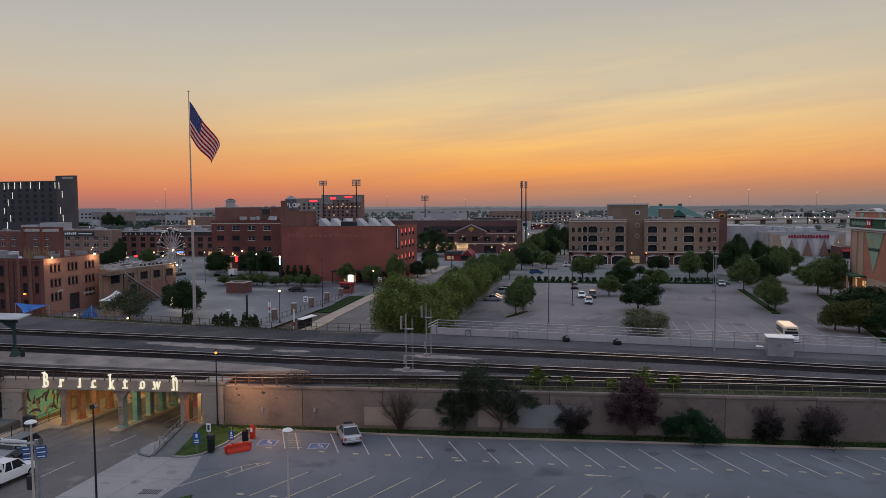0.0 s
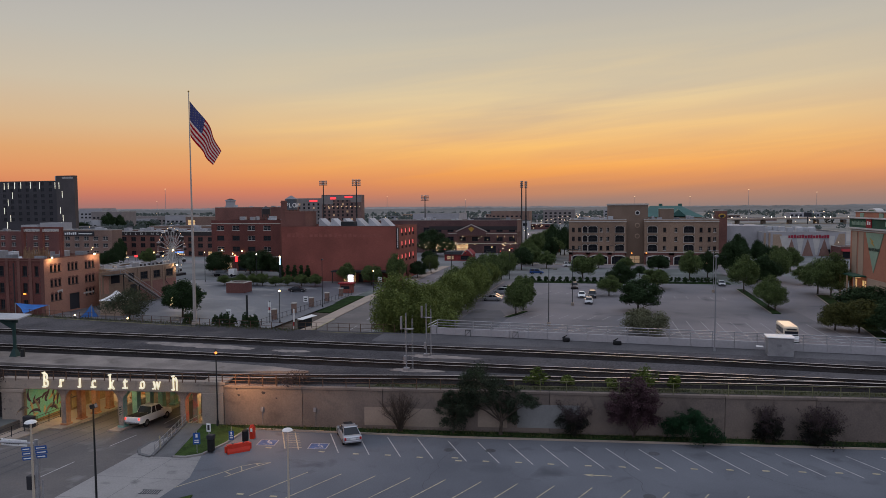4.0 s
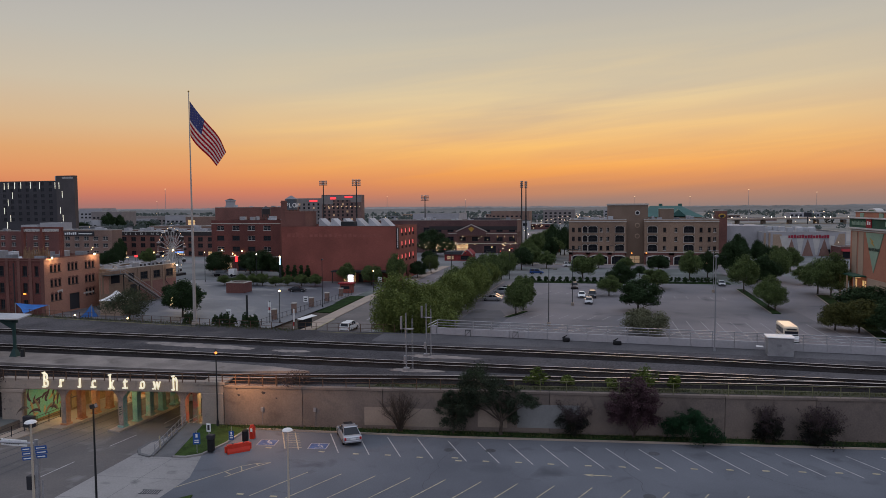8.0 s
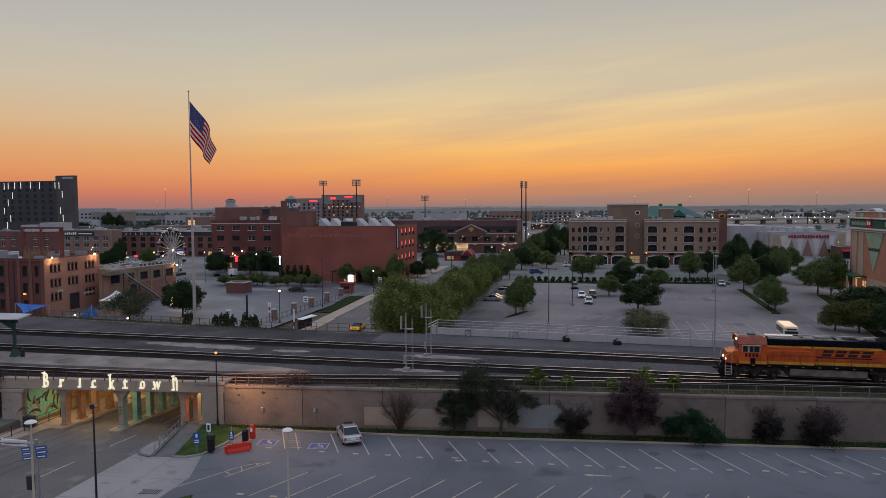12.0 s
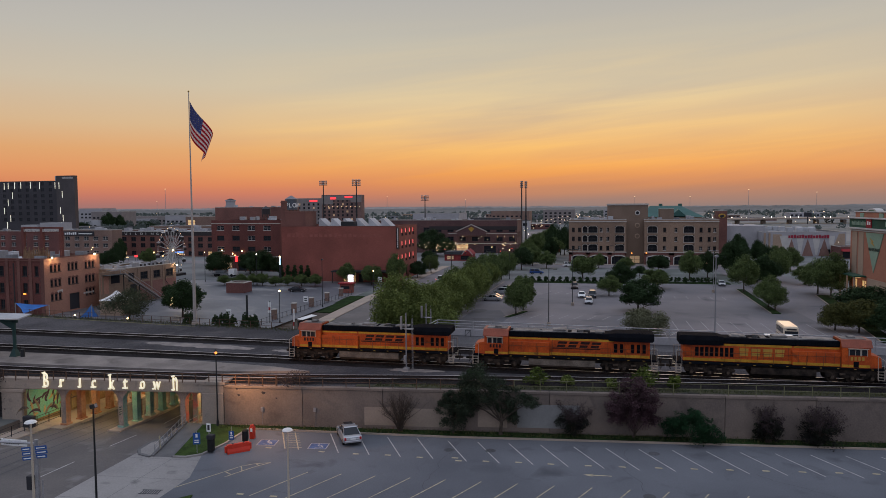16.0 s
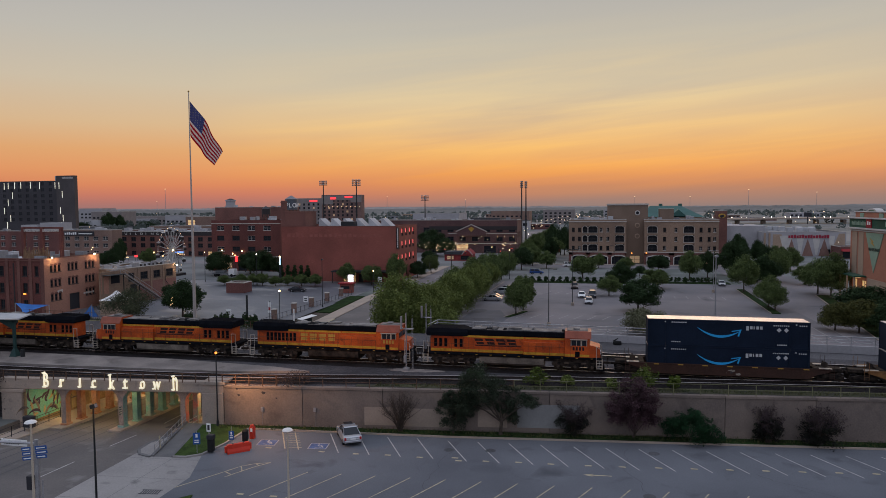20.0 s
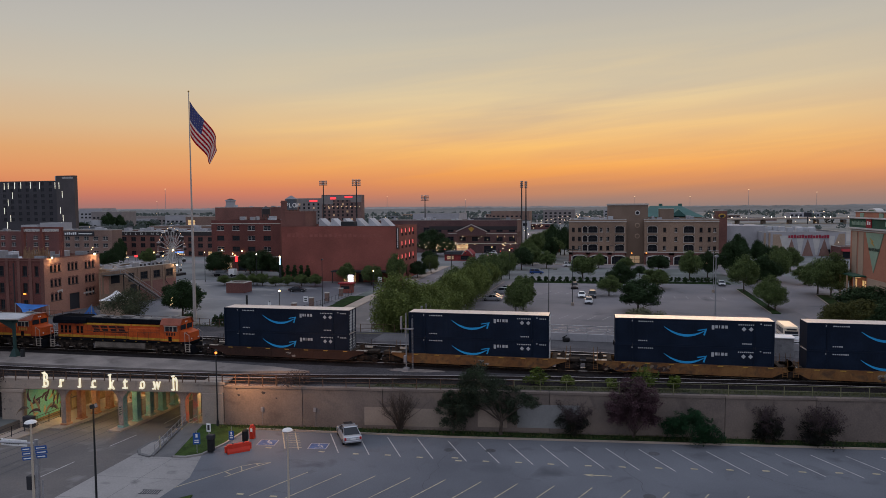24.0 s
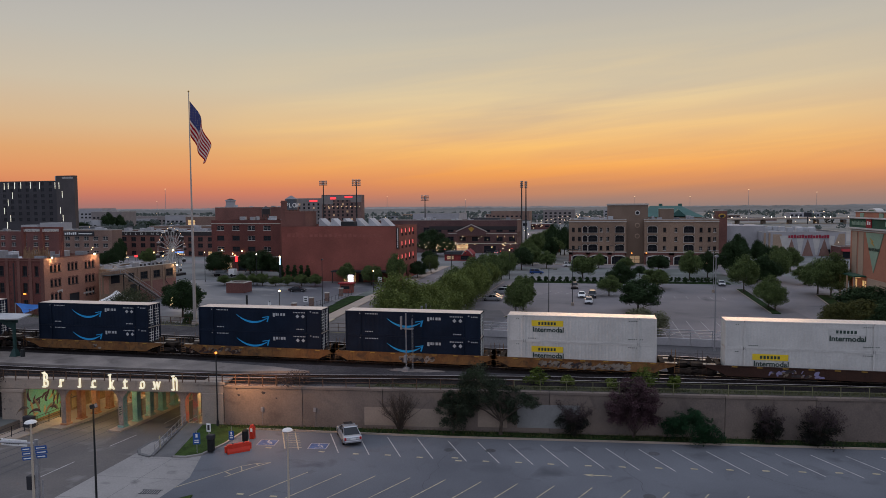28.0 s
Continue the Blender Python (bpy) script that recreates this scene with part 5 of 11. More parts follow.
M["roof_dark"] = mat("roof_dark", (0.06, 0.06, 0.065), 0.8, 0, 0.2, 0.15, 3.0, 0.05)
M["roof_green"] = mat("roof_green", (0.045, 0.115, 0.10), 0.6, 0.1, 0.2, 0.2, 3.0, 0.05)
# stucco for the far blocks, with haze grey mixed into the colour
M["stucco_haze"] = mat("stucco_haze", (0.235, 0.205, 0.195), 0.9, 0, 0.15, 0.2, 3.0, 0.05)
M["stucco_tan"] = mat("stucco_tan", (0.36, 0.262, 0.19), 0.9, 0, 0.15, 0.2, 3.0, 0.05)
M["stucco_umber"] = mat("stucco_umber", (0.205, 0.145, 0.108), 0.9, 0, 0.15, 0.2, 3.0, 0.05)
M["stucco_white"] = mat("stucco_white", (0.35, 0.34, 0.35), 0.9, 0, 0.12, 0.2, 3.0, 0.05)
M["stucco_terra"] = mat("stucco_terra", (0.38, 0.165, 0.105), 0.9, 0, 0.15, 0.2, 3.0, 0.05)
M["stucco_clay"] = mat("stucco_clay", (0.23, 0.135, 0.112), 0.9, 0, 0.2, 0.3, 3.0, 0.05)
M["stucco_sage"] = mat("stucco_sage", (0.24, 0.33, 0.24), 0.9, 0, 0.15, 0.2, 3.0, 0.05)
M["green_band"] = mat("green_band", (0.025, 0.085, 0.055), 0.7, 0, 0.2, 0.2, 3.0, 0.05)
M["frame_white"] = mat("frame_white", (0.48, 0.46, 0.43), 0.6, 0, 0.1)
M["frame_dark"] = mat("frame_dark", (0.035, 0.03, 0.03), 0.6, 0, 0.1)
M["lamp_flood"] = glow("lamp_flood", (1.0, 0.70, 0.38), 16.0)
M["win_lit"] = glow("win_lit", (1.0, 0.62, 0.28), 0.36)
M["win_dim"] = glow("win_dim", (1.0, 0.66, 0.36), 0.055)
M["sign_red"] = glow("sign_red", (1.0, 0.05, 0.06), 1.4)
M["strip_light"] = glow("strip_light", (1.0, 0.95, 0.75), 1.0)
M["reed"] = mat("reed", (0.26, 0.155, 0.09), 0.95, 0, 0.4, 2.0)
M["awning_red"] = mat("awning_red", (0.30, 0.03, 0.035), 0.8, 0, 0.2)
M["sail_blue"] = mat("sail_blue", (0.06, 0.19, 0.52), 0.8, 0, 0.15)
WIN = {}
CLUTTER = {"corner_brick_building": 12, "maroon_brick_row": 16, "music_school_building": 9, "lettered_brick_row": 18, "grey_flat_block": 16, "brown_brick_block": 10, "brick_ballpark": 22, "beige_mall_block": 12, "brick_mill_block": 8, "apartment_wing": 8, "pale_wing": 12}
KINDS = {"win": ("frame_white", "glass"), "dark": ("frame_dark", "glass"), "lit": ("frame_dark", "win_lit"), "dim": ("frame_dark", "win_dim"), "door": ("frame_dark", "bar_dark"), "red": ("frame_dark", "glass")}


def lattice(xs, zs, y0, y1):
    """A frame with its glazing bars as one welded mesh: every second cell is left open."""
    b = Build()
    nx, nz = len(xs), len(zs)
    b.v = [(x, y, z) for y in (y0, y1) for z in zs for x in xs]
    at = lambda i, j, k: k * nx * nz + j * nx + i
    solid = lambda i, j: 0 <= i < nx - 1 and 0 <= j < nz - 1 and not (i % 2 and j % 2)
    for i in range(nx - 1):
        for j in range(nz - 1):
            if not solid(i, j):
                continue
            b.f += [(at(i, j, 0), at(i + 1, j, 0), at(i + 1, j + 1, 0), at(i, j + 1, 0)), (at(i, j, 1), at(i, j + 1, 1), at(i + 1, j + 1, 1), at(i + 1, j, 1))]
            for (di, dj), p, q in (((0, -1), (i, j), (i + 1, j)), ((1, 0), (i + 1, j), (i + 1, j + 1)), ((0, 1), (i + 1, j + 1), (i, j + 1)), ((-1, 0), (i, j + 1), (i, j))):
                if not solid(i + di, j + dj):
                    b.f.append((at(*p, 0), at(*p, 1), at(*q, 1), at(*q, 0)))
    b.m = [0] * len(b.f)
    return b


def window(parent, org, ang, a, b, lo, hi, kind, depth):
    w, h = round(b - a, 2), round(hi - lo, 2)
    fr, pn = KINDS[kind]
    key = (w, h, kind, depth)
    if key not in WIN:
        t = min(0.09, w * 0.08)
        y0, y1 = depth - 0.12, depth - 0.02
        xs, zs = [0, t, w - t, w], [0, t, h - t, h]
        if kind != "door":
            zs[2:2] = [h / 2 - t / 2, h / 2 + t / 2]
            if w > 0.9:
                xs[2:2] = [w / 2 - t / 2, w / 2 + t / 2]
        p = Build().box(t, w - t, depth - 0.06, depth - 0.04, t, h - t)
        sill = Build().cham(-0.08, w + 0.08, -0.08, 0.0, -0.14, 0.0, 0.01).mesh("sill", fr) if kind in ("win", "dark") and h < 4 else None
        WIN[key] = (lattice(xs, zs, y0, y1).mesh("window", fr), p.mesh("pane", pn), sill)
    c, s = math.cos(ang), math.sin(ang)
    o = part("door" if kind == "door" else "window", WIN[key][0], "", parent, at=pose(org[0] + c * a, org[1] + s * a, lo, 0, 0, math.degrees(ang)))
    part("pane", WIN[key][1], "", o)
    if WIN[key][2]:
        part("sill", WIN[key][2], "", o)
    if kind == "red":
        part("red_light", Build().box(w * 0.36, w * 0.64, depth - 0.16, depth - 0.10, h * 0.40, h * 0.94), "lamp_pink", o, "glowing red light bar")


def building(name, label, x, y, W, D, H, m, front=(), right=(), left=(), roof="roof_grey", parapet=0.7, cornice=None, depth=0.3, rz=0.0, z=0.0, category="building", base=0.0):
    """A block with its front towards -y; x, y is its front left corner. Openings: (a, b, lo, hi, kind)."""
    t = thing(name, label, category, pose(x, y, z, 0, 0, rz))
    for face, org, u, w, ops in (("front", (0, 0, 0), (1, 0), W, front), ("right", (W, 0, 0), (0, 1), D, right), ("back", (W, D, 0), (-1, 0), W, ()), ("left", (0, D, 0), (0, -1), D, left)):
        b = Build().wall(org, u, w, H, [o[:4] for o in ops], depth, z0=base)
        part("wall", b, m.get(face, m["all"]) if isinstance(m, dict) else m, t)
        ang = math.atan2(u[1], u[0])
        for o in ops:
            window(t, org, ang, *o, depth)
    part("roof", Build().box(0.3, W - 0.3, 0.3, D - 0.3, H - parapet - 0.3, H - parapet), roof, t)
    cap = Build()
    for x0, x1, y0, y1 in ((-0.06, W + 0.06, -0.06, 0.34), (-0.06, W + 0.06, D - 0.34, D + 0.06), (-0.06, 0.34, 0.34, D - 0.34), (W - 0.34, W + 0.06, 0.34, D - 0.34)):
        cap.box(x0, x1, y0, y1, H, H + 0.18)
    part("parapet_cap", cap, cornice or "stone_trim", t)
    # ducts, air units and hatches on the flat roofs
    rnd = random.Random(len(name) * 31 + int(W))
    for i in range(CLUTTER.get(name, 0)):
        a, b = rnd.uniform(0.8, max(1.0, W - 3.5)), rnd.uniform(0.8, max(1.0, D - 2.8))
        part("roof_unit", Build().cham(a, a + rnd.uniform(0.8, 2.8), b, b + rnd.uniform(0.8, 2.0), H - parapet - 0.02, H - parapet + rnd.uniform(0.7, 2.1), 0.05), rnd.choice(("roof_white", "steel_grey", "roof_white", "roof_grey")), t)
    return t


def grid(x0, n, dx, w, rows, h, kind="win", pick=None):
    out = []
    for r, zz in enumerate(rows):
        for i in range(n):
            k = pick(i, r) if pick else kind
            if k:
                out.append((x0 + i * dx, x0 + i * dx + w, zz, zz + h, k))
    return out


def blocks(b, x, y, z, w, h, n, gap=0.3, d=0.02, axis="x"):
    """A row of plain letter blocks."""
    s = w / n
    for i in range(n):
        k = 0.75 + 0.25 * ((i * 7) % 3) / 2
        if axis == "x":
            b.box(x + i * s, x + i * s + s * (1 - gap), y - d, y, z, z + h * k)
        else:
            b.box(x, x + d, y + i * s, y + i * s + s * (1 - gap), z, z + h * k)
    return b


# the red brick warehouse
def warehouse():
    right = grid(2.0, 5, 4.6, 2.3, (5.8, 10.0, 14.0), 2.5, "red") + grid(2.6, 5, 4.6, 1.3, (1.2,), 2.4, "dark")
    front = [(20.5, 24.5, 0.0, 3.0, "lit"), (25.5, 27.0, 0.0, 2.4, "door"), (6.5, 8.0, 0.2, 2.4, "door")]
    t = building("brick_warehouse", "large red brick warehouse with faded wall lettering and skylights", -95.9, 203, 37.6, 26, 17.2, "brick_red", front, right, roof="roof_white", cornice="brick_dark")
    part("tower_block", Build().cham(1.4, 8.2, 0.0, 9.0, 17.2, 21.8, 0.05).box(1.3, 8.3, -0.1, 9.1, 21.8, 22.0), "brick_dark", t, "raised dark brick stair block")
    part("chimney", Build().cham(0.0, 1.4, 0.0, 1.6, 17.2, 25.4, 0.06).box(-0.1, 1.5, -0.1, 1.7, 24.6, 24.9), "brick_dark", t)
    sk = Build().prism([(0, 16.5), (3.3, 16.5), (3.2, 17.2), (0.5, 19.6), (0, 19.6)], "y", 0, 5).mesh("skylight", "roof_white")
    for i in range(6):
        part("skylight", sk, "", t, "white sawtooth skylight", at=pose(10.2 + i * 4.2, 6.0, 0))
    part("roof_unit", Build().cham(19.0, 23.5, 2.5, 5, 16.5, 18.7, 0.06), "steel_dark", t)
    part("canopy", Build().cham(18.2, 37.6, -4.6, 0, 3.3, 3.75, 0.04), "steel_dark", t, "flat dark entrance canopy")
    for x in (18.6, 24.6, 31, 37.2):
        part("canopy_post", Build().cyl((x, -4.3, 0), (x, -4.3, 3.3), 0.12), "steel_dark", t)
    part("canopy_light", Build().box(20.8, 24.2, -2.0, -1.4, 3.2, 3.29), "lamp_soft", t)
    part("wall_sign", Build().cham(37.6, 38.2, 0.6, 1.6, 10.4, 16.9, 0.04), "bar_dark", t, "tall dark projecting sign with pale letter blocks")
    lb = Build()
    for k in range(10):
        lb.box(37.85, 38.15, 0.56, 0.6, 10.8 + k * 0.6, 11.2 + k * 0.6)
    part("sign_letters", lb, "bar_white", t)
    M["ghost"] = mat("ghost", (0.29, 0.104, 0.082), 0.95, 0, 0.4, 0.9, col2=(0.235, 0.080, 0.062))
    gl = Build()
    blocks(gl, 2.0, -0.004, 13.9, 6.0, 1.5, 4, 0.25, 0.004)
    blocks(gl, 9.5, -0.004, 13.9, 24, 1.1, 15, 0.3, 0.004)
    part("faded_lettering", gl, "ghost", t, "faded painted letter blocks")
    return t


warehouse()


def corner_brick():
    right = []
    for g in (1.7, 6.9, 12.3):
        for r, zz in enumerate((3.0, 6.1, 9.3)):
            for i in range(3):
                if not (r == 0 and g == 6.9):
                    right.append((g + i * 1.15, g + i * 1.15 + 0.85, zz, zz + 1.5, "dark"))
    right.append((7.2, 10.4, 0.3, 4.0, "door"))
    front = [(a, a + 1.2, zz, zz + 2.2, "dark") for a in (15.1, 21.1, 9.1) for zz in (1.2, 4.9, 8.6)] + [(24.2, 25.2, zz, zz + 2.2, "dark") for zz in (4.9, 8.6)]
    t = building("corner_brick_building", "three-storey orange brick corner building with arched windows", -142, 127, 26.6, 17.3, 12.3, {"front": "brick_oxblood", "all": "brick_orange"}, front, right, roof="roof_white", cornice="brick_dark")
    arch = Build()
    for a, b, lo, hi, k in right:
        if k == "dark":
            arch.prism([(a - 0.1, hi), (a + 0.0, hi + 0.28), ((a + b) / 2, hi + 0.42), (b, hi + 0.28), (b + 0.1, hi)], "x", 26.6, 26.65)
    part("window_arches", arch, "brick_dark", t, "darker brick window arches")
    for x in (2.2, 5.2, 8.2, 11.2, 14.2, 17.2, 20.2, 23.2, 26.2):
        part("pilaster", Build().cham(x - 0.4, x + 0.4, -0.16, 0, 0, 12.3, 0.03), "brick_dark", t, "dark red brick pilaster")
        for zz in range(7):
            part("tie_plate", Build().cyl((x - 0.55 if x > 20 else x + 0.75, -0.04, 2.0 + zz * 1.4), (x - 0.55 if x > 20 else x + 0.75, 0, 2.0 + zz * 1.4), 0.12, 0.14, 8), "frame_dark", t)
    # dark strips on the flat wall stand in for shaded recesses
    for x in (3.7, 12.7, 18.7):
        part("dark_panel", Build().box(x, x + 0.35, -0.05, 0, 0.4, 11.4), "frame_dark", t, "dark vertical strip standing for a pipe recess")
    part("wall_lamp", Build().cham(21.4, 21.9, -0.4, 0.0, 4.6, 4.9, 0.04), "lamp_orange", t, "small orange wall lamp")
    part("coping_stone", Build().box(-0.1, 26.7, -0.2, 0, 11.9, 12.1), "brick_dark", t)
    for y, z in ((2.0, 12.45), (15.2, 12.45)):
        f = part("flood_lamp", Build().cham(26.4, 26.9, y - 0.2, y + 0.2, z, z + 0.3, 0.04), "steel_dark", t)
        part("lamp_face", Build().ball((26.95, y, z + 0.05), 0.2, 8), "lamp_flood", f)
    ru = Build().cham(3, 8, 6, 10, 11.6, 13.6, 0.08).cham(14, 15.5, 3, 5, 11.6, 13.0, 0.05).cham(17, 19, 9, 12, 11.6, 13.2, 0.05)
    part("roof_units", ru, "roof_grey", t)
    sg = Build()
    blocks(sg, 26.6, 3.6, 4.6, 1.6, 0.7, 3, 0.2, 0.05, "y")
    blocks(sg, 26.6, 11.6, 3.4, 3.6, 0.5, 5, 0.2, 0.05, "y")
    part("shop_signs", sg, "frame_white", t, "small pale shop signs")
    return t


corner_brick()


def low_annex():
    front = [(4.1, 6.1, 5.4, 7.4, "dark"), (8.1, 10.6, 5.6, 7.4, "dark"), (12.5, 14.9, 5.6, 7.4, "dark"), (17.0, 19.5, 5.6, 7.4, "dark"), (14.1, 15.0, 0.3, 2.6, "win"), (4.7, 6.9, 2.4, 4.6, "door")]
    t = building("low_brick_annex", "low tan brick annex with an outside metal stair", -110.69, 143.46, 20.6, 12.0, 8.6, "brick_tan", front, roof="roof_white", rz=82.2, cornice="stone_trim")
    part("wing_wall", Build().cham(-4.4, 0, 0, 0.45, 0, 8.3, 0.03), "brick_tan", t)
    part("wing_window", Build().box(-1.2, 1.4, -0.04, 0, 5.4, 7.3), "glass", t)
    part("rose_panel", Build().box(7.7, 20.5, -0.05, 0, 0.2, 4.9), "brick_rose", t, "rose painted lower wall")
    for x in (-3.7, 7.4, 11.6, 15.9):
        part("pilaster", Build().cham(x - 0.25, x + 0.25, -0.18, 0, 0, 8.5, 0.03), "brick_tan", t)
    part("orange_panel", Build().box(-4.2, -1.9, -0.06, 0, 3.2, 7.4), "brick_orange", t, "orange brick infill")
    part("downpipe", Build().tube([(16.5, -0.12, 8.0), (16.5, -0.12, 4.6), (17.5, -0.12, 3.4), (17.5, -0.12, 0.2)], 0.07), "frame_dark", t)
    st, n = Build(), 24
    for i in range(n):
        st.box(1.1 + i * 0.48, 1.6 + i * 0.48, -2.2, -0.9, 7.6 - i * 0.31, 7.66 - i * 0.31)
    part("stair_flight", st, "steel_dark", t, "dark metal outside stair")
    for y in (-2.25, -0.85):
        part("stair_stringer", Build().cyl((0.9, y, 7.7), (12.8, y, 0.2), 0.14), "steel_grey", t)
        part("stair_rail", Build().cyl((0.9, y, 8.7), (12.8, y, 1.3), 0.05).cyl((-3.5, y, 8.7), (0.9, y, 8.7), 0.05).cyl((0.9, y, 7.6), (0.9, y, 8.7), 0.05).cyl((12.8, y, 0.0), (12.8, y, 1.3), 0.05), "steel_grey", t)
    for x, z in ((1.1, 7.5), (6.0, 4.4)):
        part("stair_post", Build().cyl((x, -1.55, 0), (x, -1.55, z), 0.12), "steel_dark", t)
    part("landing", Build().cham(-3.9, 1.1, -2.3, 0, 7.5, 7.65, 0.03), "steel_dark", t)
    # the roof carries ducts, small plant and a railed deck
    rnd = random.Random(15)
    for i in range(16):
        x, y = rnd.uniform(0.8, 18), rnd.uniform(0.8, 9)
        part("roof_duct", Build().cham(x, x + rnd.uniform(0.8, 2.6), y, y + rnd.uniform(0.7, 1.6), 7.8, 8.6 + rnd.uniform(0.1, 0.9), 0.05), "roof_white" if i % 2 else "steel_grey", t)
    for y in (1.2, 5.0):
        part("deck_railing", Build().tube([(0.2, y, 9.4), (7.5, y, 10.0)], 0.06).tube([(0.2, y, 8.9), (7.5, y, 9.5)], 0.04), "steel_grey", t)
    for i in range(6):
        part("roof_chair", Build().box(9.5 + i * 1.4, 10.0 + i * 1.4, 0.9, 1.4, 7.9, 8.65).box(9.5 + i * 1.4, 9.56 + i * 1.4, 0.9, 1.4, 8.65, 9.2), "frame_dark", t)
    f = part("flood_lamp", Build().cham(20.2, 20.7, -0.4, 0.0, 8.0, 8.4, 0.04), "steel_dark", t)
    part("lamp_face", Build().ball((20.5, -0.45, 8.1), 0.22, 8), "lamp_flood", f)
    return t


M["brick_rose"] = brick_mat("brick_rose", (0.264, 0.138, 0.116), (0.209, 0.110, 0.094), (0.85, 0.8, 0.75))
low_annex()


def old_bank_block():
    front = grid(2.2, 4, 6.2, 2.9, (7.3, 11.3, 15.0), 1.7, "win", lambda i, r: "win" if r == 2 or (i + r) % 3 == 0 else "dark") + [(3, 8, 0.2, 3.6, "dim"), (10.5, 14, 0.2, 3.6, "dark"), (17, 23, 0.2, 3.6, "dark")]
    t = building("brown_brick_block", "four-storey dark red brick block with paired windows", -137.5, 232, 27.5, 30, 18.6, "brick_oxblood", front, roof="roof_grey", cornice="brick_maroon")
    for x, z in ((8.6, 6.4), (4.4, 7.6), (12.4, 7.4)):
        part("wall_lamp", Build().ball((x, -0.5, z), 0.24, 8), "lamp_warm", t, "warm wall lamp")
    part("string_course", Build().box(-0.1, 27.6, -0.14, 0, 5.2, 5.6).box(-0.1, 27.6, -0.1, 0, 17.3, 17.6), "stone_trim", t)
    sg = Build()
    sg.cham(9.6, 10.3, -0.5, 0, 3.4, 5.6, 0.04)
    part("neon_sign", sg, "sign_red", t, "small red neon sign")
    return t


old_bank_block()
building("music_school_building", "grey-brown brick building with a dark sign band", -240, 275, 27, 7, 13.5, "brick_brown",
         grid(2.2, 5, 5.0, 2.6, (2.4, 5.8, 9.0), 1.7, "win"), roof="roof_white")
sgn = thing("roof_sign", "dark sign band with pale letter blocks on a brick front", "sign", pose(-238.6, 274.7, 11.0))
part("board", Build().cham(0, 16.5, 0, 0.3, 0, 2.0, 0.05), "bar_dark", sgn)
part("letter_blocks", blocks(Build(), 1.0, -0.005, 0.5, 6.5, 1.1, 6, 0.25).box(8.4, 15.6, -0.02, 0, 0.7, 1.1), "bar_white", sgn)
building("maroon_brick_row", "low maroon brick row with white rooftop plant", -305, 274.5, 64.6, 7, 13.0, "brick_maroon", grid(2.5, 10, 6, 2.4, (2.5, 6.0, 9.2), 1.8, "win"), roof="roof_white")
pl = thing("rooftop_plant", "white rooftop plant room", "plant room", pose(-262, 275.5, 12.3))
part("housing", Build().cham(0, 9, 0, 6, 0, 3.6, 0.1).cham(9.5, 22, 1, 7, 0, 4.6, 0.1), "stucco_white", pl)
tk = thing("rooftop_sign_tower", "dark red steel rooftop sign frame with white letters", "sign frame", pose(-126.8, 134, 11.5))
for x in (0.0, 5.0, 10.0):
    part("post", Build().cham(x - 0.35, x + 0.35, -0.35, 0.35, 0, 7.5, 0.04), "brick_oxblood", tk, "dark red steel post")
part("beam", Build().cham(-0.5, 10.5, -0.2, 0.2, 7.2, 7.6, 0.03).cham(-0.5, 10.5, -0.2, 0.2, 6.2, 6.4, 0.03), "brick_oxblood", tk)
for x in (0.15, 5.25):
    me = word("BRICKTOWN", 0.86, 0.03, 0.01)
    me.transform(Matrix.Diagonal((0.92, 1, 1, 1)))
    me.materials.append(M["frame_white"])
    part("sign_word", me, "", tk, "white painted district name", at=pose(x, -0.28, 6.5))
tr = thing("reed_screen", "dry reed screen on the corner roof", "screen", pose(-126.0, 133.0, 11.6))
for i in range(22):
    part("reed_bundle", Build().cyl((i * 0.32, 0, 0), (i * 0.32 + 0.1 * math.sin(i * 2.1), 0.1, 2.6 + 0.5 * math.sin(i * 1.7)), 0.2, 0.09, 5), "reed", tr)
building("lettered_brick_row", "long dark brick row with white letter blocks under the cornice", -234, 300, 60, 36, 12.2, "brick_dark", grid(2.0, 11, 5.2, 2.6, (0.6, 4.4, 7.4), 1.9, "dark", lambda i, r: "lit" if r == 0 and i % 3 == 1 else "dark"), roof="roof_white")
for x, y, w, d, h in ((-230, 306, 3.2, 2.4, 1.6), (-224, 312, 5.0, 3.0, 1.2), (-216, 305, 2.2, 2.2, 2.2), (-210, 314, 4.2, 2.6, 1.5), (-203, 307, 6.0, 3.0, 1.1), (-194, 311, 2.6, 2.6, 2.4), (-188, 306, 3.4, 2.2, 1.4), (-182, 313, 4.8, 3.0, 1.8)):
    ru = thing("rooftop_unit", "pale rooftop air unit on a white roof", "air unit", pose(x, y, 11.9), "rooftop units")
    part("casing", Build().cham(0, w, 0, d, 0, h, 0.06), "stucco_white", ru)
    part("grille", Build().box(0.2, w - 0.2, -0.02, 0.0, 0.3, h - 0.25), "steel_grey", ru)
lt = thing("wall_letters", "white painted letter blocks on a brick cornice", "sign", pose(-233, 299.96, 10.4))
part("sign_band", Build().box(-1, 59, -0.03, 0.02, -0.35, 1.5), "frame_dark", lt, "dark painted band")
for k, ch in enumerate("BUILDING"):
    me = word(ch, 1.5, 0.03, 0.02)
    me.transform(Matrix.Diagonal((1.4, 1, 1, 1)))
    me.materials.append(M["frame_white"])
    part("letter", me, "", lt, "white painted letter", at=pose(5.0 + 2.9 * k, -0.06, 0.05))
part("trim_line", Build().box(-1, 59, -0.1, 0.0, 1.5, 1.75), "frame_white", lt)
part("letter_blocks", blocks(Build(), 0.4, -0.04, 0.05, 1.6, 1.0, 1, 0.3), "frame_white", lt)
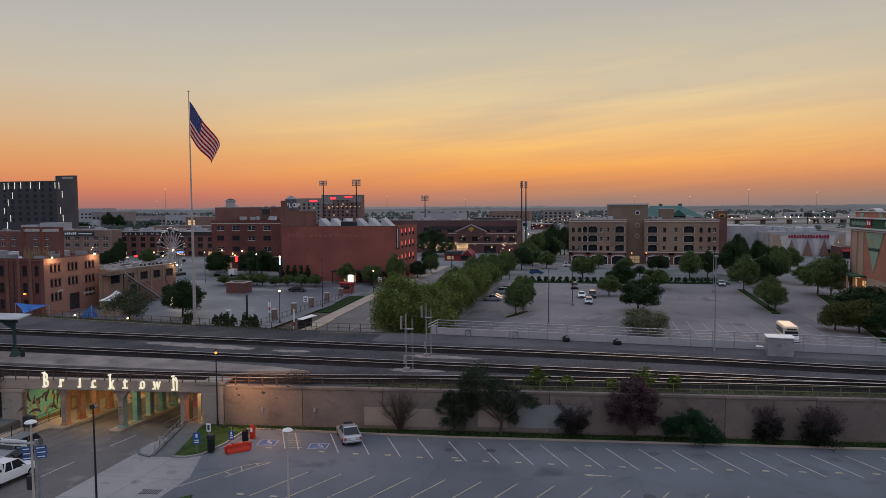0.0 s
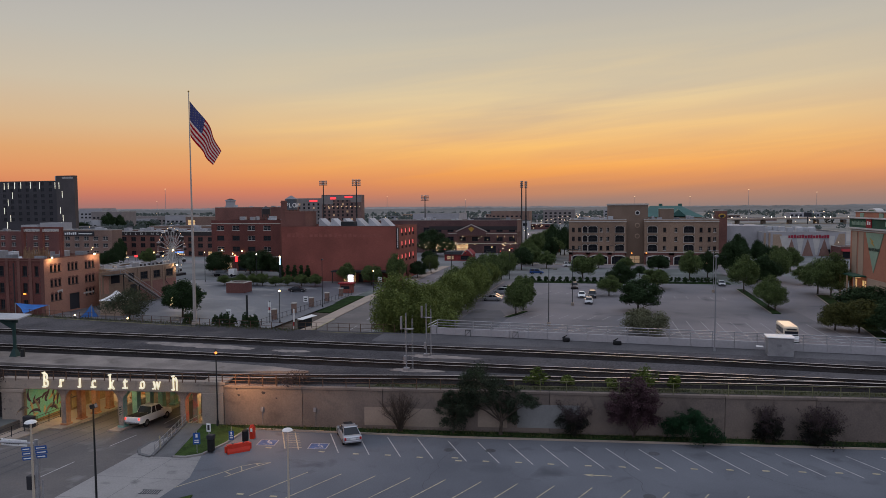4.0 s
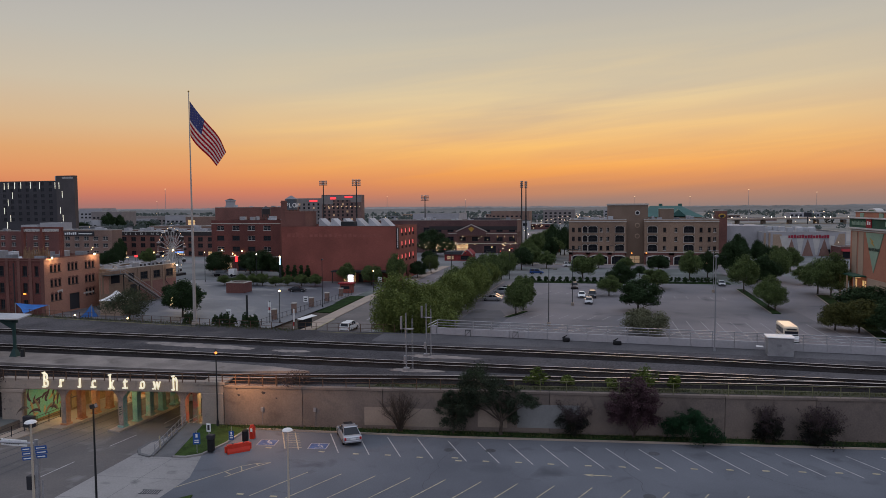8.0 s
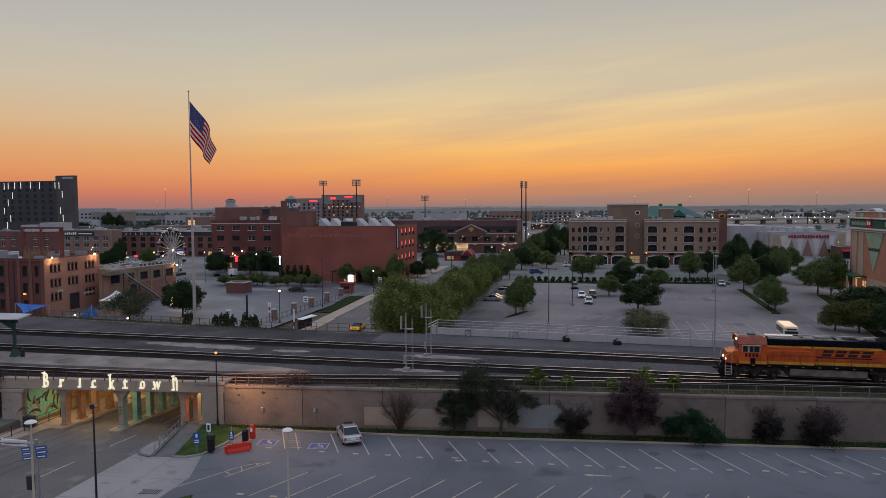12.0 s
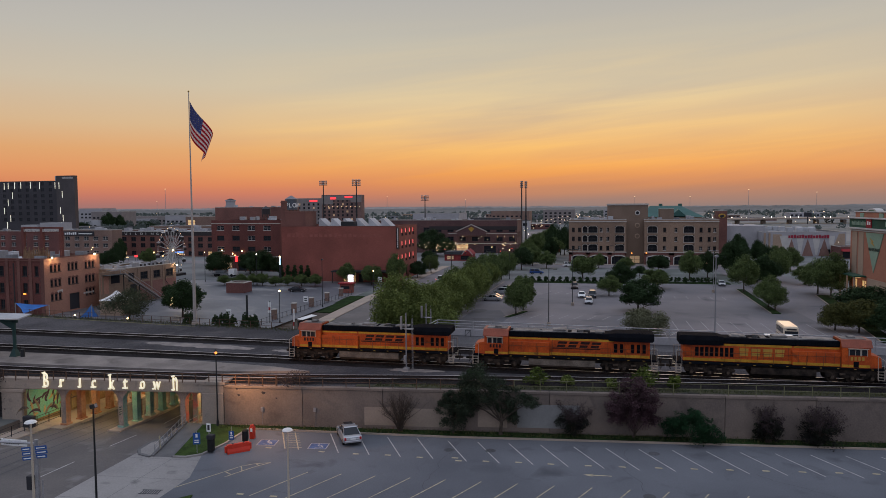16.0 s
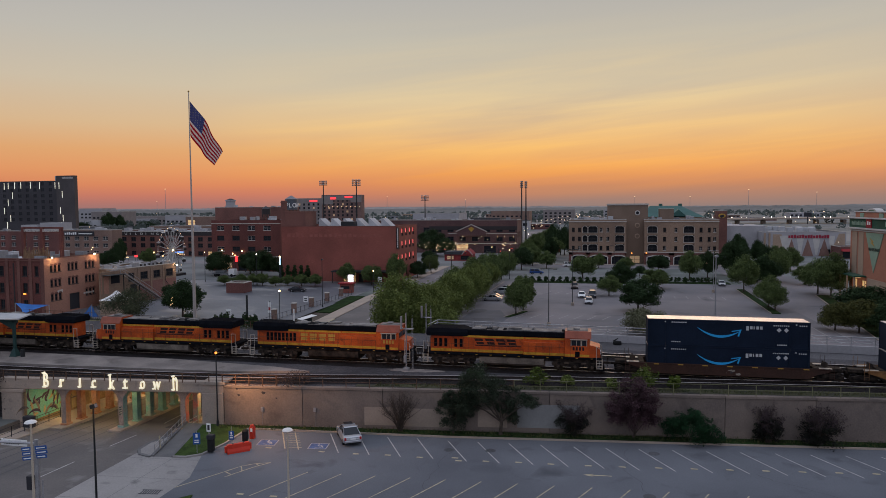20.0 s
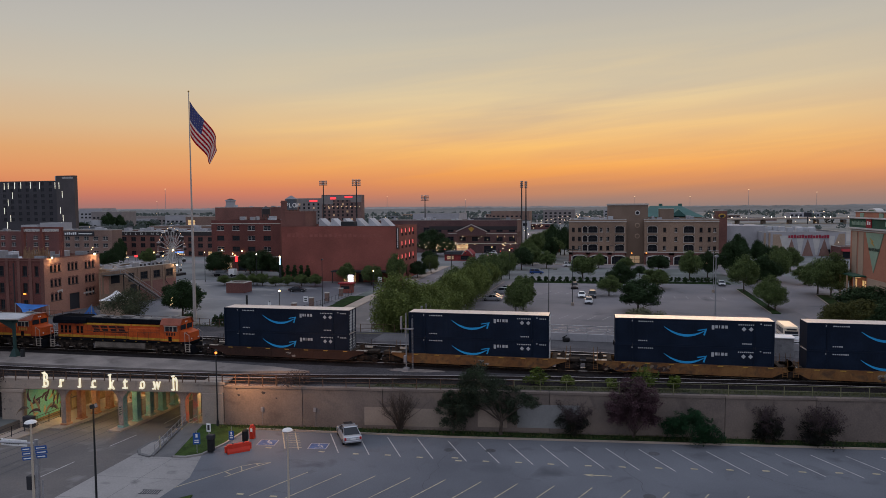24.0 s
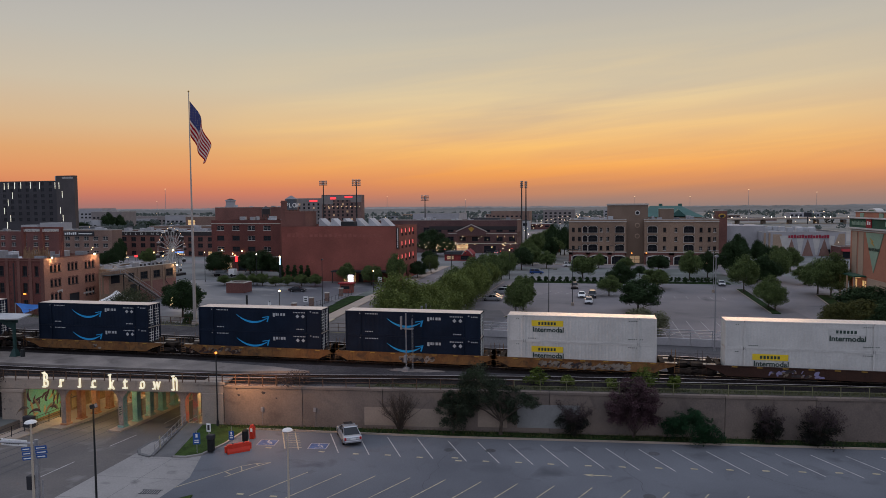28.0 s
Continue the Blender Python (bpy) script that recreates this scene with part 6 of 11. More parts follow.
building("grey_flat_block", "long low brown building with a pale flat roof", -262, 372, 70, 14, 12.6, "brick_brown", grid(3, 9, 7.5, 3, (4, 9), 2.4, "dark"), roof="roof_white")
building("beige_mall_block", "long brown building with a lit corner", -268, 420, 62, 50, 17.6, "brick_brown", [(1.5, 7, 12, 15.5, "lit")], roof="roof_grey")
building("brick_mill_block", "broad red brick building behind the square", -199, 340, 40, 20, 23.6, "brick_dark", grid(2.5, 6, 6.4, 3.2, (3, 8, 13), 2.6, "dark"), roof="roof_grey")
trt = thing("roof_turret", "pale drum turret on a brick roof", "turret", pose(-194.2, 348, 22.6))
part("drum", Build().cyl((0, 0, 0), (0, 0, 4.4), 2.6, 2.5, 14).cyl((0, 0, 4.4), (0, 0, 5.0), 2.9, 2.9, 14), "stucco_white", trt)
part("cap", Build().cyl((0, 0, 5.0), (0, 0, 5.9), 2.8, 0.6, 14), "roof_dark", trt)


# the dark hotel tower with light strips
def dark_tower():
    fl = [15 + 4.2 * i for i in range(7)]
    front = grid(6, 9, 6.4, 2.6, fl, 2.3, "dark")
    t = building("dark_hotel_tower", "dark clad hotel tower with thin vertical light strips", -432, 420, 65, 8, 43.2, "cladding_dark", front, (), roof="roof_dark", cornice="cladding_dark2")
    part("stair_tower", Build().cham(65, 79.8, -2, 1.2, 0, 46.8, 0.1), "cladding_dark2", t, "taller dark stair tower")
    part("pale_return", Build().box(63.6, 65.0, -1.2, 1.0, 43.2, 46.6), "stucco_white", t, "pale side of the stair tower")
    part("sign_letters", blocks(Build(), 70.0, -2.01, 44.6, 9.0, 1.3, 11, 0.3), "frame_white", t, "pale lit letter blocks")
    for x, z in ((20, 37.6), (23.4, 38), (28.8, 38), (34, 38.2), (42.1, 38.2), (49.6, 37.8), (62.4, 37.8), (67.4, 37.6), (69.8, 31.2), (26.6, 31.0), (22.8, 25.8), (19.4, 20.0), (24.4, 14.6), (21.4, 9.6), (67.8, 20.2), (69.8, 14.8), (68.4, 9.4), (18, 4.8)):
        y = -2.25 if x > 65 else -0.25
        part("light_strip", Build().box(x, x + 0.2, y, y + 0.2, z, z + 4.6), "strip_light", t, "glowing vertical light strip")
    return t


dark_tower()


def brick_hotel():
    fl = [4 + 3.6 * i for i in range(8)]
    t = building("far_brick_hotel", "brown brick hotel with pale upper storeys and red signs", -259, 640, 41, 9, 35.5, "brick_mauve", grid(2, 8, 4.7, 2.0, fl, 2.0, "dim", lambda i, r: "dim" if (i * 3 + r * 5) % 7 == 0 else "dark"), roof="roof_grey")
    part("pale_storey", Build().box(-0.1, 41.1, -0.15, 0, 30.5, 35.0).box(-0.1, 12.0, -0.15, 0, 26.5, 30.5).box(30.0, 41.1, -0.15, 0, 28.5, 30.5), "stucco_haze", t)
    for a, b, lo, hi in ((9, 15, 31.4, 33.2), (24, 32, 33.0, 34.4)):
        part("red_sign", Build().cham(a, b, -0.5, -0.15, lo, hi, 0.1), "sign_red", t, "glowing red sign")
    lb = Build()
    for i in range(9):
        lb.box(2 + i * 4.6, 2.7 + i * 4.6, -0.3, -0.15, 23.8, 24.6)
    part("eave_lamps", lb, "lamp_soft", t)
    t2 = building("far_pale_hotel", "pale hotel wing with lit windows", -286, 641, 26.5, 8, 32.5, "stucco_haze", grid(2, 5, 5.0, 2.0, fl[:7], 2.0, "dim", lambda i, r: "dim" if (i + r * 3) % 6 == 0 else "dark"), roof="roof_grey")
    part("red_sign", Build().box(14, 22, -0.4, 0, 29.2, 30.8), "sign_red", t2)


brick_hotel()


def ballpark():
    fr = grid(3, 8, 6.2, 3.2, (6.0, 10.6), 2.2, "dark", lambda i, r: "dark") + [(6, 16, 0.2, 3.6, "dark"), (20, 26, 0.2, 4.0, "dim"), (34, 40, 0.2, 3.6, "dark")]
    rt = grid(3, 2, 9.5, 4, (1.0, 7.5), 3.0, "dark")
    t = building("brick_ballpark", "long dark brick ballpark front with a gabled entrance", -110, 340, 74.5, 22, 16.4, "brick_plum", [(a + 24, b + 24, c, d, k) for a, b, c, d, k in fr], rt, roof="roof_grey")
    part("gable", Build().prism([(44.5, 8.5), (59.3, 8.5), (59.3, 10.8), (51.9, 14.2), (44.5, 10.8)], "y", -1.5, 0), "brick_plum", t, "gabled brick entrance")
    part("gable_trim", Build().prism([(44.1, 10.6), (51.9, 14.1), (59.7, 10.6), (59.7, 11.0), (51.9, 14.5), (44.1, 11.0)], "y", -1.8, -1.4), "stone_trim", t)
    part("gable_sign", Build().prism([(50.4, 12.2), (51.9, 10.6), (53.4, 12.2), (51.9, 13.2)], "y", -1.75, -1.6), "logo_yellow", t, "pale diamond sign")
    part("upper_band", Build().box(30, 74.5, -0.12, 0, 11.6, 13.4), "frame_dark", t, "dark glazed upper band")
    part("string_course", Build().box(0, 74.6, -0.2, 0, 4.6, 5.0).box(40, 74.6, -0.2, 0, 9.6, 9.9), "stone_trim", t)
    part("roof_shed", Build().cham(50, 65, 8, 18, 15.7, 17.4, 0.1), "roof_dark", t)
    lights = Build()
    rnd = random.Random(4)
    for i in range(15):
        lights.ball((42 + rnd.random() * 32, -0.4, rnd.choice((4.3, 8.2, 3.0))), 0.17, 6)
    tagged(part("wall_lamps", lights, "lamp_warm", t, "small warm wall lamps"), kind="stuff")
    return t


ballpark()


# the tan apartment hotel beyond the far car park
def balcony(parent, x, z, w=4.6, mid=1.9):
    fr = Build()
    fr.prism([(x - 0.14, z), (x - 0.14, z + 2.1), (x + 0.6, z + 2.75), (x + w - 0.6, z + 2.75), (x + w + 0.14, z + 2.1), (x + w + 0.14, z), (x + w, z), (x + w, z + 2.0), (x + w - 0.7, z + 2.58), (x + 0.7, z + 2.58), (x, z + 2.0), (x, z)], "y", -0.12, 0.12)
    fr.box(x - 0.2, x + w + 0.2, -0.3, 0.1, z - 0.16, z)
    b = part("balcony", fr, "stone_trim", parent, "pale arched balcony surround")
    r = Build()
    n = int(w / 0.3)
    for i in range(n + 1):
        r.box(x + i * w / n - 0.02, x + i * w / n + 0.02, -0.06, -0.02, z, z + 1.0)
    r.box(x, x + w, -0.08, 0.0, z + 0.98, z + 1.05)
    part("railing", r, "frame_dark", b)


def apartment_hotel():
    rows = (5.6, 9.2, 12.8)

    def wing(name, label, x, y, W, D, H, bal, wins, arches):
        front = []
        for bx, bw in bal:
            for zz in (5.3, 8.9, 12.5):
                front.append((bx, bx + bw, zz, zz + 2.7, "dark"))
        for wx in wins:
            for zz in rows:
                front.append((wx, wx + 1.1, zz, zz + 1.7, "win" if (int(wx * 7) + int(zz)) % 3 == 0 else "dark"))
        for ax, aw in arches:
            front.append((ax, ax + aw, 0.15, 3.2, "dim" if int(ax) % 3 == 0 else "dark"))
        t = building(name, label, x, y, W, D, H, "brick_tan", front, grid(3, 3, 6, 1.6, rows, 1.8, "win"), grid(3, 3, 6, 1.6, rows, 1.8, "win"), roof="roof_grey", depth=0.7)
        lo = Build()
        for a, b in zip([0] + [ax + aw for ax, aw in arches], [ax for ax, aw in arches] + [W]):
            lo.box(a, b, -0.08, 0, 0, 4.7)
        lo.box(0, W, -0.08, 0, 3.75, 4.7)
        part("base_course", lo, "brick_maroon", t, "maroon brick ground storey")
        part("string_course", Build().box(-0.1, W + 0.1, -0.22, 0, 4.7, 5.0).box(-0.1, W + 0.1, -0.25, 0, H - 0.9, H - 0.5), "stone_trim", t)
        for bx, bw in bal:
            for zz in (5.3, 8.9, 12.5):
                balcony(t, bx, zz, bw)
        for ax, aw in arches:
            part("arch_surround", Build().prism([(ax - 0.35, 0), (ax - 0.35, 3.0), (ax + aw * 0.25, 3.75), (ax + aw * 0.75, 3.75), (ax + aw + 0.35, 3.0), (ax + aw + 0.35, 0), (ax + aw, 0), (ax + aw, 2.9), (ax + aw * 0.72, 3.4), (ax + aw * 0.28, 3.4), (ax, 2.9), (ax, 0)], "y", -0.3, -0.08), "frame_white", t, "pale arched shopfront surround")
        return t

    a = wing("apartment_wing", "four-storey tan brick apartment wing with arched balconies", -8.5, 280, 22.2, 24, 17.6, ((5.4, 1.9), (7.6, 3.6), (18.0, 3.4)), (1.2, 3.6, 12.0, 14.6), ((1.4, 5.4), (8.4, 6.6), (16.8, 5.0)))
    b = wing("apartment_wing", "four-storey tan brick apartment wing beside the tower", 20.6, 280, 27.4, 24, 17.6, ((1.2, 3.6), (14.6, 3.8)), (7.0, 11.2, 20.4, 23.4, 25.4), ((1.2, 8.0), (11.2, 5.0), (18.4, 6.0)))
    c = building("apartment_core", "taller tan stair tower set back between the wings", 6.8, 285, 15.4, 14, 23.8, "stucco_umber", [(8.5, 12.5, 0.2, 3.2, "dim")], roof="roof_grey")
    for z in (11.0, 15.3, 20.25):
        rw = part("round_window", Build().cyl((11.4, -0.12, z), (11.4, 0, z), 0.95, 1.0, 18), "frame_white" if z > 18 else "stucco_tan", c, "round window with a pale surround")
        part("pane", Build().cyl((11.4, -0.15, z), (11.4, -0.11, z), 0.62, 0.62, 16), "glass" if z > 18 else "stucco_umber", rw)
    for z in (4.5, 4.6):
        part("entrance_lamp", Build().ball((9.0 if z < 4.55 else 14.6, -5.2, z), 0.28, 8), "lamp_orange", c)
    part("cornice", Build().box(-0.3, 15.7, -0.3, 14.3, 23.3, 23.9), "stone_trim", c)
    for i in range(8):
        part("roof_unit", Build().cham(-13.5 + i * 1.7, -12.1 + i * 1.7, 1, 3, 16.6, 18.2 + 0.25 * (i % 3), 0.05), "roof_white", c)
    d = building("roof_block", "small tan roof block behind the parapet", 27.4, 292, 5.4, 6, 21.7, "stucco_umber", roof="roof_grey")


apartment_hotel()


def green_roofed():
    t = thing("green_roofed_hall", "large hall with a hipped green metal roof", "building", pose(24, 335, 0))
    part("wall_block", Build().box(0, 26, 0, 30, 0, 17.8), "stucco_tan", t)
    part("roof", Build().loft([[(-1, -1, 17.8), (27, -1, 17.8), (27, 31, 17.8), (-1, 31, 17.8)], [(4, 12, 23.0), (18, 12, 23.0), (18, 18, 23.0), (4, 18, 23.0)]]), "roof_green", t)
    part("dormer", Build().prism([(12, 18.2), (19, 18.2), (15.5, 21.3)], "y", -1.5, 8), "roof_green", t)
    for x in (9, 18):
        part("roof_vent", Build().cham(x - 0.8, x + 0.8, 13, 15, 22.6, 24.0, 0.1), "roof_green", t)
    t2 = building("outfitter_tower", "dark brick corner tower with a yellow oval sign", 57.2, 340, 4.6, 6, 20.4, "brick_dark", roof="roof_dark")
    part("oval_sign", Build().prism([(2.3 + 1.6 * math.cos(k * 0.4189), 18.2 + 1.05 * math.sin(k * 0.4189)) for k in range(15)], "y", -0.25, -0.02), "logo_yellow", t2, "yellow oval sign")
    part("oval_mark", Build().prism([(1.2, 17.6), (2.2, 17.2), (3.5, 18.0), (2.9, 18.7), (1.6, 18.5)], "y", -0.3, -0.25), "bar_dark", t2)
    part("low_wing", Build().box(4.6, 22, 4, 30, 0, 13.5), "stucco_white", t2)


green_roofed()


def theatre():
    t = building("cinema", "long pale cinema block with tan triangle panels", 76, 335, 34.5, 60, 10.8, "stucco_white", [(24, 31, 0.2, 3.2, "dark")], roof="roof_grey")
    for x, w in ((10.0, 4.4), (16.6, 4.6), (23.4, 4.6)):
        part("triangle_panel", Build().prism([(x, 0.2), (x + w, 0.2), (x + w / 2, 7.9)], "y", -0.12, 0), "stucco_clay", t, "terracotta triangle panel")
    for x, w in ((7.2, 5.6), (14.2, 3.2), (20.8, 3.4), (27.4, 2.6)):
        part("white_panel", Build().prism([(x, 9.2), (x + w, 9.2), (x + w * 0.6, 0.6), (x + w * 0.4, 0.6)], "y", -0.08, 0), "frame_white", t, "pale tapering wall panel")
    part("tan_panel", Build().prism([(4.4, 0.2), (9.0, 0.2), (8.0, 9.8), (4.4, 9.8)], "y", -0.06, 0), "stucco_tan", t, "tan wall panel")
    part("tan_panel", Build().prism([(27.6, 0.2), (34.0, 0.2), (34.0, 10.2), (31.6, 10.2)], "y", -0.06, 0), "stucco_tan", t, "tan wall panel")
    for x in (0.6, 2.6):
        part("wall_rib", Build().cham(x, x + 0.7, -0.5, 0, 0, 10.4, 0.03), "stucco_tan", t)
    part("sign_letters", blocks(Build(), 10.8, -0.2, 8.2, 17.0, 1.5, 15, 0.22, 0.1), mat("sign_crimson", (0.29, 0.022, 0.045), 0.5, 0, 0.1), t, "crimson sign letters as plain blocks")
    ru = Build()
    rnd = random.Random(6)
    for i in range(18):
        x, y = rnd.uniform(1, 31), rnd.uniform(8, 55)
        ru.cham(x, x + 2.6, y, y + 2.6, 10.0, 12.2, 0.1)
    tagged(part("roof_units", ru, "roof_white", t, "white rooftop air units"), kind="stuff")
    t2 = building("pale_wing", "pale grey blind wing beside the cinema", 60, 345, 16, 50, 12.5, "stucco_white", roof="roof_white")
    for x, w in ((1.5, 1.6), (4.6, 0.8), (10.2, 2.2)):
        part("tan_panel", Build().cham(x, x + w, -0.5, 0, 0, 11.6, 0.03), "stucco_tan", t2)
    t3 = building("awning_shop", "low shop with a red awning beside the cinema", 104, 322, 12, 12, 5.0, "brick_maroon", [(1, 11, 0.3, 3.0, "dark")], roof="roof_grey")
    part("awning", Build().prism([(-2.0, 3.2), (0, 4.2), (0, 3.2)], "x", 0.4, 11.6), "awning_red", t3)


theatre()


def storage():
    L = 70.0
    t = building("storage_building", "tall terracotta storage building with green sign band", 62, 115, 45, L, 17.4, "stucco_terra", (), (), [(2.0, 5.0, 0.2, 5.4, "lit"), (7.5, 10.5, 0.2, 5.4, "lit")], roof="roof_grey")
    # the wall towards the drive carries stucco bays, a green band and a stepped crown; y runs along it
    part("green_band", Build().box(-0.35, 0, 0, L, 17.6, 19.7), "green_band", t, "dark green sign band")
    part("crown", Build().cham(0.4, 2.5, 0, L - 1.5, 17.4, 21.2, 0.05), "stucco_terra", t)
    for y in (63.0, 52.0, 41.0):
        part("crown_block", Build().cham(0.25, 1.0, y, y + 2.2, 19.9, 21.0, 0.03), "stucco_sage", t)
    part("crown_trim", Build().cham(-0.8, 0.5, 0, L, 19.7, 20.0, 0.04).cham(0.2, 2.6, 0, L - 1.3, 21.2, 21.45, 0.04).cham(-0.7, 1.6, 0, L, 17.2, 17.62, 0.04), "frame_white", t, "white cornice trim")
    for yc in (58.6,):
        part("arched_crown", Build().prism([(yc - 2.4, 21.3)] + [(yc + 2.4 * math.cos(a), 21.3 + 0.6 * math.sin(a)) for a in (2.6, 2.1, 1.57, 1.04, 0.5)] + [(yc + 2.4, 21.3)], "x", 0.5, 2.0), "stucco_sage", t)
        part("arched_trim", Build().prism([(yc + 2.8 * math.cos(a), 21.3 + 0.85 * math.sin(a)) for a in (3.14, 2.6, 2.1, 1.57, 1.04, 0.5, 0)] + [(yc + 2.3 * math.cos(a), 21.3 + 0.5 * math.sin(a)) for a in (0, 0.5, 1.04, 1.57, 2.1, 2.6, 3.14)], "x", 0.3, 1.9), "frame_white", t)
        part("red_panel", Build().box(-0.55, -0.35, yc - 2.4, yc + 0.6, 17.7, 19.9), "awning_red", t)
        part("panel_letters", blocks(Build(), -0.6, yc - 2.0, 18.4, 2.2, 0.9, 2, 0.3, 0.04, "y"), "bar_white", t)
    part("sign_letters", blocks(Build(), -0.42, 59.5, 18.2, 9.0, 0.95, 11, 0.25, 0.06, "y").box(-0.42, -0.36, 44, 49, 18.2, 19.2), "stucco_sage", t, "pale sign letters as plain blocks")
    part("sage_triangle", Build().prism([(50.4, 16.6), (60.4, 16.6), (55.5, 7.7)], "x", -0.12, 0), "stucco_sage", t, "sage green inverted triangle panel")
    for y0, y1, z0 in ((61.6, 64.6, 6.6), (65.6, 68.6, 6.6), (36, 46, 4.0)):
        part("tan_panel", Build().box(-0.1, 0, y0, y1, z0, 16.6), "stucco_tan", t)
    part("tan_base", Build().box(-0.14, 0, 30, 58.5, 0, 6.2), "stucco_tan", t)
    part("trim_line", Build().box(-0.2, 0, 0, L, 16.75, 17.05), "frame_white", t)
    me = word("SELF-STORAGE", 0.9, 0.02, 0.03)
    me.materials.append(M["text_dark"])
    part("wording", me, "", t, "dark self-storage lettering", at=pose(-0.2, 58.2, 12.6, 0, 0, -90))
    part("arrow_mark", Build().prism([(55.0, 13.6), (57.4, 14.4), (56.4, 14.5), (57.8, 15.4), (55.6, 14.7), (56.3, 14.5)], "x", -0.2, -0.12), "logo_yellow", t)
    part("porch_roof", Build().prism([(59.5, 6.3), (69.5, 6.3), (69.5, 6.6), (59.5, 6.6)], "x", -2.6, 0), "green_band", t, "shallow green porch roof")
    part("porch_light", Build().box(-1.8, -0.8, 60.5, 68.5, 6.15, 6.29), "lamp_soft", t, "lit porch soffit")
    for y in (60.0, 64.5, 69.0):
        part("porch_post", Build().cham(-2.5, -2.2, y - 0.16, y + 0.16, 0, 6.3, 0.03), "stucco_tan", t)


storage()


# rooftop tanks, towers and masts
def water_tank(label, x, y, z, r, h, leg, letters=False):
    t = thing("water_tower", label, "water tower", pose(x, y, z))
    part("tank", Build().cyl((0, 0, leg), (0, 0, leg + h), r, r, 16), "tank_slate" if letters else "frame_dark", t)
    part("cone_roof", Build().cyl((0, 0, leg + h), (0, 0, leg + h + r * 0.45), r * 1.06, r * 0.35, 16).cyl((0, 0, leg + h + r * 0.45), (0, 0, leg + h + r * 0.62), r * 0.35, 0.1, 12), "roof_grey" if letters else "roof_dark", t)
    for i in range(4):
        a = math.pi / 4 + i * math.pi / 2
        part("leg", Build().cyl((r * 1.2 * math.cos(a), r * 1.2 * math.sin(a), 0), (r * 0.8 * math.cos(a), r * 0.8 * math.sin(a), leg), 0.14, n=6), "frame_dark", t)
    br = Build()
    for i in range(4):
        a, b = math.pi / 4 + i * math.pi / 2, math.pi / 4 + (i + 1) * math.pi / 2
        br.cyl((r * 1.2 * math.cos(a), r * 1.2 * math.sin(a), 0), (r * 0.8 * math.cos(b), r * 0.8 * math.sin(b), leg), 0.07, n=5)
    part("bracing", br, "frame_dark", t)
    if letters:
        way = math.atan2(-262, 119)
        for i, ch in enumerate("PLOW"):
            a = way + (i - 1.2) * 0.52
            c = Vector((r * 1.02 * math.cos(a), r * 1.02 * math.sin(a), leg + h * 0.22))
            me = word(ch, 2.5, 0.04, 0.05)
            me.transform(Matrix.Translation((-0.72, 0, 0)) @ Matrix.Diagonal((0.85, 1, 1, 1)))
            me.materials.append(M["bar_white"])
            part("letter", me, "", t, "white painted letter", at=Matrix.Translation(c) @ pose(0, 0, 0, 0, 0, math.degrees(a) + 90))


M["tank_slate"] = mat("tank_slate", (0.10, 0.115, 0.13), 0.6, 0.2, 0.25, 0.8)
water_tank("slate grey rooftop water tank with white lettering", -119.2, 262, 17.2, 2.5, 4.2, 5.2, True)
water_tank("dark rooftop water tank on braced legs", -124.4, 250, 17.0, 1.7, 2.2, 3.6)


def stadium_light(x, y, h, w, rows):
    t = thing("stadium_light", "tall dark stadium light mast with unlit lamp rows", "light mast", pose(x, y, 0), "stadium light masts")
    part("mast", Build().cyl((0, 0, 0), (0, 0, h), 0.55, 0.3, 10), "steel_dark", t)
    for r in range(rows):
        z = h - 1.1 * r
        b = part("crossbar", Build().box(-w / 2, w / 2, -0.12, 0.12, z - 0.12, z + 0.12), "steel_dark", t)
        for i in range(6):
            xx = -w / 2 + w * (i + 0.5) / 6
            part("lamp_head", Build().cham(xx - min(0.3, w * 0.07), xx + min(0.3, w * 0.07), -0.5, 0.1, z + 0.1, z + 0.75, 0.08), "steel_grey", b)


stadium_light(-168.7, 420, 39.8, 5.4, 3)
stadium_light(-146.3, 420, 40.3, 6.0, 4)
stadium_light(-125.5, 520, 31.6, 6.2, 4)
stadium_light(-42.0, 430, 38.2, 1.8, 4)
stadium_light(-40.1, 438, 38.2, 1.8, 4)


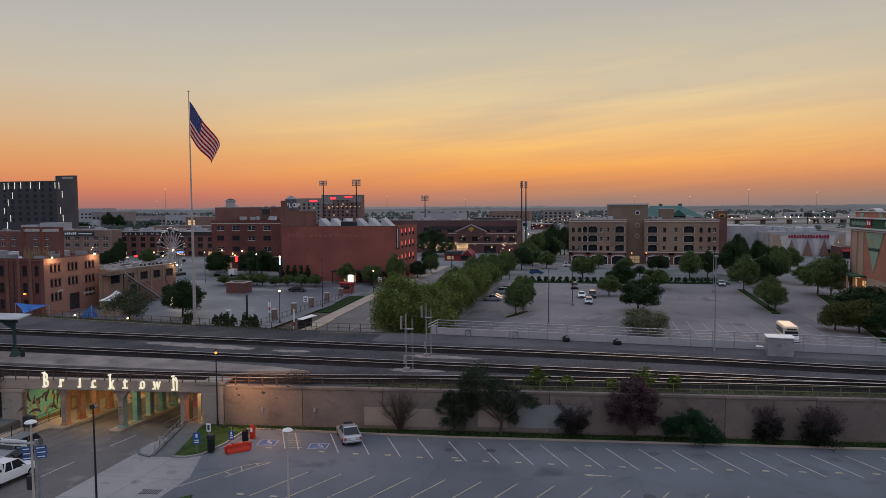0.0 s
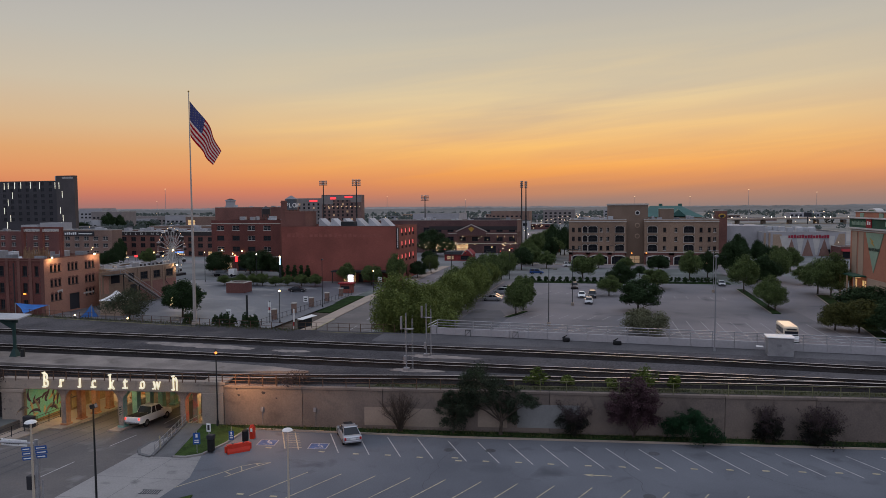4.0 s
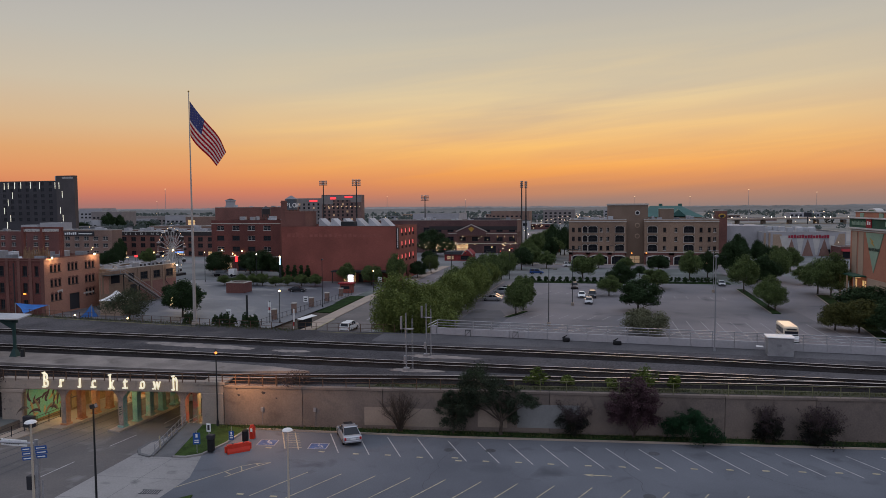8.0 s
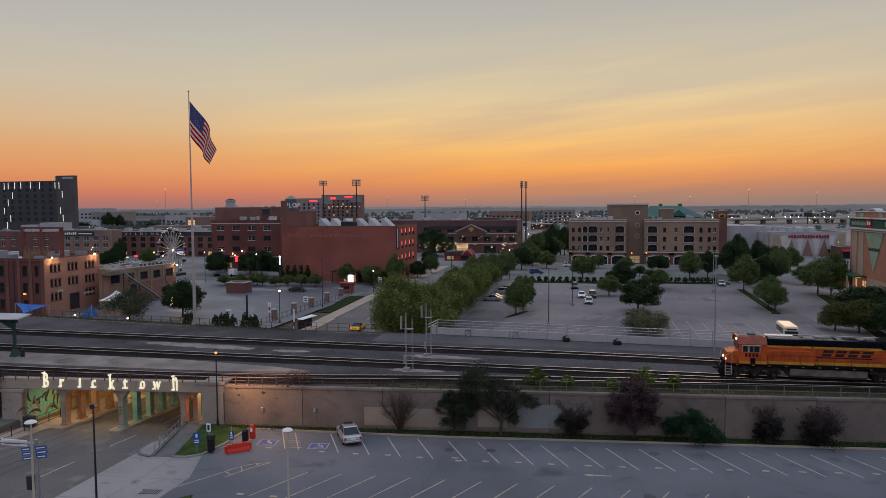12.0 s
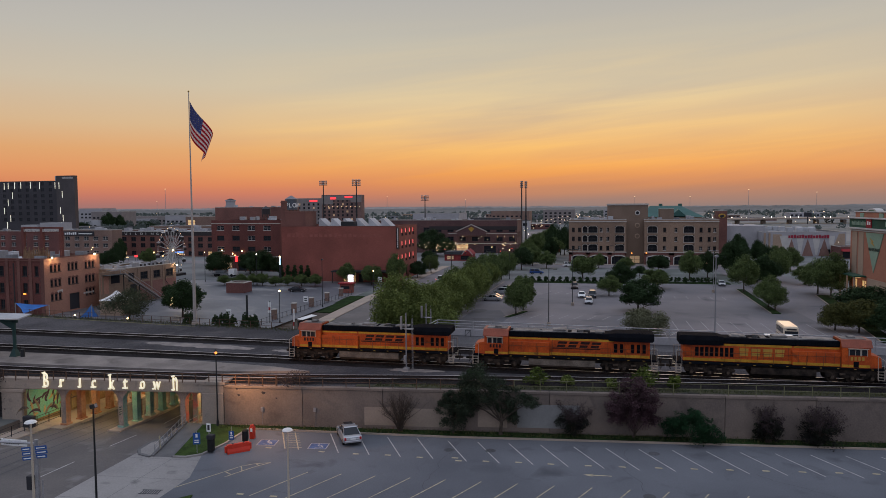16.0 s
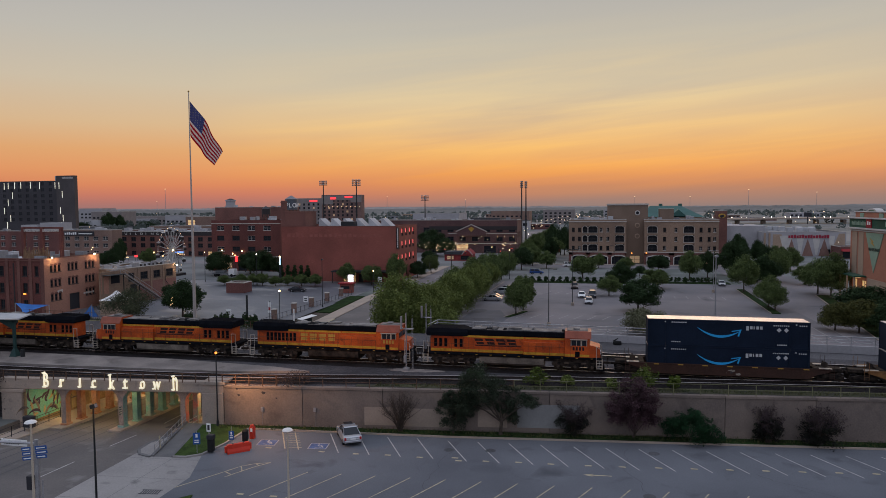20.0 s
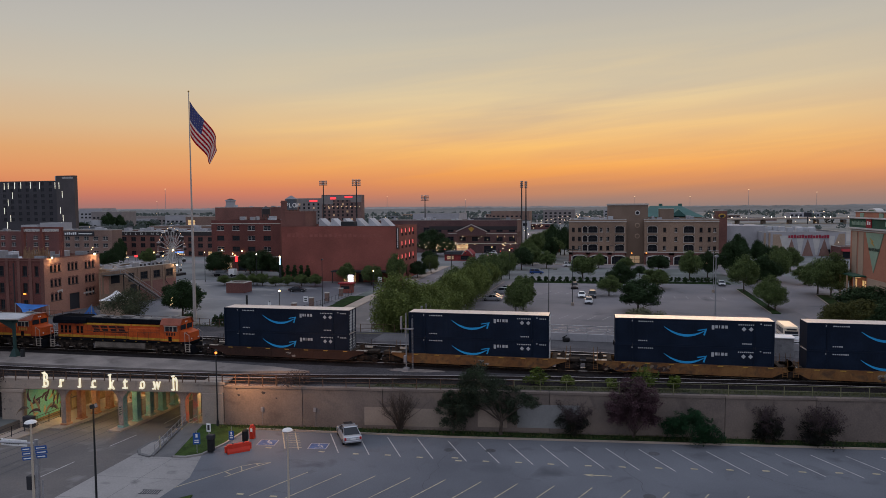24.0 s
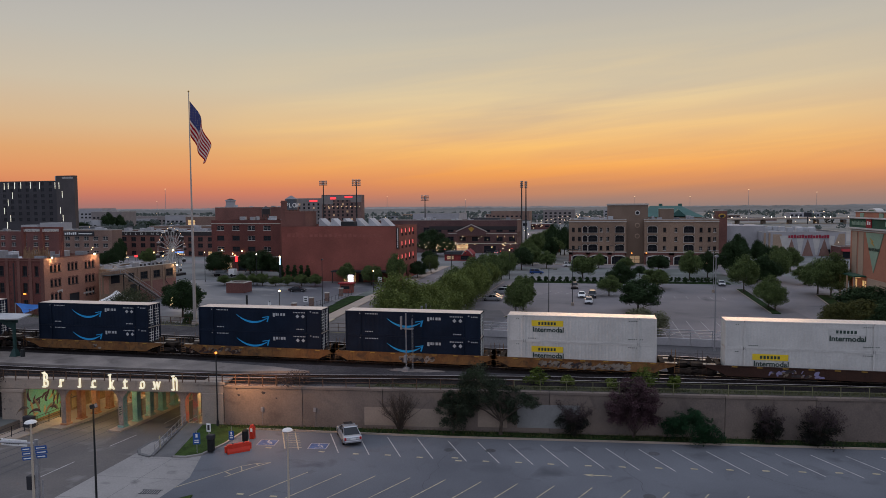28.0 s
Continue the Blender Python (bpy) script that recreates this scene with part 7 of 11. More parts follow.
def ferris_wheel():
    t = thing("ferris_wheel", "white ferris wheel with many thin spokes", "ferris wheel", pose(-141, 212, 8.8, 0, 0, 90))
    R = 7.8
    n = 24
    rim = Build()
    for r in (R, R * 0.93):
        for i in range(n):
            a, b = 2 * math.pi * i / n, 2 * math.pi * (i + 1) / n
            rim.cyl((r * math.cos(a), 0, r * math.sin(a)), (r * math.cos(b), 0, r * math.sin(b)), 0.035, n=5)
    part("rim", rim, "frame_white", t)
    for i in range(n):
        a = 2 * math.pi * i / n
        part("spoke", Build().cyl((0, -0.5, 0), (R * math.cos(a), 0, R * math.sin(a)), 0.085, 0.07, 5).cyl((0, 0.5, 0), (R * math.cos(a), 0, R * math.sin(a)), 0.06, 0.05, 5), "frame_white", t)
    for i in range(12):
        a = 2 * math.pi * i / 12 + 0.1
        x, z = R * math.cos(a), R * math.sin(a)
        g = part("gondola", Build().cham(x - 0.55, x + 0.55, -0.5, 0.5, z - 1.3, z - 0.5, 0.1), "frame_dark", t)
        part("gondola_roof", Build().cyl((x, 0, z - 0.1), (x, 0, z + 0.15), 0.75, 0.1, 8), "frame_white", g)
    for s in (-1, 1):
        part("support", Build().cyl((0, s * 0.9, 0), (s * 0.3 - 3.2, s * 1.2, -8.8), 0.2).cyl((0, s * 0.9, 0), (s * 0.3 + 3.2, s * 1.2, -8.8), 0.2), "frame_white", t)
    for i in range(n):
        a = 2 * math.pi * i / n
        part("rim_bulb", Build().ball((R * math.cos(a), -0.1, R * math.sin(a)), 0.12, 6), "lamp_soft", t)
    part("hub_lamp", Build().ball((0, -0.6, 0), 0.35, 8), "lamp_warm", t)
    part("boarding_deck", Build().cham(-4.5, 4.5, -2.5, 2.5, -8.8, -8.0, 0.1), "frame_dark", t)


ferris_wheel()


# ---------------- trees, shrubs and hedges
def leaf_mat(name, a, b):
    m = mat(name, a, 0.75, 0, 0.3, 0.8, 5.0, 0.0, col2=b, spec=0.08)
    n, l = m.node_tree.nodes, m.node_tree.links
    bs = n["Principled BSDF"]
    src = bs.inputs["Base Color"].links[0].from_socket
    g, mr, sc = n.new("ShaderNodeNewGeometry"), n.new("ShaderNodeMapRange"), n.new("ShaderNodeVectorMath")
    mr.inputs["To Min"].default_value, mr.inputs["To Max"].default_value = 0.82, 1.2
    l.new(g.outputs["Random Per Island"], mr.inputs["Value"])
    sc.operation = "SCALE"
    l.new(src, sc.inputs[0])
    l.new(mr.outputs[0], sc.inputs["Scale"])
    l.new(sc.outputs[0], bs.inputs["Base Color"])
    return m


M["bark"] = mat("bark", (0.075, 0.058, 0.045), 0.95, 0, 0.4, 3.0, 14, 0.5)
M["leaf_green"] = leaf_mat("leaf_green", (0.108, 0.142, 0.048), (0.062, 0.088, 0.032))
M["leaf_olive"] = leaf_mat("leaf_olive", (0.150, 0.178, 0.048), (0.080, 0.104, 0.030))
M["leaf_dark"] = leaf_mat("leaf_dark", (0.036, 0.060, 0.024), (0.022, 0.040, 0.016))
M["leaf_yellow"] = leaf_mat("leaf_yellow", (0.095, 0.092, 0.028), (0.055, 0.062, 0.022))
M["leaf_lime"] = leaf_mat("leaf_lime", (0.085, 0.115, 0.022), (0.05, 0.072, 0.016))
M["leaf_plum"] = leaf_mat("leaf_plum", (0.088, 0.050, 0.058), (0.026, 0.014, 0.016))
M["leaf_grey"] = leaf_mat("leaf_grey", (0.150, 0.150, 0.088), (0.088, 0.092, 0.056))
M["leaf_sage"] = leaf_mat("leaf_sage", (0.082, 0.088, 0.048), (0.042, 0.050, 0.028))
M["leaf_brown"] = leaf_mat("leaf_brown", (0.075, 0.055, 0.05), (0.05, 0.038, 0.036))
M["leaf_fern"] = leaf_mat("leaf_fern", (0.022, 0.062, 0.026), (0.008, 0.024, 0.010))


def crown_mesh(rnd, cx, w, z0, z1, n_cl, n_leaf, leaf, flat=1.0, spread=0.14):
    """A crown of uneven boughs: leaf clusters gather on a dozen lobes inside the outline."""
    b = Build()
    rx, rz, cz = w / 2, (z1 - z0) / 2, (z0 + z1) / 2
    lobes = []
    for k in range(15):
        a, h = 2.4 * k + rnd.uniform(-0.5, 0.5), -0.78 + 1.56 * (k + 0.5) / 15 + rnd.uniform(-0.12, 0.12)
        ring = math.sqrt(max(0.05, 1 - h * h)) * rnd.uniform(0.45, 0.92)
        lobes.append((Vector((ring * math.cos(a), ring * math.sin(a), h * 0.76)), rnd.uniform(0.20, 0.42)))
    lobes.append((Vector((rnd.uniform(-0.15, 0.15), rnd.uniform(-0.15, 0.15), 0.66)), 0.34))
    lobes.append((Vector((0, 0, -0.1)), 0.55))
    for _ in range(n_cl):
        o, r = rnd.choice(lobes)
        d = Vector((rnd.gauss(0, 1), rnd.gauss(0, 1), rnd.gauss(0.25, 1))).normalized()
        p = o + d * r * rnd.uniform(0.55, 1.0)
        taper = 1.0 - 0.28 * max(0.0, p.z) * flat
        c = Vector((cx[0] + p.x * rx * taper, cx[1] + p.y * rx * taper, cz + p.z * rz))
        for _ in range(n_leaf):
            q = Vector((rnd.gauss(0, 1), rnd.gauss(0, 1), rnd.gauss(0, 0.75)))
            q = c + q * min(1.0, 1.7 / (q.length + 0.01)) * w * spread * 0.5
            u = Vector((rnd.gauss(0, 1), rnd.gauss(0, 1), rnd.gauss(0, 0.6))).normalized()
            v = u.cross(Vector((rnd.gauss(0, 1), rnd.gauss(0, 1), rnd.gauss(0, 1)))).normalized()
            s = leaf * rnd.uniform(0.6, 1.3)
            b.face([q - u * s, q + v * s * 0.5, q + u * s, q - v * s * 0.5])
    return b


def trunk_mesh(rnd, h, z0, w, r, lean=0.0, limbs=6):
    b = Build()
    top = Vector((lean, 0, z0 + (h - z0) * 0.45))
    mid = Vector((lean * 0.3, rnd.uniform(-0.1, 0.1), z0 * 0.9))
    b.cyl((0, 0, -0.1), (0, 0, 0.25), r * 1.5, r * 1.05, 8).cyl((0, 0, 0.25), mid, r * 1.05, r * 0.8, 8).cyl(mid, top, r * 0.8, r * 0.3, 7)
    for i in range(limbs):
        a = 6.28 * i / limbs + rnd.uniform(-0.4, 0.4)
        s = mid.lerp(top, rnd.uniform(0.0, 0.8))
        e = Vector((lean + w * 0.36 * math.cos(a), w * 0.36 * math.sin(a), z0 + (h - z0) * rnd.uniform(0.3, 0.75)))
        k = s.lerp(e, 0.5) + Vector((0, 0, (h - z0) * 0.05))
        b.cyl(s, k, r * 0.42, r * 0.25, 6).cyl(k, e, r * 0.25, r * 0.07, 5)
        for _ in range(2):
            e2 = k + Vector((rnd.uniform(-1, 1), rnd.uniform(-1, 1), rnd.uniform(0.2, 1))) * w * 0.2
            b.cyl(k, e2, r * 0.15, r * 0.04, 4)
    return b


def tree(name, label, at, seed, h, w, z0, leafm, n_cl=60, n_leaf=45, leaf=0.24, r=0.18, lean=0.0, group="", spread=0.14, flat=1.0):
    rnd = random.Random(seed)
    t = thing(name, label, "shrub" if "shrub" in name or "bush" in name else "tree", at, group)
    part("trunk", trunk_mesh(rnd, h, z0, w, r, lean), "bark", t)
    part("crown", crown_mesh(rnd, (lean, 0), w, z0 * 0.85, h, n_cl, n_leaf, leaf, flat, spread), leafm, t)
    return t


FAR_TREES = {   # each 10 m high and 10 m wide, scaled where it stands
    "a": tree("street_tree", "round-headed green street tree", pose(-15.5, 146.2, 0), 11, 10.0, 10.0, 1.9, "leaf_green", 190, 100, 0.21, 0.26, group="street trees"),
    "b": tree("street_tree", "dense dark green street tree", pose(10.2, 154.6, 0), 12, 10.0, 10.0, 1.9, "leaf_dark", 200, 110, 0.21, 0.26, group="street trees", flat=0.4),
    "c": tree("street_tree", "tall green street tree with an uneven crown", pose(39.1, 165.5, 0), 13, 10.0, 10.0, 1.5, "leaf_green", 190, 100, 0.21, 0.26, group="street trees"),
    "d": tree("street_tree", "broad yellowish olive tree", pose(47.1, 135.2, 0), 14, 10.0, 10.0, 1.2, "leaf_yellow", 190, 100, 0.21, 0.26, group="street trees", flat=0.5),
    "e": tree("street_tree", "broad olive green tree in full leaf", pose(-29.8, 106, 0), 15, 12.2, 10.8, 0.9, "leaf_olive", 260, 120, 0.17, 0.24, group="street trees"),
    "f": tree("street_tree", "tall dark green tree with a pointed crown", pose(55.7, 281.3, 0), 16, 10.0, 10.0, 1.0, "leaf_dark", 190, 100, 0.22, 0.26, group="street trees", flat=2.0),
}
for k, w, h in (("a", 5.4, 6.9), ("b", 9.4, 6.9), ("c", 6.2, 7.3), ("d", 7.2, 6.0), ("f", 7.5, 11.7)):
    FAR_TREES[k].scale = (w / 10, w / 10, h / 10)
TREES = [  # kind, x, y, width, height, turn
    ("a", -14.6, 152.9, 5.7, 7.7, 40), ("c", 4.7, 180.9, 6.0, 5.4, 10), ("b", 8.2, 196.3, 6.8, 7.2, 80), ("a", 17.8, 199.1, 7.9, 5.5, 200), ("b", 15.8, 233.8, 4.1, 3.3, 30),
    ("b", 23.1, 248.8, 7.8, 5.7, 40), ("c", 30.2, 225.3, 7.9, 9.0, 90), ("b", 36.5, 231.4, 6.2, 8.3, 300), ("a", -2.4, 223.8, 8.9, 7.2, 15), ("c", 39.6, 193.6, 7.7, 10.0, 30),
    ("f", 48.7, 219.9, 7.1, 6.4, 0), ("c", 53.9, 220.7, 10.3, 9.6, 260), ("a", 39.5, 161.3, 5.5, 5.6, 140), ("b", 44.8, 240.0, 9.2, 10.8, 100), ("f", 66.6, 296.3, 7.5, 8.4, 45),
    ("b", 67.5, 259.4, 8.8, 8.3, 10), ("c", 57.3, 192.9, 8.8, 9.2, 60), ("c", 58.0, 185.1, 8.6, 11.2, 0), ("a", 60.3, 214.2, 6.4, 5.7, 80), ("b", 54.2, 152.0, 13.0, 6.4, 10), ("d", 43.9, 137.5, 6.2, 5.0, 40),
    ("b", 51.0, 133.5, 7.5, 5.6, 100), ("c", 12.0, 252.0, 6.0, 5.0, 0), ("b", 47.0, 205.0, 8.0, 8.6, 70), ("b", 3.0, 262.0, 5.0, 5.5, 20),
    # the avenue
    ("e", -24.4, 104.5, 8.0, 8.8, 70), ("e", -33.0, 115, 6.5, 7.4, 130), ("e", -27.6, 116, 8.6, 9.6, 200), ("e", -33.0, 124, 6.4, 7.2, 20), ("e", -27.6, 127, 8.0, 8.6, 60), ("e", -27.8, 137, 8.4, 9.4, 300), ("e", -32.5, 145, 6.2, 6.8, 150),
    ("e", -27.6, 147, 7.8, 8.2, 10), ("e", -28.0, 157, 8.2, 9.0, 90), ("c", -32.5, 163, 7.2, 8.7, 45), ("e", -27.4, 166, 7.2, 8.0, 220), ("e", -28.4, 175, 7.8, 8.6, 10), ("c", -30.5, 183, 8.4, 9.6, 160), ("e", -28.0, 191, 7.0, 7.4, 250), ("c", -28.2, 200, 8.0, 9.4, 80), ("a", -31, 208, 8.0, 8.8, 30), ("c", -27.5, 216, 7.0, 8.0, 0),
    ("a", -28, 232, 7.6, 8.0, 10), ("b", -24.5, 250, 8.8, 8.0, 50), ("c", -26, 290, 8, 9.4, 100), ("c", -24, 312, 9.2, 10.8, 190), ("f", -12, 330, 9, 13, 0), ("c", -25, 335, 8.6, 10.4, 20), ("c", -24, 362, 9, 10.6, 20),
    ("c", -24, 395, 8.6, 10, 60), ("f", -20, 385, 8, 13, 90), ("c", -24, 440, 8.6, 10, 200), ("f", -17, 300, 6.4, 10.6, 45), ("b", -22, 268, 8.8, 7.6, 15), ("f", -20, 350, 7, 11.6, 10), ("c", -22, 410, 9.2, 11, 0), ("c", -16, 318, 9, 9, 120), ("b", -24, 282, 8, 8, 200), ("b", -16, 258, 7.5, 6.6, 90),
    ("f", 63, 285, 5.6, 9.4, 0), ("c", 74, 296, 5.4, 6.5, 0), ("f", 60, 305, 6.4, 10.8, 60), ("b", 76, 312, 7.4, 6, 90),
    # the yard and the old town
    ("b", -84.9, 131, 9.0, 7.6, 0), ("b", -125, 214, 9.4, 8, 30), ("b", -108.5, 214, 10.2, 8.6, 80), ("b", -100.5, 214, 7.4, 6.2, 140), ("b", -117, 222, 9, 7.6, 10), ("c", -72.5, 198, 5.4, 6.4, 0), ("a", -63.5, 195, 6.6, 6.0, 60), ("c", -56.5, 196, 6.4, 9.4, 130),
    ("b", -55, 217, 6.2, 5.4, 0), ("a", -54.5, 234, 6, 6.4, 50), ("b", -74, 318, 15, 12, 0), ("b", -66, 312, 9.8, 8.2, 20), ("b", -62, 262, 7, 6, 10), ("f", -190, 250, 6.3, 10.8, 0), ("c", -170, 240, 6.5, 7.8, 0),
    ("f", -484, 620, 15, 19.5, 0), ("f", -474, 625, 13, 17, 40), ("b", -500, 600, 18, 10, 10), ("b", -520, 595, 18, 9, 10), ("b", -455, 640, 20, 9.5, 80), ("b", -180, 230, 8.2, 7, 0), ("d", 66, 137, 7.5, 6.6, 100),
]
for k, x, y, w, h, r in TREES:
    # far dark trees take the lighter green leaf in place of haze
    k = "c" if k == "b" and y > 255 and x > -60 else k
    ob = copy_thing(FAR_TREES[k], pose(x, y, 0.0, 0, 0, r))
    ob.scale = (w / 10.8, w / 10.8, h / 12.2) if k == "e" else (w / 10, w / 10, h / 10)

tree("flowering_tree", "sparse grey-green tree beside the brick yard", pose(-92.9, 124.5, 0), 31, 6.6, 10.0, 0.8, "leaf_sage", 110, 90, 0.15, 0.2, spread=0.15)
tree("broad_bush", "rounded grey-green bush in the car park", pose(9.4, 127.3, 0), 32, 4.4, 8.0, 0.3, "leaf_grey", 190, 90, 0.14, 0.12, flat=0.3)


def vase_shrub(name, label, at, seed, h, w, leafm, stems, n_leaf, leaf, skirt=""):
    """Many thin stems fanning up from one root, with leaves along their upper parts."""
    rnd = random.Random(seed)
    t = thing(name, label, "shrub", at)
    wood, crown = Build(), Build()
    for i in range(stems):
        a, r = rnd.uniform(0, 6.28), w * 0.5 * math.sqrt(rnd.random())
        top = Vector((r * math.cos(a), r * math.sin(a), h * rnd.uniform(0.62, 1.0) * (1 - 0.25 * (2 * r / w) ** 2)))
        mid = Vector((top.x * 0.35, top.y * 0.35, top.z * 0.5)) + Vector((rnd.gauss(0, 0.08), rnd.gauss(0, 0.08), 0))
        wood.cyl((rnd.gauss(0, 0.12), rnd.gauss(0, 0.12), -0.05), mid, 0.035, 0.024, 5).cyl(mid, top, 0.024, 0.006, 4)
        tips = [(mid, top)]
        for _ in range(5):
            s0 = mid.lerp(top, rnd.uniform(0.0, 0.8))
            e = s0 + Vector((rnd.gauss(0, 0.3), rnd.gauss(0, 0.3), rnd.uniform(0.15, 0.6))) * w * 0.28
            wood.cyl(s0, e, 0.012, 0.004, 3)
            tips.append((s0, e))
        for s0, e in tips:
            for _ in range(n_leaf):
                q = s0.lerp(e, rnd.uniform(0.1, 1.05)) + Vector((rnd.gauss(0, 1), rnd.gauss(0, 1), rnd.gauss(0, 1))) * 0.10
                u = Vector((rnd.gauss(0, 1), rnd.gauss(0, 1), rnd.gauss(0, 1))).normalized()
                v = u.cross(Vector((rnd.gauss(0, 1), rnd.gauss(0, 1), rnd.gauss(0, 1)))).normalized()
                k = leaf * rnd.uniform(0.6, 1.3)
                crown.face([q - u * k, q + v * k * 0.5, q + u * k, q - v * k * 0.5])
    part("branchwork", wood, "bark", t)
    part("foliage", crown, leafm, t)
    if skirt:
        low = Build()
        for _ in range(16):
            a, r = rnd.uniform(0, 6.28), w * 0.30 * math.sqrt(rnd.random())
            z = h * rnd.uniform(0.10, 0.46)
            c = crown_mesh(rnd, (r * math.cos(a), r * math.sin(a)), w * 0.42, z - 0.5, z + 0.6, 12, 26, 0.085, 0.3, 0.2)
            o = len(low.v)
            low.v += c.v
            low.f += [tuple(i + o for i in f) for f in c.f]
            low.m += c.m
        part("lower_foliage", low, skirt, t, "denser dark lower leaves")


def lobed_tree(name, label, at, seed, r, leafm, lobes):
    """A crown of separate lobes (x, z, width, height), each carried by a limb of its own."""
    rnd = random.Random(seed)
    t = thing(name, label, "shrub" if "shrub" in name else "tree", at)
    fork = Vector((0.1, 0, 1.3 if r > 0.1 else 0.3))
    wood = Build().cyl((0, 0, -0.1), (0, 0, 0.2), r * 1.6, r * 1.1, 8).cyl((0, 0, 0.2), fork, r * 1.1, r * 0.85, 8)
    crown = Build()
    for x, z, w, h in lobes:
        y = rnd.uniform(-0.7, 0.7)
        e = Vector((x, y, z))
        k = fork.lerp(e, 0.5) + Vector((rnd.uniform(-0.2, 0.2), 0, 0.25))
        wood.cyl(fork, k, r * 0.55, r * 0.36, 6).cyl(k, e, r * 0.36, r * 0.1, 5)
        for _ in range(5):
            wood.cyl(e, e + Vector((rnd.gauss(0, w * 0.22), rnd.gauss(0, w * 0.22), rnd.gauss(0.1, h * 0.2))), r * 0.12, r * 0.04, 4)
        c = crown_mesh(rnd, (x, y), w, z - h / 2, z + h / 2, 40, int(24 * w), 0.08, 0.3, 0.16)
        o = len(crown.v)
        crown.v += c.v
        crown.f += [tuple(i + o for i in f) for f in c.f]
        crown.m += c.m
    part("trunk", wood, "bark", t)
    part("crown", crown, leafm, t)


M["leaf_dusk"] = leaf_mat("leaf_dusk", (0.042, 0.054, 0.034), (0.020, 0.028, 0.017))
M["leaf_dusty"] = leaf_mat("leaf_dusty", (0.060, 0.042, 0.046), (0.036, 0.026, 0.028))
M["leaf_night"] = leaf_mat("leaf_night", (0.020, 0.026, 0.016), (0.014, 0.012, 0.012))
# under the retaining wall
vase_shrub("bare_shrub", "thin nearly leafless shrub against the wall", pose(-19.0, 67.0, 0.1), 41, 4.4, 5.0, "leaf_brown", 70, 5, 0.045)
lobed_tree("wall_tree", "dark green tree with a sprawling one-sided crown", pose(-8.75, 67.9, 0.1), 43, 0.17, "leaf_dusk",
           ((-2.2, 5.5, 4.3, 3.6), (-1.5, 3.9, 3.8, 3.0), (-3.4, 4.3, 2.6, 2.4), (-3.1, 3.0, 2.4, 1.8), (1.5, 3.6, 3.2, 2.2), (3.0, 3.5, 1.9, 1.3), (0.5, 2.6, 2.2, 1.5), (1.2, 1.7, 1.4, 1.5), (-0.6, 4.9, 2.2, 2.0)))
lobed_tree("dark_shrub", "ragged dark shrub against the wall", pose(-13.5, 67.4, 0.1), 42, 0.08, "leaf_dusk",
           ((-0.6, 2.6, 2.2, 2.4), (0.8, 2.9, 2.4, 2.0), (0.1, 1.4, 2.6, 2.2), (-0.2, 3.7, 1.6, 1.4), (1.5, 2.2, 1.6, 1.6)))
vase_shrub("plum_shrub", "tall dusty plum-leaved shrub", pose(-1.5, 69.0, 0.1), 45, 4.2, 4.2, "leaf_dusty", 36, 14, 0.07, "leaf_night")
lobed_tree("plum_tree", "dense plum-coloured flowering tree", pose(4.3, 69.6, 0.1), 46, 0.1, "leaf_plum",
           ((0.0, 5.0, 3.2, 2.6), (-1.4, 3.6, 3.0, 2.8), (1.4, 3.8, 3.0, 2.8), (0.0, 2.2, 4.0, 2.4), (0.1, 3.6, 3.2, 2.8), (-1.6, 2.2, 2.2, 2.0), (1.5, 2.3, 2.2, 2.0)))
lobed_tree("green_shrub", "dense fern-green shrub below the wall", pose(9.6, 69.2, 0.1), 47, 0.07, "leaf_fern",
           ((0.0, 1.5, 3.6, 2.8), (-1.7, 1.0, 2.4, 1.9), (1.7, 0.9, 2.4, 1.7), (0.2, 2.6, 1.9, 1.6), (-0.9, 2.1, 1.9, 1.8), (1.0, 1.9, 1.8, 1.8)))
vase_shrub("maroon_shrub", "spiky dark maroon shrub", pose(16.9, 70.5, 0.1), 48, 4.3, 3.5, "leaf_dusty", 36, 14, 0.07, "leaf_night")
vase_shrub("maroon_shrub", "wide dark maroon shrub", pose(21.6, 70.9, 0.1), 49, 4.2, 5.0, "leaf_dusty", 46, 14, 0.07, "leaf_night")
tree("ragged_bush", "ragged brown bush by the bridge abutment", pose(-64.6, 62.6, 0.0), 50, 6.2, 4.6, 0.8, "leaf_brown", 50, 40, 0.12, 0.09, spread=0.18)
for k, (x, y, h, w, m) in enumerate(((-5.3, 71.9, 1.9, 2.3, "leaf_lime"), (-2.3, 72.0, 1.2, 1.6, "leaf_olive"), (5.6, 72.9, 2.3, 3.2, "leaf_lime"), (8.4, 73.0, 1.5, 1.4, "leaf_lime"), (2.2, 72.2, 1.1, 1.2, "leaf_olive"), (-12.0, 71.3, 1.6, 2.4, "leaf_dark"))):
    tree("wall_bush", "bright weedy bush on top of the wall" if "lime" in m else "low weedy bush on top of the wall", pose(x, y - 0.6, 4.35), 60 + k, h, w, 0.1, m, 26, 34, 0.12, 0.03, spread=0.17)
brush = tree("dry_brush_bush", "tangled dry brush beside the railing", pose(-30.3, 67.2, 4.35), 71, 1.2, 3.4, 0.1, "leaf_brown", 30, 26, 0.10, 0.03, spread=0.2)


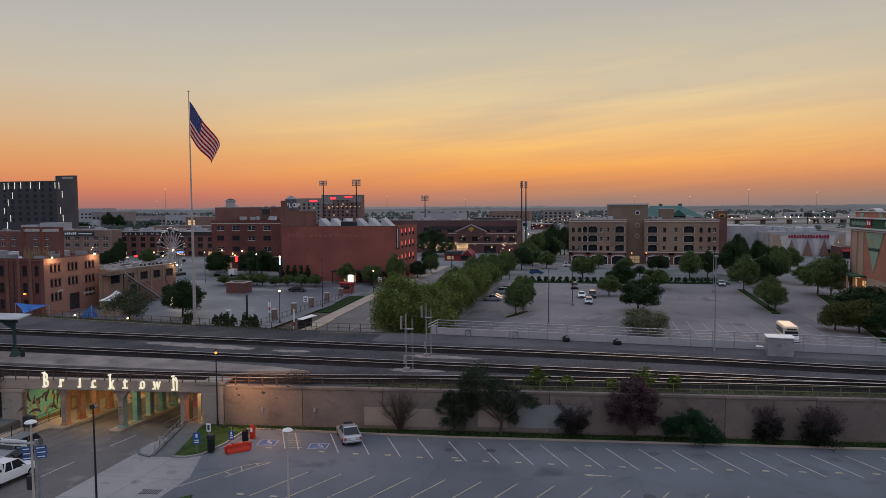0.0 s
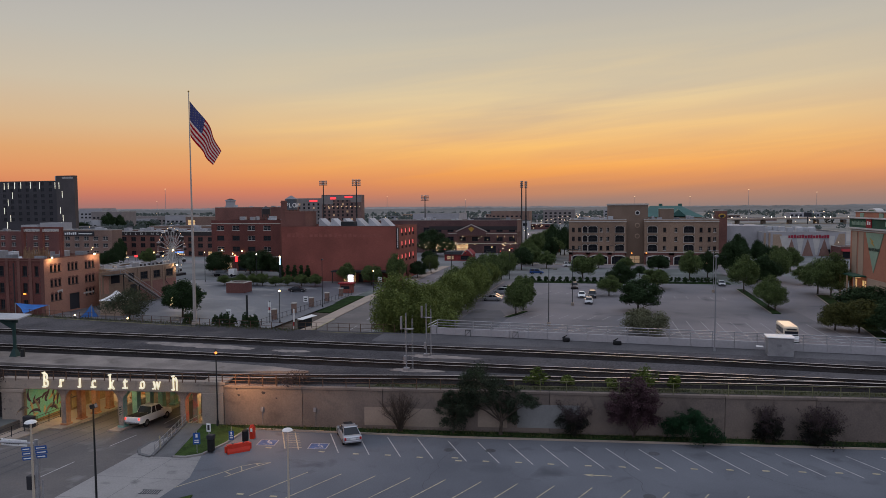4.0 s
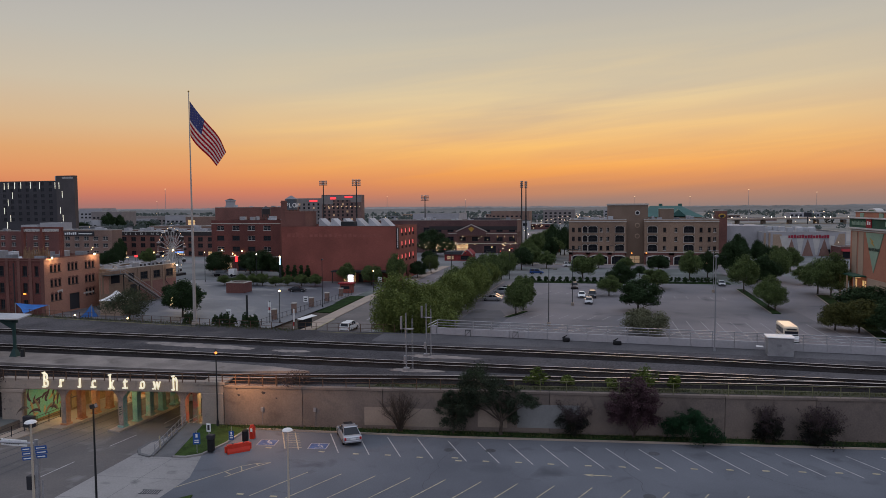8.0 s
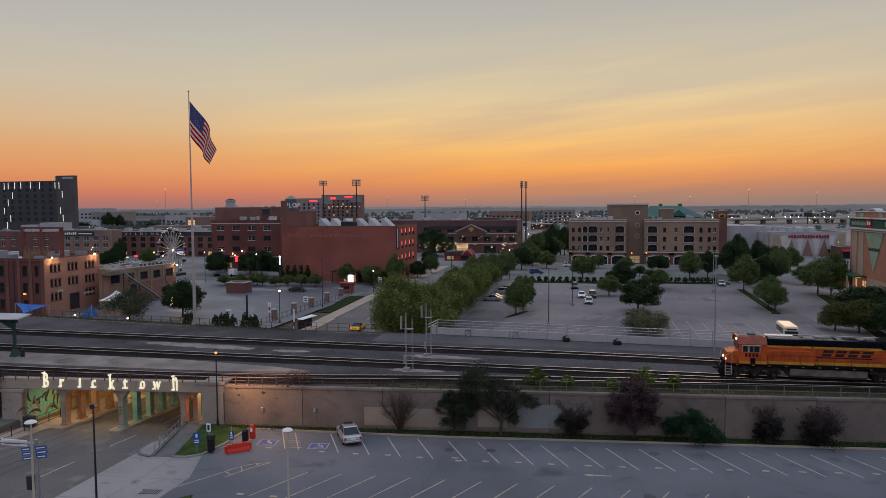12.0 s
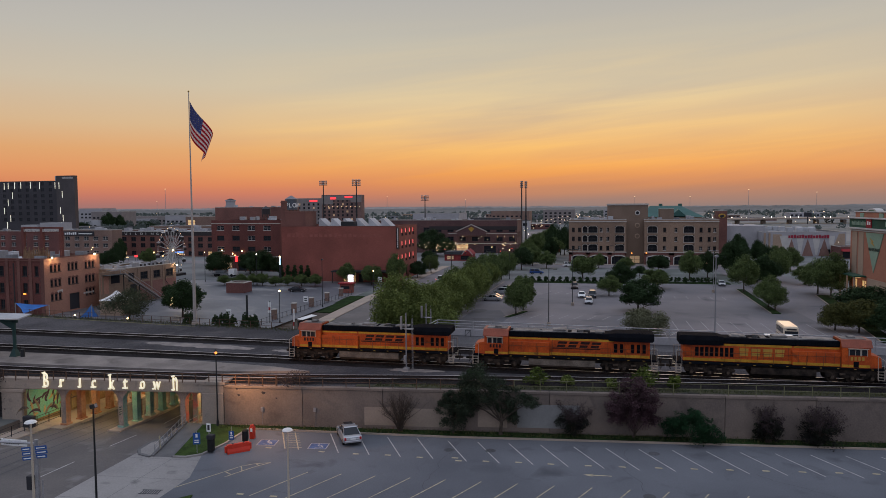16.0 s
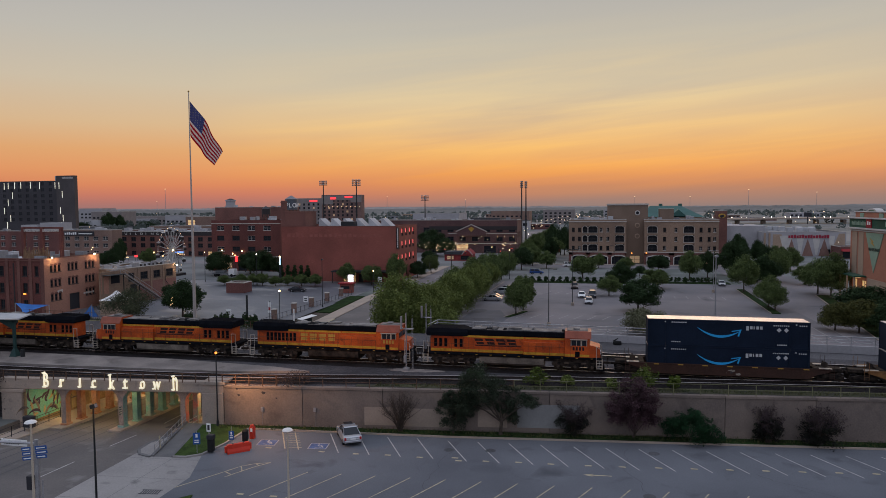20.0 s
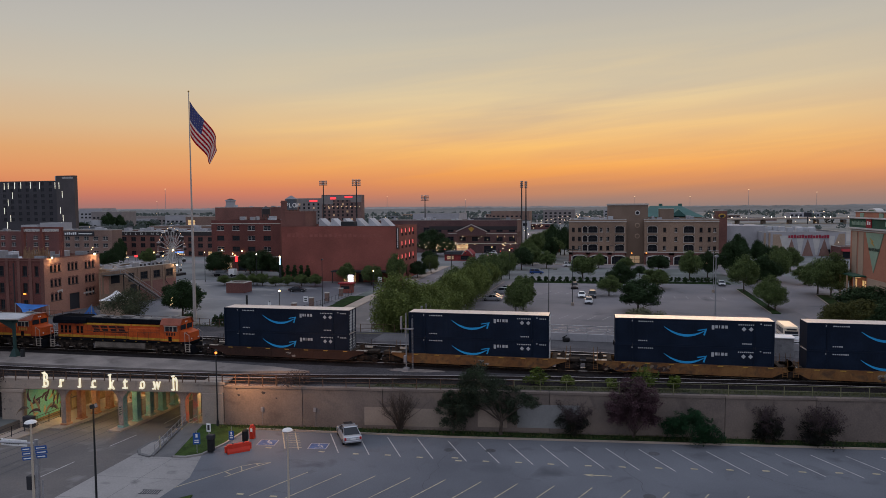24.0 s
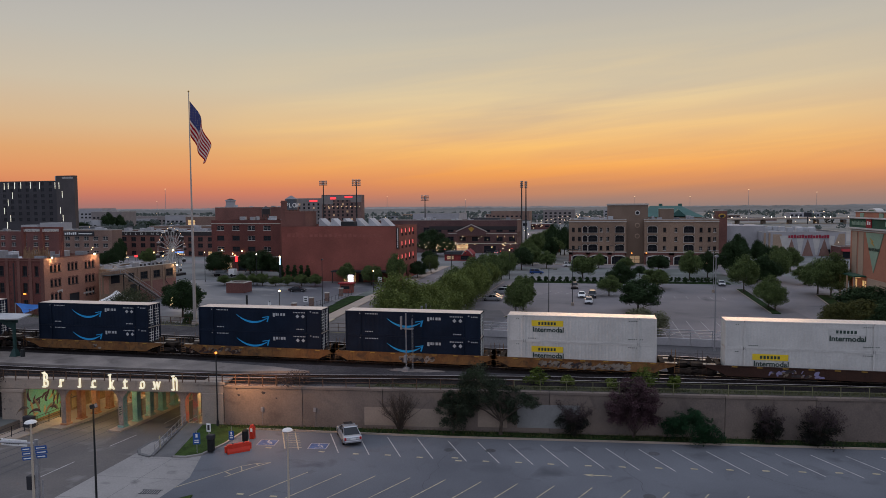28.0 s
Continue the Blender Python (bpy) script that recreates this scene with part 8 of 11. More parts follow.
def hedge(label, x0, x1, y, w, h, step, round_=True, group="clipped hedge bushes"):
    n = max(1, int((x1 - x0) / step))
    rnd = random.Random(int(x0 * 7 + y))
    me = crown_mesh(rnd, (0, 0), w, 0.0, h, 22, 34, 0.15, 0.0, 0.2).mesh("clipped_bush", "leaf_dark")
    for i in range(n):
        ob = new("clipped_bush", me)
        ob.matrix_basis = pose(x0 + (i + 0.5) * (x1 - x0) / n, y, 0, 0, 0, (i * 47) % 360)
        tagged(ob, label, "bush", group)


hedge("round clipped bush at the car park edge", -22.5, 10.5, 211.5, 1.7, 1.7, 2.05)
hedge("round clipped bush at the car park edge", 18.0, 37.0, 215.0, 1.8, 1.8, 2.1)
for i in range(8):
    ob = copy_thing(FAR_TREES["c" if i % 3 else "a"], pose(-108 + i * 4.0 + (i * 7 % 5) * 0.25, 188.5 + (i * 3 % 4) * 0.5, 0, 0, 0, i * 63))
    ob.scale = (0.44, 0.44, 0.30 + 0.025 * (i * 5 % 4))
    tagged(ob, "small bushy tree with low stems along the yard", "tree", "yard trees")
cyp = crown_mesh(random.Random(77), (0, 0), 1.7, 0.0, 5.6, 90, 34, 0.15, 2.2, 0.2).mesh("cypress", "leaf_dark")
for i in range(5):
    ob = new("cypress", cyp)
    ob.matrix_basis = pose(-95.0 + i * 2.2, 200.6, 0, 0, 0, i * 70)
    tagged(ob, "narrow dark cypress against the warehouse wall", "tree", "cypresses")
con = crown_mesh(random.Random(78), (0, 0), 1.9, -0.2, 4.4, 80, 40, 0.13, 2.4, 0.16).mesh("conifer", "leaf_dark")
for i, (x, y) in enumerate(((-70.1, 119), (-69.0, 119.4), (-67.9, 119.1), (-66.8, 119.3), (-76.1, 118.8), (-64.0, 119), (-62.9, 119.2), (-61.9, 119), (-74.9, 118.5))):
    ob = new("conifer", con)
    ob.matrix_basis = pose(x, y, -0.45, 0, 0, i * 50)
    ob.scale = (0.78, 0.78, 0.80 + 0.07 * (i % 3))
    tagged(ob, "low dark conifer clump behind the railway fence", "tree", "conifers by the fence")

# weeds: tufts along the embankment edges
tuft = Build()
rnd = random.Random(9)
for i in range(9000):
    if i % 3 == 0:
        x = rnd.uniform(-110, -44)
        y = (98 - 0.107 * (x + 45)) + rnd.gauss(-0.6, 0.7)
        z = 4.36
    elif i % 3 == 1:
        x = rnd.uniform(-22, 44)
        y = wall_y(x) + rnd.uniform(0.6, 2.0)
        z = 4.36
    else:
        x = rnd.uniform(-38, 44)
        y = wall_y(x) - rnd.uniform(0.05, 1.5)
        z = 0.1
    a, h = rnd.uniform(0, 3.14), rnd.uniform(0.08, 0.28)
    c, s = math.cos(a) * 0.05, math.sin(a) * 0.05
    tuft.face([(x - c, y - s, z), (x + c, y + s, z), (x + c * 0.3 + rnd.uniform(-0.1, 0.1), y + s * 0.3, z + h)])
tagged(setting("grass_tufts", tuft, leaf_mat("leaf_straw", (0.085, 0.085, 0.036), (0.042, 0.054, 0.022)), "dry grass tufts along the banks", kind="stuff"), category="grass")


# ---------------- the distance: low town, tree belts, freeway and hills
def far_town():
    rnd = random.Random(21)
    kinds = ["stucco_white", "brick_brown", "roof_grey", "stucco_tan", "brick_maroon", "roof_white"]
    for i in range(64):
        y = rnd.uniform(470, 1500)
        x = y * rnd.uniform(-0.98, 0.44)
        if abs(x + 49) < 24 or (x > 90 and y < 1000):
            continue
        w, d, h = rnd.uniform(18, 60), rnd.uniform(15, 40), rnd.uniform(4.5, 9.5) + (6 if i % 9 == 0 else 0)
        t = thing("far_building", "low flat-roofed building far off in the town", "building", pose(x, y, 0), "far low buildings")
        b = Build().box(0, w, 0, d, 0, h)
        part("body", b, kinds[i % 6], t)
        part("roof", Build().box(-0.3, w + 0.3, -0.3, d + 0.3, h, h + 0.4), ("roof_white", "roof_grey", "roof_dark")[i % 3], t)
        wn = Build()
        n = max(2, int(w / 6))
        for k in range(n):
            wn.box((k + 0.2) * w / n, (k + 0.75) * w / n, -0.1, 0.0, h * 0.45, h * 0.75)
        part("window_band", wn, "glass", t)


far_town()
for nm, lb, x, y, w, d, h, m in (("pale_far_block", "pale low office block far beyond the tower", -700, 830, 60, 30, 17, "stucco_white"), ("pale_far_block", "long pale office block far off", -640, 860, 90, 30, 13, "stucco_haze"),
                                 ("white_roofed_hall", "wide white-roofed hall behind the ballpark", -156, 600, 42, 40, 17.5, "stucco_white"), ("white_roofed_hall", "low white-roofed hall beyond the warehouse", -112, 470, 34, 30, 13.5, "stucco_white"),
                                 ("brick_office", "square brick office beyond the street", -128, 900, 50, 40, 17.5, "brick_brown"), ("grey_office", "grey stepped office far down the street", -60, 900, 40, 30, 19, "stucco_haze"), ("grey_office", "grey flat-topped office on the skyline", 20, 1100, 40, 30, 18, "stucco_white")):
    building(nm, lb, x, y, w, d, h, m, grid(2, int(w / 6), 6, 3, [1.5 + 4 * k for k in range(int(h / 4.5))], 2.0, "dark"), roof="roof_white")
for x, y, w, h, m in ((-576, 690, 30, 24.0, "stucco_white"), (-536, 660, 38, 20.5, "stucco_haze"), (-520, 610, 34, 12.0, "roof_white"), (-432, 640, 24, 16.5, "stucco_white"), (-396, 700, 46, 14.5, "stucco_haze"), (-340, 760, 50, 16.0, "stucco_white")):
    building("pale_far_block", "pale flat-roofed block among trees far beyond the tower", x, y, w, 24, h, m, grid(2, int(w / 5), 5, 3, [1.5 + 3.8 * k for k in range(int(h / 4.2))], 1.8, "dark"), roof="roof_white")
belt = Build()
rnd = random.Random(22)
for i in range(2600):
    y = 430 + 2600 * rnd.random() ** 1.6
    x = y * rnd.uniform(-1.05, 0.50)
    if (x > 60 and y < 1500 and rnd.random() < 0.93) or abs(x + 49) < 14 + y * 0.004 or (y < 700 and -420 < x < 110 and rnd.random() < 0.55):
        continue
    h = rnd.uniform(5, 11)
    w = h * rnd.uniform(0.5, 0.9)
    n = 110 if y < 900 else 44
    for _ in range(n):
        a, r, q = rnd.uniform(0, 6.28), w * math.sqrt(rnd.random()), rnd.random()
        s = h * 0.065 * rnd.uniform(0.6, 1.5) * (1.0 if y < 900 else 1.6)
        p = Vector((x + r * math.cos(a) * (1 - 0.5 * q), y + r * math.sin(a) * 0.6, h * (0.15 + 0.85 * q)))
        t_ = rnd.uniform(-0.6, 0.6)
        belt.face([p + Vector((-s, 0, -s * 0.6)), p + Vector((s * 0.2, t_ * s, -s)), p + Vector((s, 0, s * 0.3)), p + Vector((-s * 0.3, -t_ * s, s))])
# leaf colour greyed and lightened to carry the distance haze
tagged(setting("far_woods", belt, leaf_mat("leaf_far_haze", (0.125, 0.145, 0.125), (0.082, 0.100, 0.092)), "belts of distant trees across the town, haze in their colour", kind="stuff"), category="woods")


def ridge(name, label, y, h, amp, seed, col):
    b = Build()
    n = 900
    pts = []
    for i in range(n + 1):
        x = -4200 + 7200 * i / n
        z = h + amp * (noise.noise((x * 0.0011, seed, 0)) + 0.5 * noise.noise((x * 0.004, seed, 3)) + 0.3 * noise.noise((x * 0.017, seed, 7)) + 0.35 * noise.noise((x * 0.06, seed, 9)))
        if name.endswith("near"):
            z += 9 * max(0.0, 1 - abs(x - y * 0.34) / 600)
        pts.append((x, max(z, 3)))
    for (xa, za), (xb, zb) in zip(pts, pts[1:]):
        b.face([(xa, y - 260, 0), (xb, y - 260, 0), (xb, y, zb), (xa, y, za)])
        b.face([(xa, y, za), (xb, y, zb), (xb, y + 300, 0), (xa, y + 300, 0)])
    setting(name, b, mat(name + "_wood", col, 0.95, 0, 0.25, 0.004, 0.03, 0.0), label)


# haze is put into the ridge colours: the farther ridge is paler
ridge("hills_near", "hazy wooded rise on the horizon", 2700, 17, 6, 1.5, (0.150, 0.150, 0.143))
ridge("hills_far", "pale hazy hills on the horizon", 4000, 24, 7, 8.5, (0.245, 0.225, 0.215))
fw = tagged(new("freeway"), "pale elevated freeway across the distance", "freeway", "", "structure")
part("freeway_deck", Build().prism([(140, 4.5), (200, 5.5), (260, 6.0), (340, 6.0), (460, 5.5), (460, 7.2), (340, 7.8), (260, 7.8), (200, 7.2), (140, 6.1)], "y", 900, 930), "concrete", fw)
for i in range(11):
    part("freeway_pier", Build().cham(146 + i * 30, 150 + i * 30, 910, 920, -0.5, 5.2, 0.2), "concrete", fw)


# ---------------- vehicles
def paint(name, col, metal=0.3):
    return mat(name, col, 0.28, metal, 0.06, 0.6, 8, 0.0)


M["car_white"] = paint("car_white", (0.66, 0.66, 0.65), 0.0)
M["car_silver"] = paint("car_silver", (0.42, 0.43, 0.45), 0.6)
M["car_yellow"] = paint("car_yellow", (0.68, 0.42, 0.02), 0.0)
M["car_black"] = paint("car_black", (0.03, 0.032, 0.036), 0.3)
M["car_grey"] = paint("car_grey", (0.18, 0.19, 0.20), 0.5)
M["car_blue"] = paint("car_blue", (0.02, 0.06, 0.20), 0.3)
M["car_cream"] = paint("car_cream", (0.62, 0.52, 0.40), 0.0)
M["car_bronze"] = paint("car_bronze", (0.12, 0.09, 0.075), 0.5)
M["tail_red"] = mat("tail_red", (0.35, 0.02, 0.02), 0.3, 0, 0.1)
M["tail_lit"] = glow("tail_lit", (1.0, 0.06, 0.04), 2.5)
M["head_clear"] = mat("head_clear", (0.6, 0.6, 0.62), 0.15, 0.3, 0.05)
M["cloth_black"] = mat("cloth_black", (0.012, 0.012, 0.013), 0.8, 0, 0.2)
SPEC = {
    "sedan": (4.75, 1.8, [(0.0, 0.42), (0.06, 0.68), (1.0, 0.86), (1.45, 0.94), (3.95, 0.99), (4.68, 0.93), (4.75, 0.55), (4.65, 0.30), (0.1, 0.26)], [(1.25, 0.93), (2.05, 1.43), (3.25, 1.45), (4.15, 0.97)]),
    "suv": (4.8, 1.9, [(0.0, 0.48), (0.06, 0.82), (0.95, 1.02), (1.35, 1.06), (4.6, 1.10), (4.78, 1.0), (4.8, 0.55), (4.7, 0.34), (0.1, 0.32)], [(1.2, 1.04), (1.9, 1.68), (4.25, 1.72), (4.68, 1.08)]),
    "pickup": (5.85, 1.98, [(0.0, 0.55), (0.05, 0.98), (0.25, 1.12), (1.45, 1.20), (5.75, 1.24), (5.85, 1.15), (5.85, 0.6), (5.75, 0.46), (0.1, 0.42)], [(1.4, 1.18), (2.05, 1.88), (3.45, 1.90), (3.75, 1.22)]),
    "convertible": (4.7, 1.82, [(0.0, 0.40), (0.05, 0.66), (1.15, 0.84), (1.6, 0.92), (3.95, 0.95), (4.62, 0.88), (4.7, 0.52), (4.6, 0.28), (0.1, 0.25)], [(1.55, 0.90), (2.2, 1.33), (2.9, 1.36), (3.85, 0.95)]),
}


def car(kind, m, label, group="", top=None, cap=False, lit=False):
    """Front towards +x, wheels on z = 0."""
    L, W, low, glass = SPEC[kind]
    t = thing("pickup_truck" if kind == "pickup" else ("suv" if kind == "suv" else "car"), label, "pickup" if kind == "pickup" else "car", None, group)
    X = lambda x: L / 2 - x

    def slices(poly, half, tuck, drop=0.0, ins=0.0):
        cx = sum(p[0] for p in poly) / len(poly)
        for _ in range(2):
            poly = [(a[0] * (1 - f) + b[0] * f, a[1] * (1 - f) + b[1] * f) for a, b in zip(poly, poly[1:] + poly[:1]) for f in (0.2, 0.8)]
        out = []
        for y, k in ((-half, tuck - 0.05), (-half * 0.975, 0.95), (-half * 0.90, 0.985), (-half * 0.7, 1.0), (half * 0.7, 1.0), (half * 0.90, 0.985), (half * 0.975, 0.95), (half, tuck - 0.05)):
            out.append([(X(cx + (x - cx) * (1 - (1 - k) * 0.25)), y, z if k == 1 else z - (z - 0.6) * (1 - k) * 0.8) for x, z in poly])
        return out

    shell = Build().loft(slices(low, W / 2, 0.93)).mesh("body", m)
    shell.polygons.foreach_set("use_smooth", [True] * len(shell.polygons))
    shell.set_sharp_from_angle(angle=radians(38))
    part("body", shell, m, t)
    g0, g1, g2, g3 = glass
    gl = Build().loft([[(X(x), s * (W / 2 - (0.10 if z < 1.25 else 0.26)), z) for x, z in glass] for s in (-1, 1)])
    part("windows", gl, "glass", t)
    roof_m = top or m
    r = Build()
    hw = W / 2 - 0.27
    r.loft([[(X(g1[0] - 0.05), s * hw, g1[1] - 0.01), (X(g2[0] + 0.06), s * hw, g2[1] - 0.01), (X(g2[0] - 0.1), s * hw * 0.96, g2[1] + 0.05), (X(g1[0] + 0.12), s * hw * 0.96, g1[1] + 0.05)] for s in (-1, 1)])
    part("roof", r, roof_m, t, "black soft top" if top else "")
    xm = (g1[0] + g2[0]) / 2 + 0.1
    for s in (-1, 1):
        y0, y1 = s * (W / 2 - 0.09), s * (W / 2 - 0.245)
        for (xa, za), (xb, zb), w in ((g0, g1, 0.09), (g3, g2, 0.14 if top is None else 0.4), ((xm, g0[1]), (xm, g1[1]), 0.1)):
            part("pillar", Build().loft([[(X(xa - w / 2), y0, za), (X(xa + w / 2), y0, za), (X(xa + w / 2), y0 - s * 0.03, za), (X(xa - w / 2), y0 - s * 0.03, za)],
                                         [(X(xb - w / 2), y1, zb), (X(xb + w / 2), y1, zb), (X(xb + w / 2), y1 - s * 0.03, zb), (X(xb - w / 2), y1 - s * 0.03, zb)]]), roof_m, t)
    if kind == "pickup":
        if cap:
            part("bed_canopy", Build().loft([[(X(x), s * (W / 2 - (0.06 if z < 1.5 else 0.18)), z) for x, z in ((3.78, 1.22), (3.80, 1.95), (5.50, 1.93), (5.8, 1.22))] for s in (-1, 1)]), m, t, "white canopy over the bed")
            cw = Build()
            for s in (-1, 1):
                cw.face([(X(3.98), s * (W / 2 - 0.075), 1.38), (X(5.45), s * (W / 2 - 0.075), 1.38), (X(5.36), s * (W / 2 - 0.16), 1.78), (X(3.98), s * (W / 2 - 0.16), 1.78)])
            cw.face([(X(5.765), -0.76, 1.34), (X(5.765), 0.76, 1.34), (X(5.575), 0.68, 1.82), (X(5.575), -0.68, 1.82)])
            part("canopy_windows", cw, "glass", t)
        else:
            # the bed is closed; a black sheet on top imitates its shaded inside
            part("bed_well", Build().box(X(5.72), X(3.9), -W / 2 + 0.16, W / 2 - 0.16, 1.2, 1.262), "rubber", t, "flat dark panel standing for the shaded load bed")
    rw = 0.40 if kind == "pickup" else (0.36 if kind == "suv" else 0.32)
    fx, rx = (0.98, 4.62) if kind == "pickup" else (0.9, L - 0.95)
    for x in (fx, rx):
        for s in (-1, 1):
            wheel = part("wheel", Build().cyl((0, -0.11, 0), (0, 0.11, 0), rw, n=14), "rubber", t, at=pose(X(x), s * (W / 2 - 0.10), rw))
            part("rim", Build().cyl((0, s * 0.10, 0), (0, s * 0.122, 0), rw * 0.62, rw * 0.5, 10), "chrome", wheel)
            part("arch", Build().cyl((X(x), s * (W / 2 - 0.2), rw + 0.02), (X(x), s * (W / 2 - 0.012), rw + 0.02), rw + 0.07, n=14), "rubber", t)
    zl = low[1][1] - 0.14
    for s in (-1, 1):
        part("headlight", Build().cham(X(0.2), X(0.0), s * W * 0.36 - 0.18, s * W * 0.36 + 0.18, zl, zl + 0.14, 0.03), "head_clear", t)
        part("tail_light", Build().cham(X(L + 0.01), X(L - 0.12), s * W * 0.41 - 0.1, s * W * 0.41 + 0.1, low[3][1] - 0.32, low[3][1] - 0.04, 0.03), "tail_lit" if lit else "tail_red", t)
        part("mirror", Build().cham(X(g0[0] + 0.55), X(g0[0] + 0.35), s * (W / 2 + 0.02) - 0.1, s * (W / 2 + 0.02) + 0.1, g0[1] + 0.02, g0[1] + 0.16, 0.03), m, t)
    part("bumper", Build().cham(X(L + 0.04), X(L - 0.2), -W * 0.44, W * 0.44, 0.36 if kind != "pickup" else 0.5, 0.58 if kind != "pickup" else 0.72, 0.04), "chrome" if kind == "pickup" else m, t)
    part("grille", Build().cham(X(0.1), X(-0.015), -0.45, 0.45, zl - 0.12, zl + 0.08, 0.02), "bar_dark", t)
    return t


CAMPER = car("pickup", "car_white", "white pickup truck with a canopy over its bed", "vehicles on the street", cap=True)
PICKUP = car("pickup", "car_white", "white pickup truck with an open bed", "vehicles on the street", lit=True)
YELLOW = car("convertible", "car_yellow", "yellow convertible with a black soft top", "vehicles on the street", top="cloth_black", lit=True)
SILVER = car("sedan", "car_silver", "silver sedan driving on the street with red lights", "vehicles on the street", lit=True)
OUTBOUND = car("suv", "car_grey", "grey SUV leaving along the street", "vehicles on the street")
PARKED = car("sedan", "car_silver", "silver sedan parked nose to the wall", "parked cars")
PARKED.matrix_basis = pose(-23.45, 64.0, 0.012, 0, 0, 120)
part("sunroof", Build().cham(0.05, 0.75, -0.42, 0.42, 1.47, 1.515, 0.01), "glass", PARKED, "dark glass sunroof")
part("plate_bar", Build().cham(-2.41, -2.37, -0.26, 0.26, 0.66, 0.79, 0.01), "bar_white", PARKED)
part("boot_line", Build().box(-2.385, -2.36, -0.62, 0.62, 0.84, 0.855), "bar_dark", PARKED)
part("lower_bumper", Build().cham(-2.42, -2.2, -0.7, 0.7, 0.3, 0.38, 0.02), "rubber", PARKED)
for kind, m, x, y, rz, label in (
        ("sedan", "car_white", -2.1, 177.0, -90, "white sedan parked in the far car park"), ("suv", "car_black", 0.5, 177.2, -90, "black SUV parked in the far car park"),
        ("sedan", "car_silver", -0.3, 166.2, -92, "pale silver sedan parked in the far car park"), ("suv", "car_bronze", -4.3, 196.0, -88, "bronze SUV parked in the far car park"),
        ("sedan", "car_silver", 36.9, 209.5, -95, "silver sedan at the far kerb"), ("sedan", "car_silver", -23.6, 167.0, 175, "silver sedan parked beside the trees"),
        ("suv", "car_silver", -22.8, 180.5, 172, "silver wagon parked beside the trees"), ("sedan", "car_grey", -23.6, 169.8, 176, "grey sedan parked beside the trees"), ("sedan", "car_grey", -22.6, 187.5, 170, "grey car parked beside the trees"),
        ("suv", "car_blue", -18.0, 236.0, 10, "blue SUV on the cross street"), ("suv", "car_white", -8.0, 268.0, 20, "white SUV in front of the apartments"),
        ("sedan", "car_black", -79.0, 176.5, 10, "black car by the yard entrance"), ("suv", "car_white", 70.0, 226, 20, "white vehicle beside the porch")):
    c = car(kind, m, label, "parked cars")
    c.matrix_basis = pose(x, y, 0.02, 0, 0, rz)


def shuttle_bus():
    t = thing("shuttle_bus", "cream shuttle bus parked behind the parapet", "bus", pose(32.6, 125.0, 0.02, 0, 0, -92.5))
    L, W = 7.0, 2.2
    part("body", Build().cham(-L / 2, L / 2 - 0.5, -W / 2, W / 2, 0.5, 2.85, 0.14), "car_cream", t)
    part("cab", Build().loft([[(x, -h, 0.5), (x, h, 0.5), (x, h, z), (x, -h, z)] for x, h, z in ((L / 2 - 0.5, 1.1, 1.45), (L / 2 - 0.1, 1.05, 1.3), (L / 2 + 0.35, 0.95, 1.1))]), "white_paint", t)
    part("windshield", Build().cham(L / 2 - 0.52, L / 2 - 0.47, -1.02, 1.02, 1.42, 2.2, 0.01), "glass", t)
    for y in (-0.62, 0.62):
        part("headlight", Build().cham(L / 2 + 0.3, L / 2 + 0.37, y - 0.16, y + 0.16, 0.8, 0.98, 0.02), "head_clear", t)
    part("bumper", Build().cham(L / 2 + 0.25, L / 2 + 0.5, -1.0, 1.0, 0.42, 0.62, 0.04), "bar_dark", t)
    for i in range(5):
        for s in (-1, 1):
            part("window", Build().cham(-L / 2 + 0.5 + i * 1.0, -L / 2 + 1.35 + i * 1.0, s * W / 2 - 0.015, s * W / 2 + 0.015, 1.6, 2.45, 0.01), "glass", t)
    part("destination_sign", Build().cham(L / 2 - 0.52, L / 2 - 0.46, -0.75, 0.75, 2.36, 2.62, 0.01), "bar_dark", t)
    part("roof", Build().cham(-L / 2 + 0.1, L / 2 - 0.7, -W / 2 + 0.1, W / 2 - 0.1, 2.84, 2.94, 0.04), "car_cream", t)
    part("red_stripe", Build().box(-L / 2 + 0.2, L / 2 - 0.7, -W / 2 - 0.01, W / 2 + 0.01, 1.0, 1.1), "stucco_clay", t)
    for x in (-L / 2 + 1.5, L / 2 - 1.1):
        for s in (-1, 1):
            part("wheel", Build().cyl((x, s * (W / 2 - 0.25), 0.42), (x, s * (W / 2 + 0.01), 0.42), 0.42, n=14), "rubber", t)


shuttle_bus()


def flatbed():
    t = thing("crane_truck", "pale utility truck parked by the brick block", "truck", pose(-125.5, 212.5, 0.012, 0, 0, 0))
    part("cab", Build().cham(6.0, 8.2, -1.1, 1.1, 0.6, 2.6, 0.1), "car_white", t)
    part("bed", Build().cham(0, 5.9, -1.2, 1.2, 0.9, 1.3, 0.05).cham(1.0, 4.5, -0.8, 0.8, 1.3, 2.2, 0.1), "car_grey", t)
    for x in (1.2, 7.2):
        for s in (-1, 1):
            part("wheel", Build().cyl((x, s * 0.85, 0.5), (x, s * 1.15, 0.5), 0.5, n=12), "rubber", t)


flatbed()


